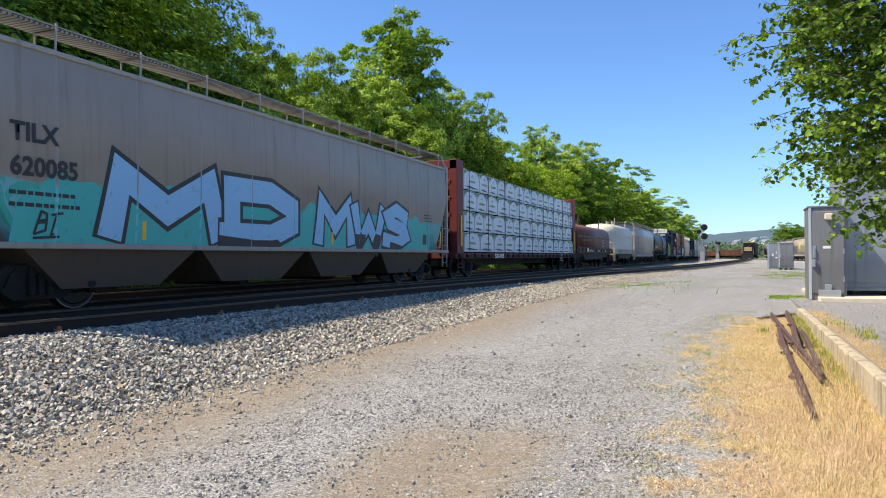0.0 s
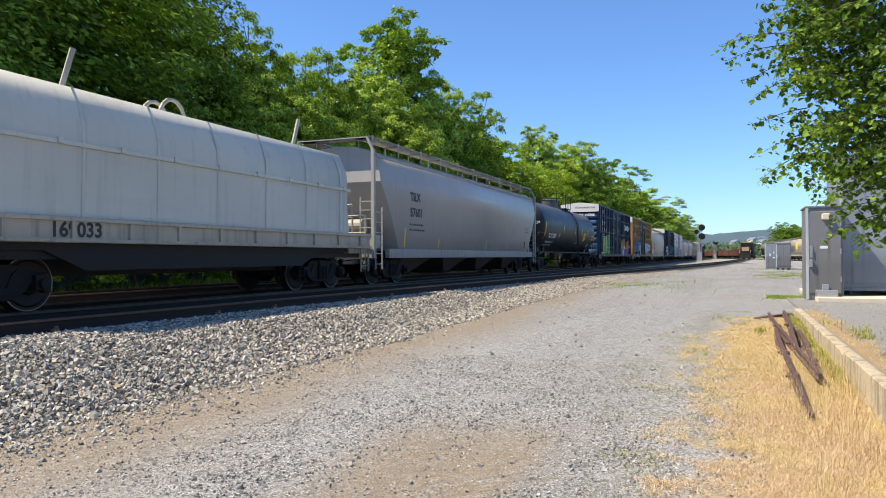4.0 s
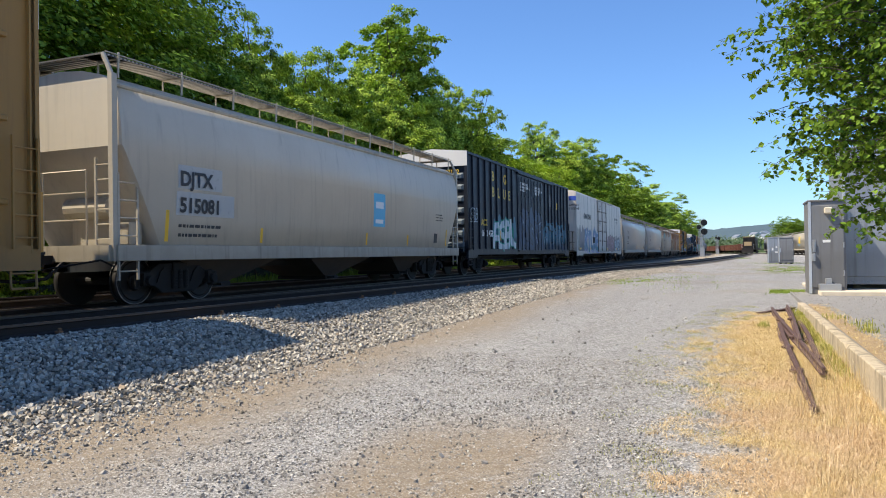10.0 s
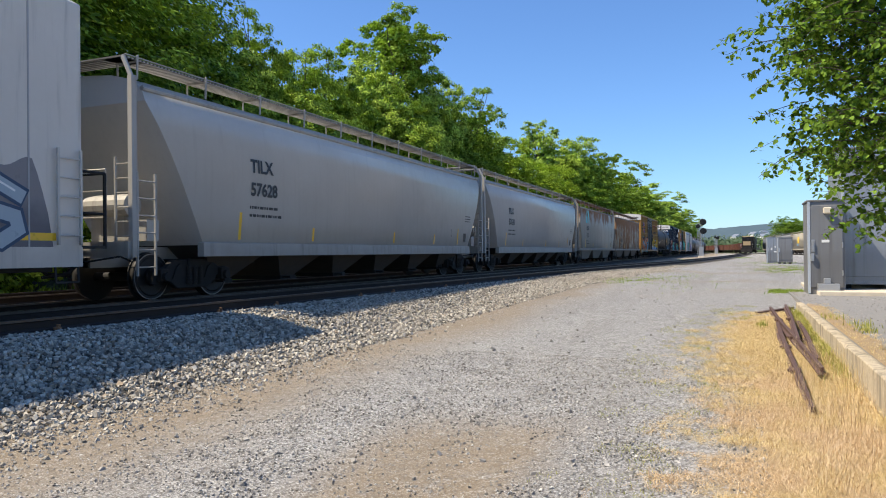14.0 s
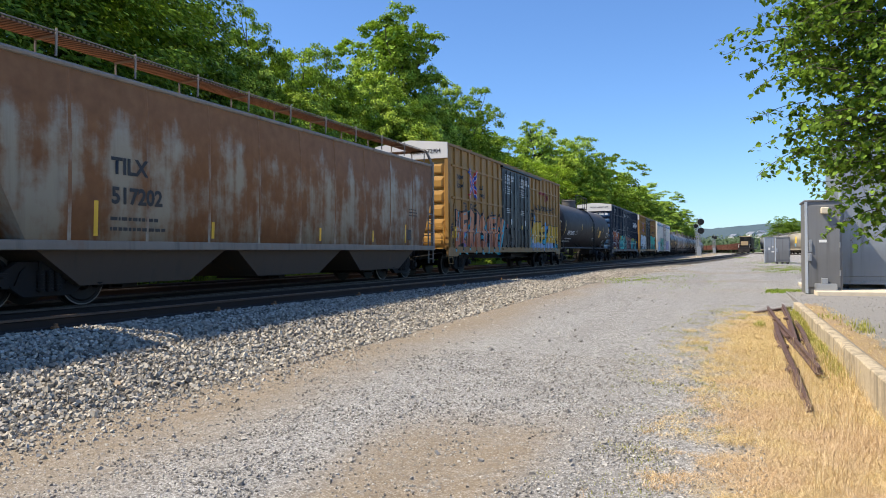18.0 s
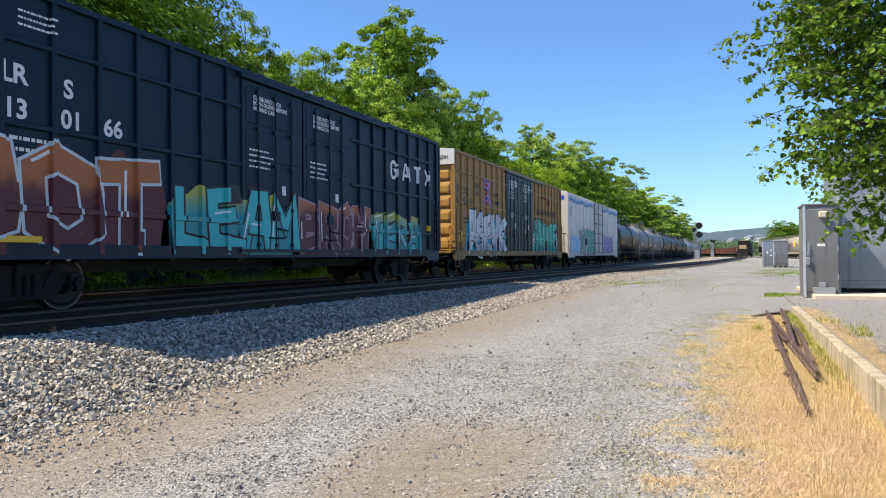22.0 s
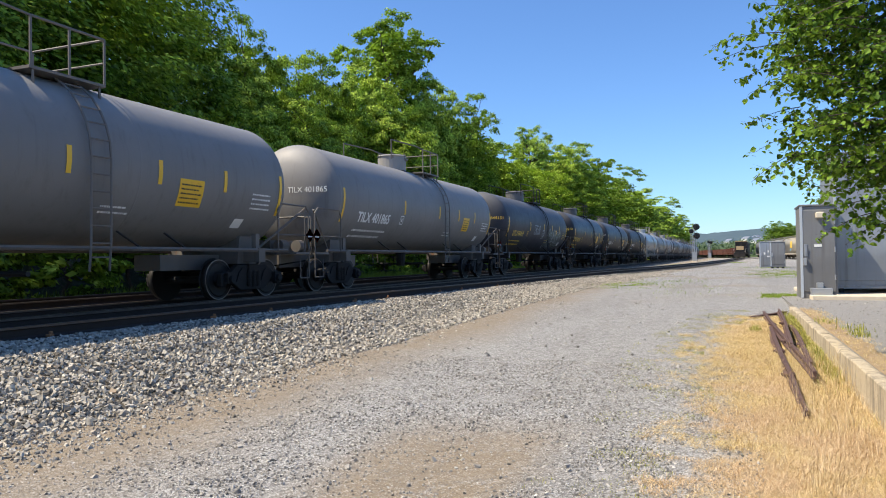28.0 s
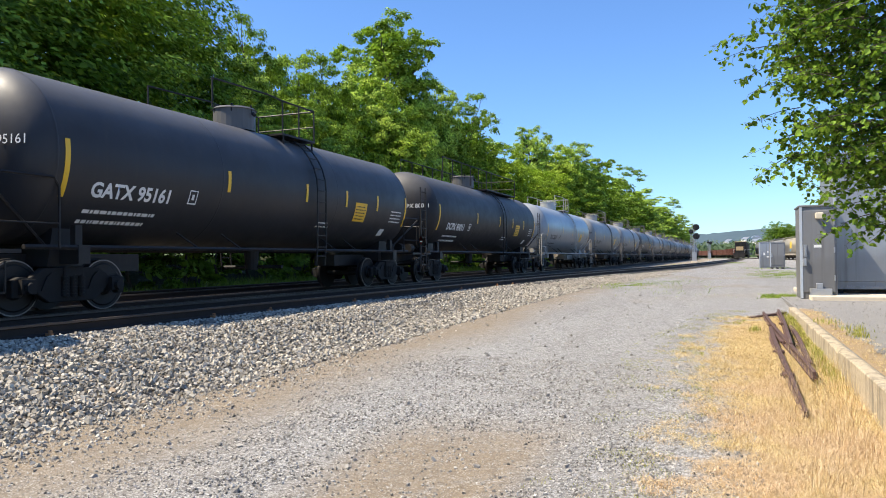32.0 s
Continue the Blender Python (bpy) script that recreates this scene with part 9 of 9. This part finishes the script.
# ---- signals, standing train, yard cars, distance ----
def signal(label, x, y, h, heads, z=0.5):
    s = thing("railway_signal", label, "railway signal", "signals between the tracks", Matrix.Translation((x, y, z)))
    bm = bmesh.new()
    box(bm, -0.45, 0.45, -0.45, 0.45, -0.1, 0.25)
    part("base", bevel(bm, 0.03), "slab", s)
    bm = bmesh.new()
    disc(bm, (0, 0, 0), 2, 0.09, 0.075, 0.2, h, 12)
    part("mast", fix(bm), "galv", s)
    bm = bmesh.new()
    ladder(bm, 0.32, -0.55, -0.2, 0.25, h - 0.4, int(h * 3), 0.016, "x")
    part("ladder", fix(bm), "galv", s)
    for sx in (-0.32, 0.3):
        bm = bmesh.new()
        for k in range(int(h / 0.6)):
            bar(bm, (sx, 0.1, 0.3 + k * 0.6), (-sx, 0.1, 0.9 + k * 0.6), 0.025, 5)
        box(bm, sx - 0.035, sx + 0.035, 0.05, 0.12, 0.2, h - 0.5)
        part("lattice_leg", fix(bm), "galv", s)
    bm = bmesh.new()
    box(bm, -0.55, 0.35, 0.0, 0.6, h * 0.55, h * 0.55 + 0.04)
    for zz in (0.5, 1.0):
        bars(bm, [(-0.55, 0.0, h * 0.55 + zz), (-0.55, 0.6, h * 0.55 + zz), (0.35, 0.6, h * 0.55 + zz)], 0.02, 5)
    for p in ((-0.55, 0.0), (-0.55, 0.6), (0.35, 0.6)):
        bar(bm, (*p, h * 0.55), (*p, h * 0.55 + 1.0), 0.02, 5)
    part("service_platform", fix(bm), "galv", s)
    bm = bmesh.new()
    box(bm, -0.35, 0.35, -0.2, 0.35, 0.3, 1.7)
    part("relay_case", bevel(bm, 0.02), "galv", s)
    for hx, hz, r0 in heads:
        bm = bmesh.new()
        disc(bm, (hx, -0.16, hz), 1, r0, r0, -0.02, 0.02, 24)
        b = part("target_disc", fix(bm), "black", s)
        bm = bmesh.new()
        box(bm, hx - 0.14, hx + 0.14, -0.14, 0.2, hz - r0 * 0.8, hz + r0 * 0.8)
        part("head_case", bevel(bm, 0.02), "black", b)
        for k in (-0.5, 0, 0.5):
            bm = bmesh.new()
            disc(bm, (hx, -0.18, hz + k * r0), 1, 0.10, 0.11, -0.2, 0, 12)
            part("lens_hood", fix(bm), "lens", b)
    return s


signal("tall galvanised signal mast with black heads and ladder", -5.0, 119.5, 6.0, ((0.34, 5.60, 0.50), (0.36, 4.20, 0.50), (-0.42, 4.95, 0.34)))
signal("smaller galvanised signal mast farther down the line", -4.6, 200.0, 5.2, ((0.35, 4.4, 0.4), (-0.3, 4.6, 0.3)))


def engine():
    """A road switcher, nose towards the camera."""
    x, y, a = siding_at(214)
    x += 0.7
    e = thing("locomotive", "black diesel locomotive with a cream nose", "locomotive", "", Matrix.Translation((x, y, RAIL)) @ Matrix.Rotation(-0.13, 4, "Z"))

    def add(name, mat, *b, bev=0.04):
        bm = bmesh.new()
        box(bm, *b)
        return part(name, bevel(bm, bev), mat, e)
    add("frame", "black", -1.5, 1.5, 0, 18, 1.0, 1.55)
    add("short_hood", "black", -1.2, 1.2, 1.0, 3.2, 1.55, 3.3)
    cab = add("cab", "black", -1.5, 1.5, 3.2, 5.4, 1.55, 4.55)
    add("cab_roof", "cream", -1.55, 1.55, 3.1, 5.5, 4.55, 4.72)
    add("long_hood", "black", -0.85, 0.85, 5.4, 17.0, 1.55, 4.3)
    for k in range(5):
        add("radiator_fan", "under", -0.6, 0.6, 7 + k * 2, 8.2 + k * 2, 4.3, 4.5)
    for sx in (-1, 1):
        bm = bmesh.new()
        box(bm, sx * 0.8 - 0.5, sx * 0.8 + 0.5, 3.16, 3.21, 3.45, 4.25)
        part("windscreen", fix(bm), "lens", cab)
        bm = bmesh.new()
        disc(bm, (sx * 0.18, 0.98, 3.05), 1, 0.12, 0.12, -0.02, 0.02, 12)
        part("headlight", fix(bm), "white_ink", e)
        bm = bmesh.new()
        bars(bm, [(sx * 1.45, 0.1, 1.5), (sx * 1.45, 0.1, 2.5), (sx * 1.45, 17.8, 2.5), (sx * 1.45, 17.8, 1.5)], 0.025, 5)
        part("handrail", fix(bm), "white_ink", e)
    bm = bmesh.new()
    slab_x(bm, [(-0.15, 0.25), (0.1, 0.25), (0.1, 1.1), (-0.05, 1.1)], -1.45, 1.45)
    part("plough", fix(bm), "black", e)
    add("fuel_tank", "under", -1.3, 1.3, 7.2, 11.0, 0.35, 1.0)
    bm = bmesh.new()
    box(bm, -0.95, 0.95, 0.955, 1.0, 2.2, 3.28)
    part("nose_panel", bevel(bm, 0.02), "cream", e)
    for yy in (3.4, 14.6):
        add_truck(e, yy)
    add_couplers(e, 0.0)
    return e


M["cream"] = paint("engine_cream", (0.56, 0.42, 0.24), 0.5, 0.2)
M["gondola"] = paint("gondola_brown", (0.17, 0.07, 0.05), 0.7, 0.4, rust=0.2)
engine()


def gondola(s):
    x, y, a = siding_at(s)
    g = thing("gondola_car", "rust-brown open gondola car standing in a string", "freight car", "standing gondola cars", Matrix.Translation((x, y, RAIL)) @ Matrix.Rotation(a, 4, "Z"))
    for x0, x1 in ((1.42, 1.5), (-1.5, -1.42)):
        bm = bmesh.new()
        box(bm, x0, x1, -7.6, 7.6, 1.0, 3.0)
        sd = part("side_wall", fix(bm), "gondola", g)
        for k in range(12):
            bm = bmesh.new()
            yy = -7.3 + k * 14.6 / 11
            o = 0.06 if x0 > 0 else -0.06
            box(bm, x0 + o, x1 + o, yy - 0.08, yy + 0.08, 1.0, 3.0)
            part("side_post", fix(bm), "gondola", sd)
    for yy in (-7.6, 7.52):
        bm = bmesh.new()
        box(bm, -1.42, 1.42, yy, yy + 0.08, 1.0, 3.0)
        part("end_wall", fix(bm), "gondola", g)
    bm = bmesh.new()
    box(bm, -1.42, 1.42, -7.5, 7.5, 0.9, 1.1)
    part("floor", fix(bm), "under", g)
    for yy in (-5.6, 5.6):
        add_truck(g, yy)
    return g


for k in range(7):
    gondola(243.5 + 16.0 * k)

# standing hoppers on the yard track
for k, (c, lab) in enumerate((((0.55, 0.50, 0.40), "cream covered hopper standing in the yard"), ((0.30, 0.31, 0.32), "grey covered hopper standing in the yard"), ((0.33, 0.34, 0.35), "grey covered hopper standing in the yard"), ((0.28, 0.29, 0.31), "grey covered hopper standing in the yard"))):
    car, surf, cz, h = hopper(lab, 17.5, paint("yard_hopper_%s" % "abcd"[k], c, 0.5, 0.3, rust=0.06), "trim_cream" if k == 0 else "trim_grey")
    car["group"] = "standing yard hoppers"
    x, y, a = yard_at(161.5 + 18.6 * k)
    car.matrix_basis = pose(x, y, 0.68, 0, 0, math.degrees(a))
    if k == 0:
        decal(car, 2.2, 1.3, -2.5, 2.2, "spray_yellow", lambda yy, zz: -surf(yy, zz) - 0.01)
        decal(car, 0.9, 0.5, -1.0, 1.6, "spray_blue", lambda yy, zz: -surf(yy, zz) - 0.01)

# far trees right of the standing train
for kind, x, y, sc in (("round", 15.8, 262, 1.06), ("broad", 20.0, 272, 1.0), ("round", 25.0, 250, 0.95), ("broad", 31, 240, 1.0), ("round", 13.0, 300, 0.7)):
    tree("dark", x, y, sc * 0.72, x * 40, "rounded green tree beyond the yard", "trees beyond the yard", 0.4)


def ridge(name, dist, heights, mat, label, depth=600, seed=0, rough=10):
    """A wooded hill across the end of the valley: front slope up to an uneven crest and down behind."""
    n, verts, faces = 240, [], []
    for i in range(n + 1):
        u = i / n
        a = radians(-60 + 120 * u)
        hgt = heights(math.degrees(a))
        for k, (f, g) in enumerate(((0, 0), (0.3, 0.35), (0.65, 0.75), (0.85, 0.95), (1.0, 1.0), (1.4, 0.5), (1.8, 0))):
            d = dist + depth * f
            z = hgt * g
            if g > 0.2:
                z += rough * (noise.noise((i * 0.23 + seed, k * 0.7, 0)) + 0.6 * noise.noise((i * 0.9 + seed, k * 1.3, 5)))
            verts.append((d * math.sin(a), d * math.cos(a), z))
    for i in range(n):
        for k in range(6):
            faces.append((i * 7 + k, (i + 1) * 7 + k, (i + 1) * 7 + k + 1, i * 7 + k + 1))
    return tagged(raw(name, verts, faces, mat, smooth=True), label, "hill", kind="structure")


def hill_mat(name, lo, hi, scale):
    n = Nodes(name)
    c = n.mix(n.noise(scale, 6, 0.65), lo, hi)
    n.bump(n.noise(scale * 6, 4, 0.7), 0.6, 6.0)
    return n.done(c, 1.0, 0, 0.0)


# the far hill's blue tint is distance haze painted into its colours
M["hill"] = hill_mat("far_wooded_hill", (0.066, 0.100, 0.132), (0.092, 0.132, 0.155), 0.012)
M["valley"] = hill_mat("valley_woods", (0.05, 0.085, 0.05), (0.13, 0.18, 0.085), 0.03)
ridge("backdrop", 2300, lambda a: 88 + 9 * math.sin(a * 0.21 + 0.4) + 2.4 * a * (a > -12), M["hill"], "long wooded hill across the valley, blue-green from painted haze", 700, 3, 9)
ridge("backdrop", 900, lambda a: 24 + 7 * math.sin(a * 0.9), M["valley"], "low wooded valley floor before the hill", 500, 8, 7)
rng = np.random.default_rng(33)
cs, rs = [], []
for k in range(420):
    a = radians(rng.uniform(-8, 14))
    d = rng.uniform(420, 900)
    cs.append((d * math.sin(a), d * math.cos(a), rng.uniform(1, 7) + max(0, (d - 600) * 0.025)))
    rs.append(rng.uniform(3.5, 8))
v, f = leaf_cloud(rng, cs, rs, 60000, 1.5)
tagged(raw("far_woods", v.tolist(), f.tolist(), "leaf_far"), "scattered far trees in the valley", "woods", kind="stuff")


def house(x, y, z, w, d, h, turn, wall, label):
    b = thing("house", label, "house", "houses in the valley", Matrix.Translation((x, y, z)) @ Matrix.Rotation(radians(turn), 4, "Z"))
    bm = bmesh.new()
    box(bm, -w / 2, w / 2, -d / 2, d / 2, -3, h)
    part("wall", fix(bm), wall, b)
    bm = bmesh.new()
    extrude(bm, [(-w / 2 - 0.4, h), (w / 2 + 0.4, h), (0, h + w * 0.32)], -d / 2 - 0.4, d / 2 + 0.4)
    part("roof", fix(bm), "galv", b)
    for k in range(3):
        for zz in (0.9, 2.8):
            bm = bmesh.new()
            box(bm, -w / 2 + w * (k + 0.5) / 3 - 0.5, -w / 2 + w * (k + 0.5) / 3 + 0.5, -d / 2 - 0.05, -d / 2 + 0.05, zz, zz + 1.4)
            part("window", fix(bm), "lens", b)


rh = random.Random(6)
for k in range(14):
    a = radians(rh.uniform(-3.2, 5.5))
    d = rh.uniform(760, 1050)
    house(d * math.sin(a), d * math.cos(a), 9 + (d - 760) * 0.04, rh.uniform(7, 10), rh.uniform(8, 11), 4.5, rh.uniform(-40, 40), rh.choice(("white_band", "slab", "unit_white")), "pale gabled house among valley trees")
# ---- motion ----
def run(t):
    """Metres that the train has rolled at t seconds."""
    return 14.6677 * t + 0.018814 * t * t - 0.00059172 * t**3


def motions():
    for car, mid in TRAIN:
        rows = []
        for k in range(33):
            x, y, a = main_at(mid - run(k))
            rows.append((k, pose(x, y, RAIL, 0, 0, math.degrees(a))))
        walk(car, rows)


motions()
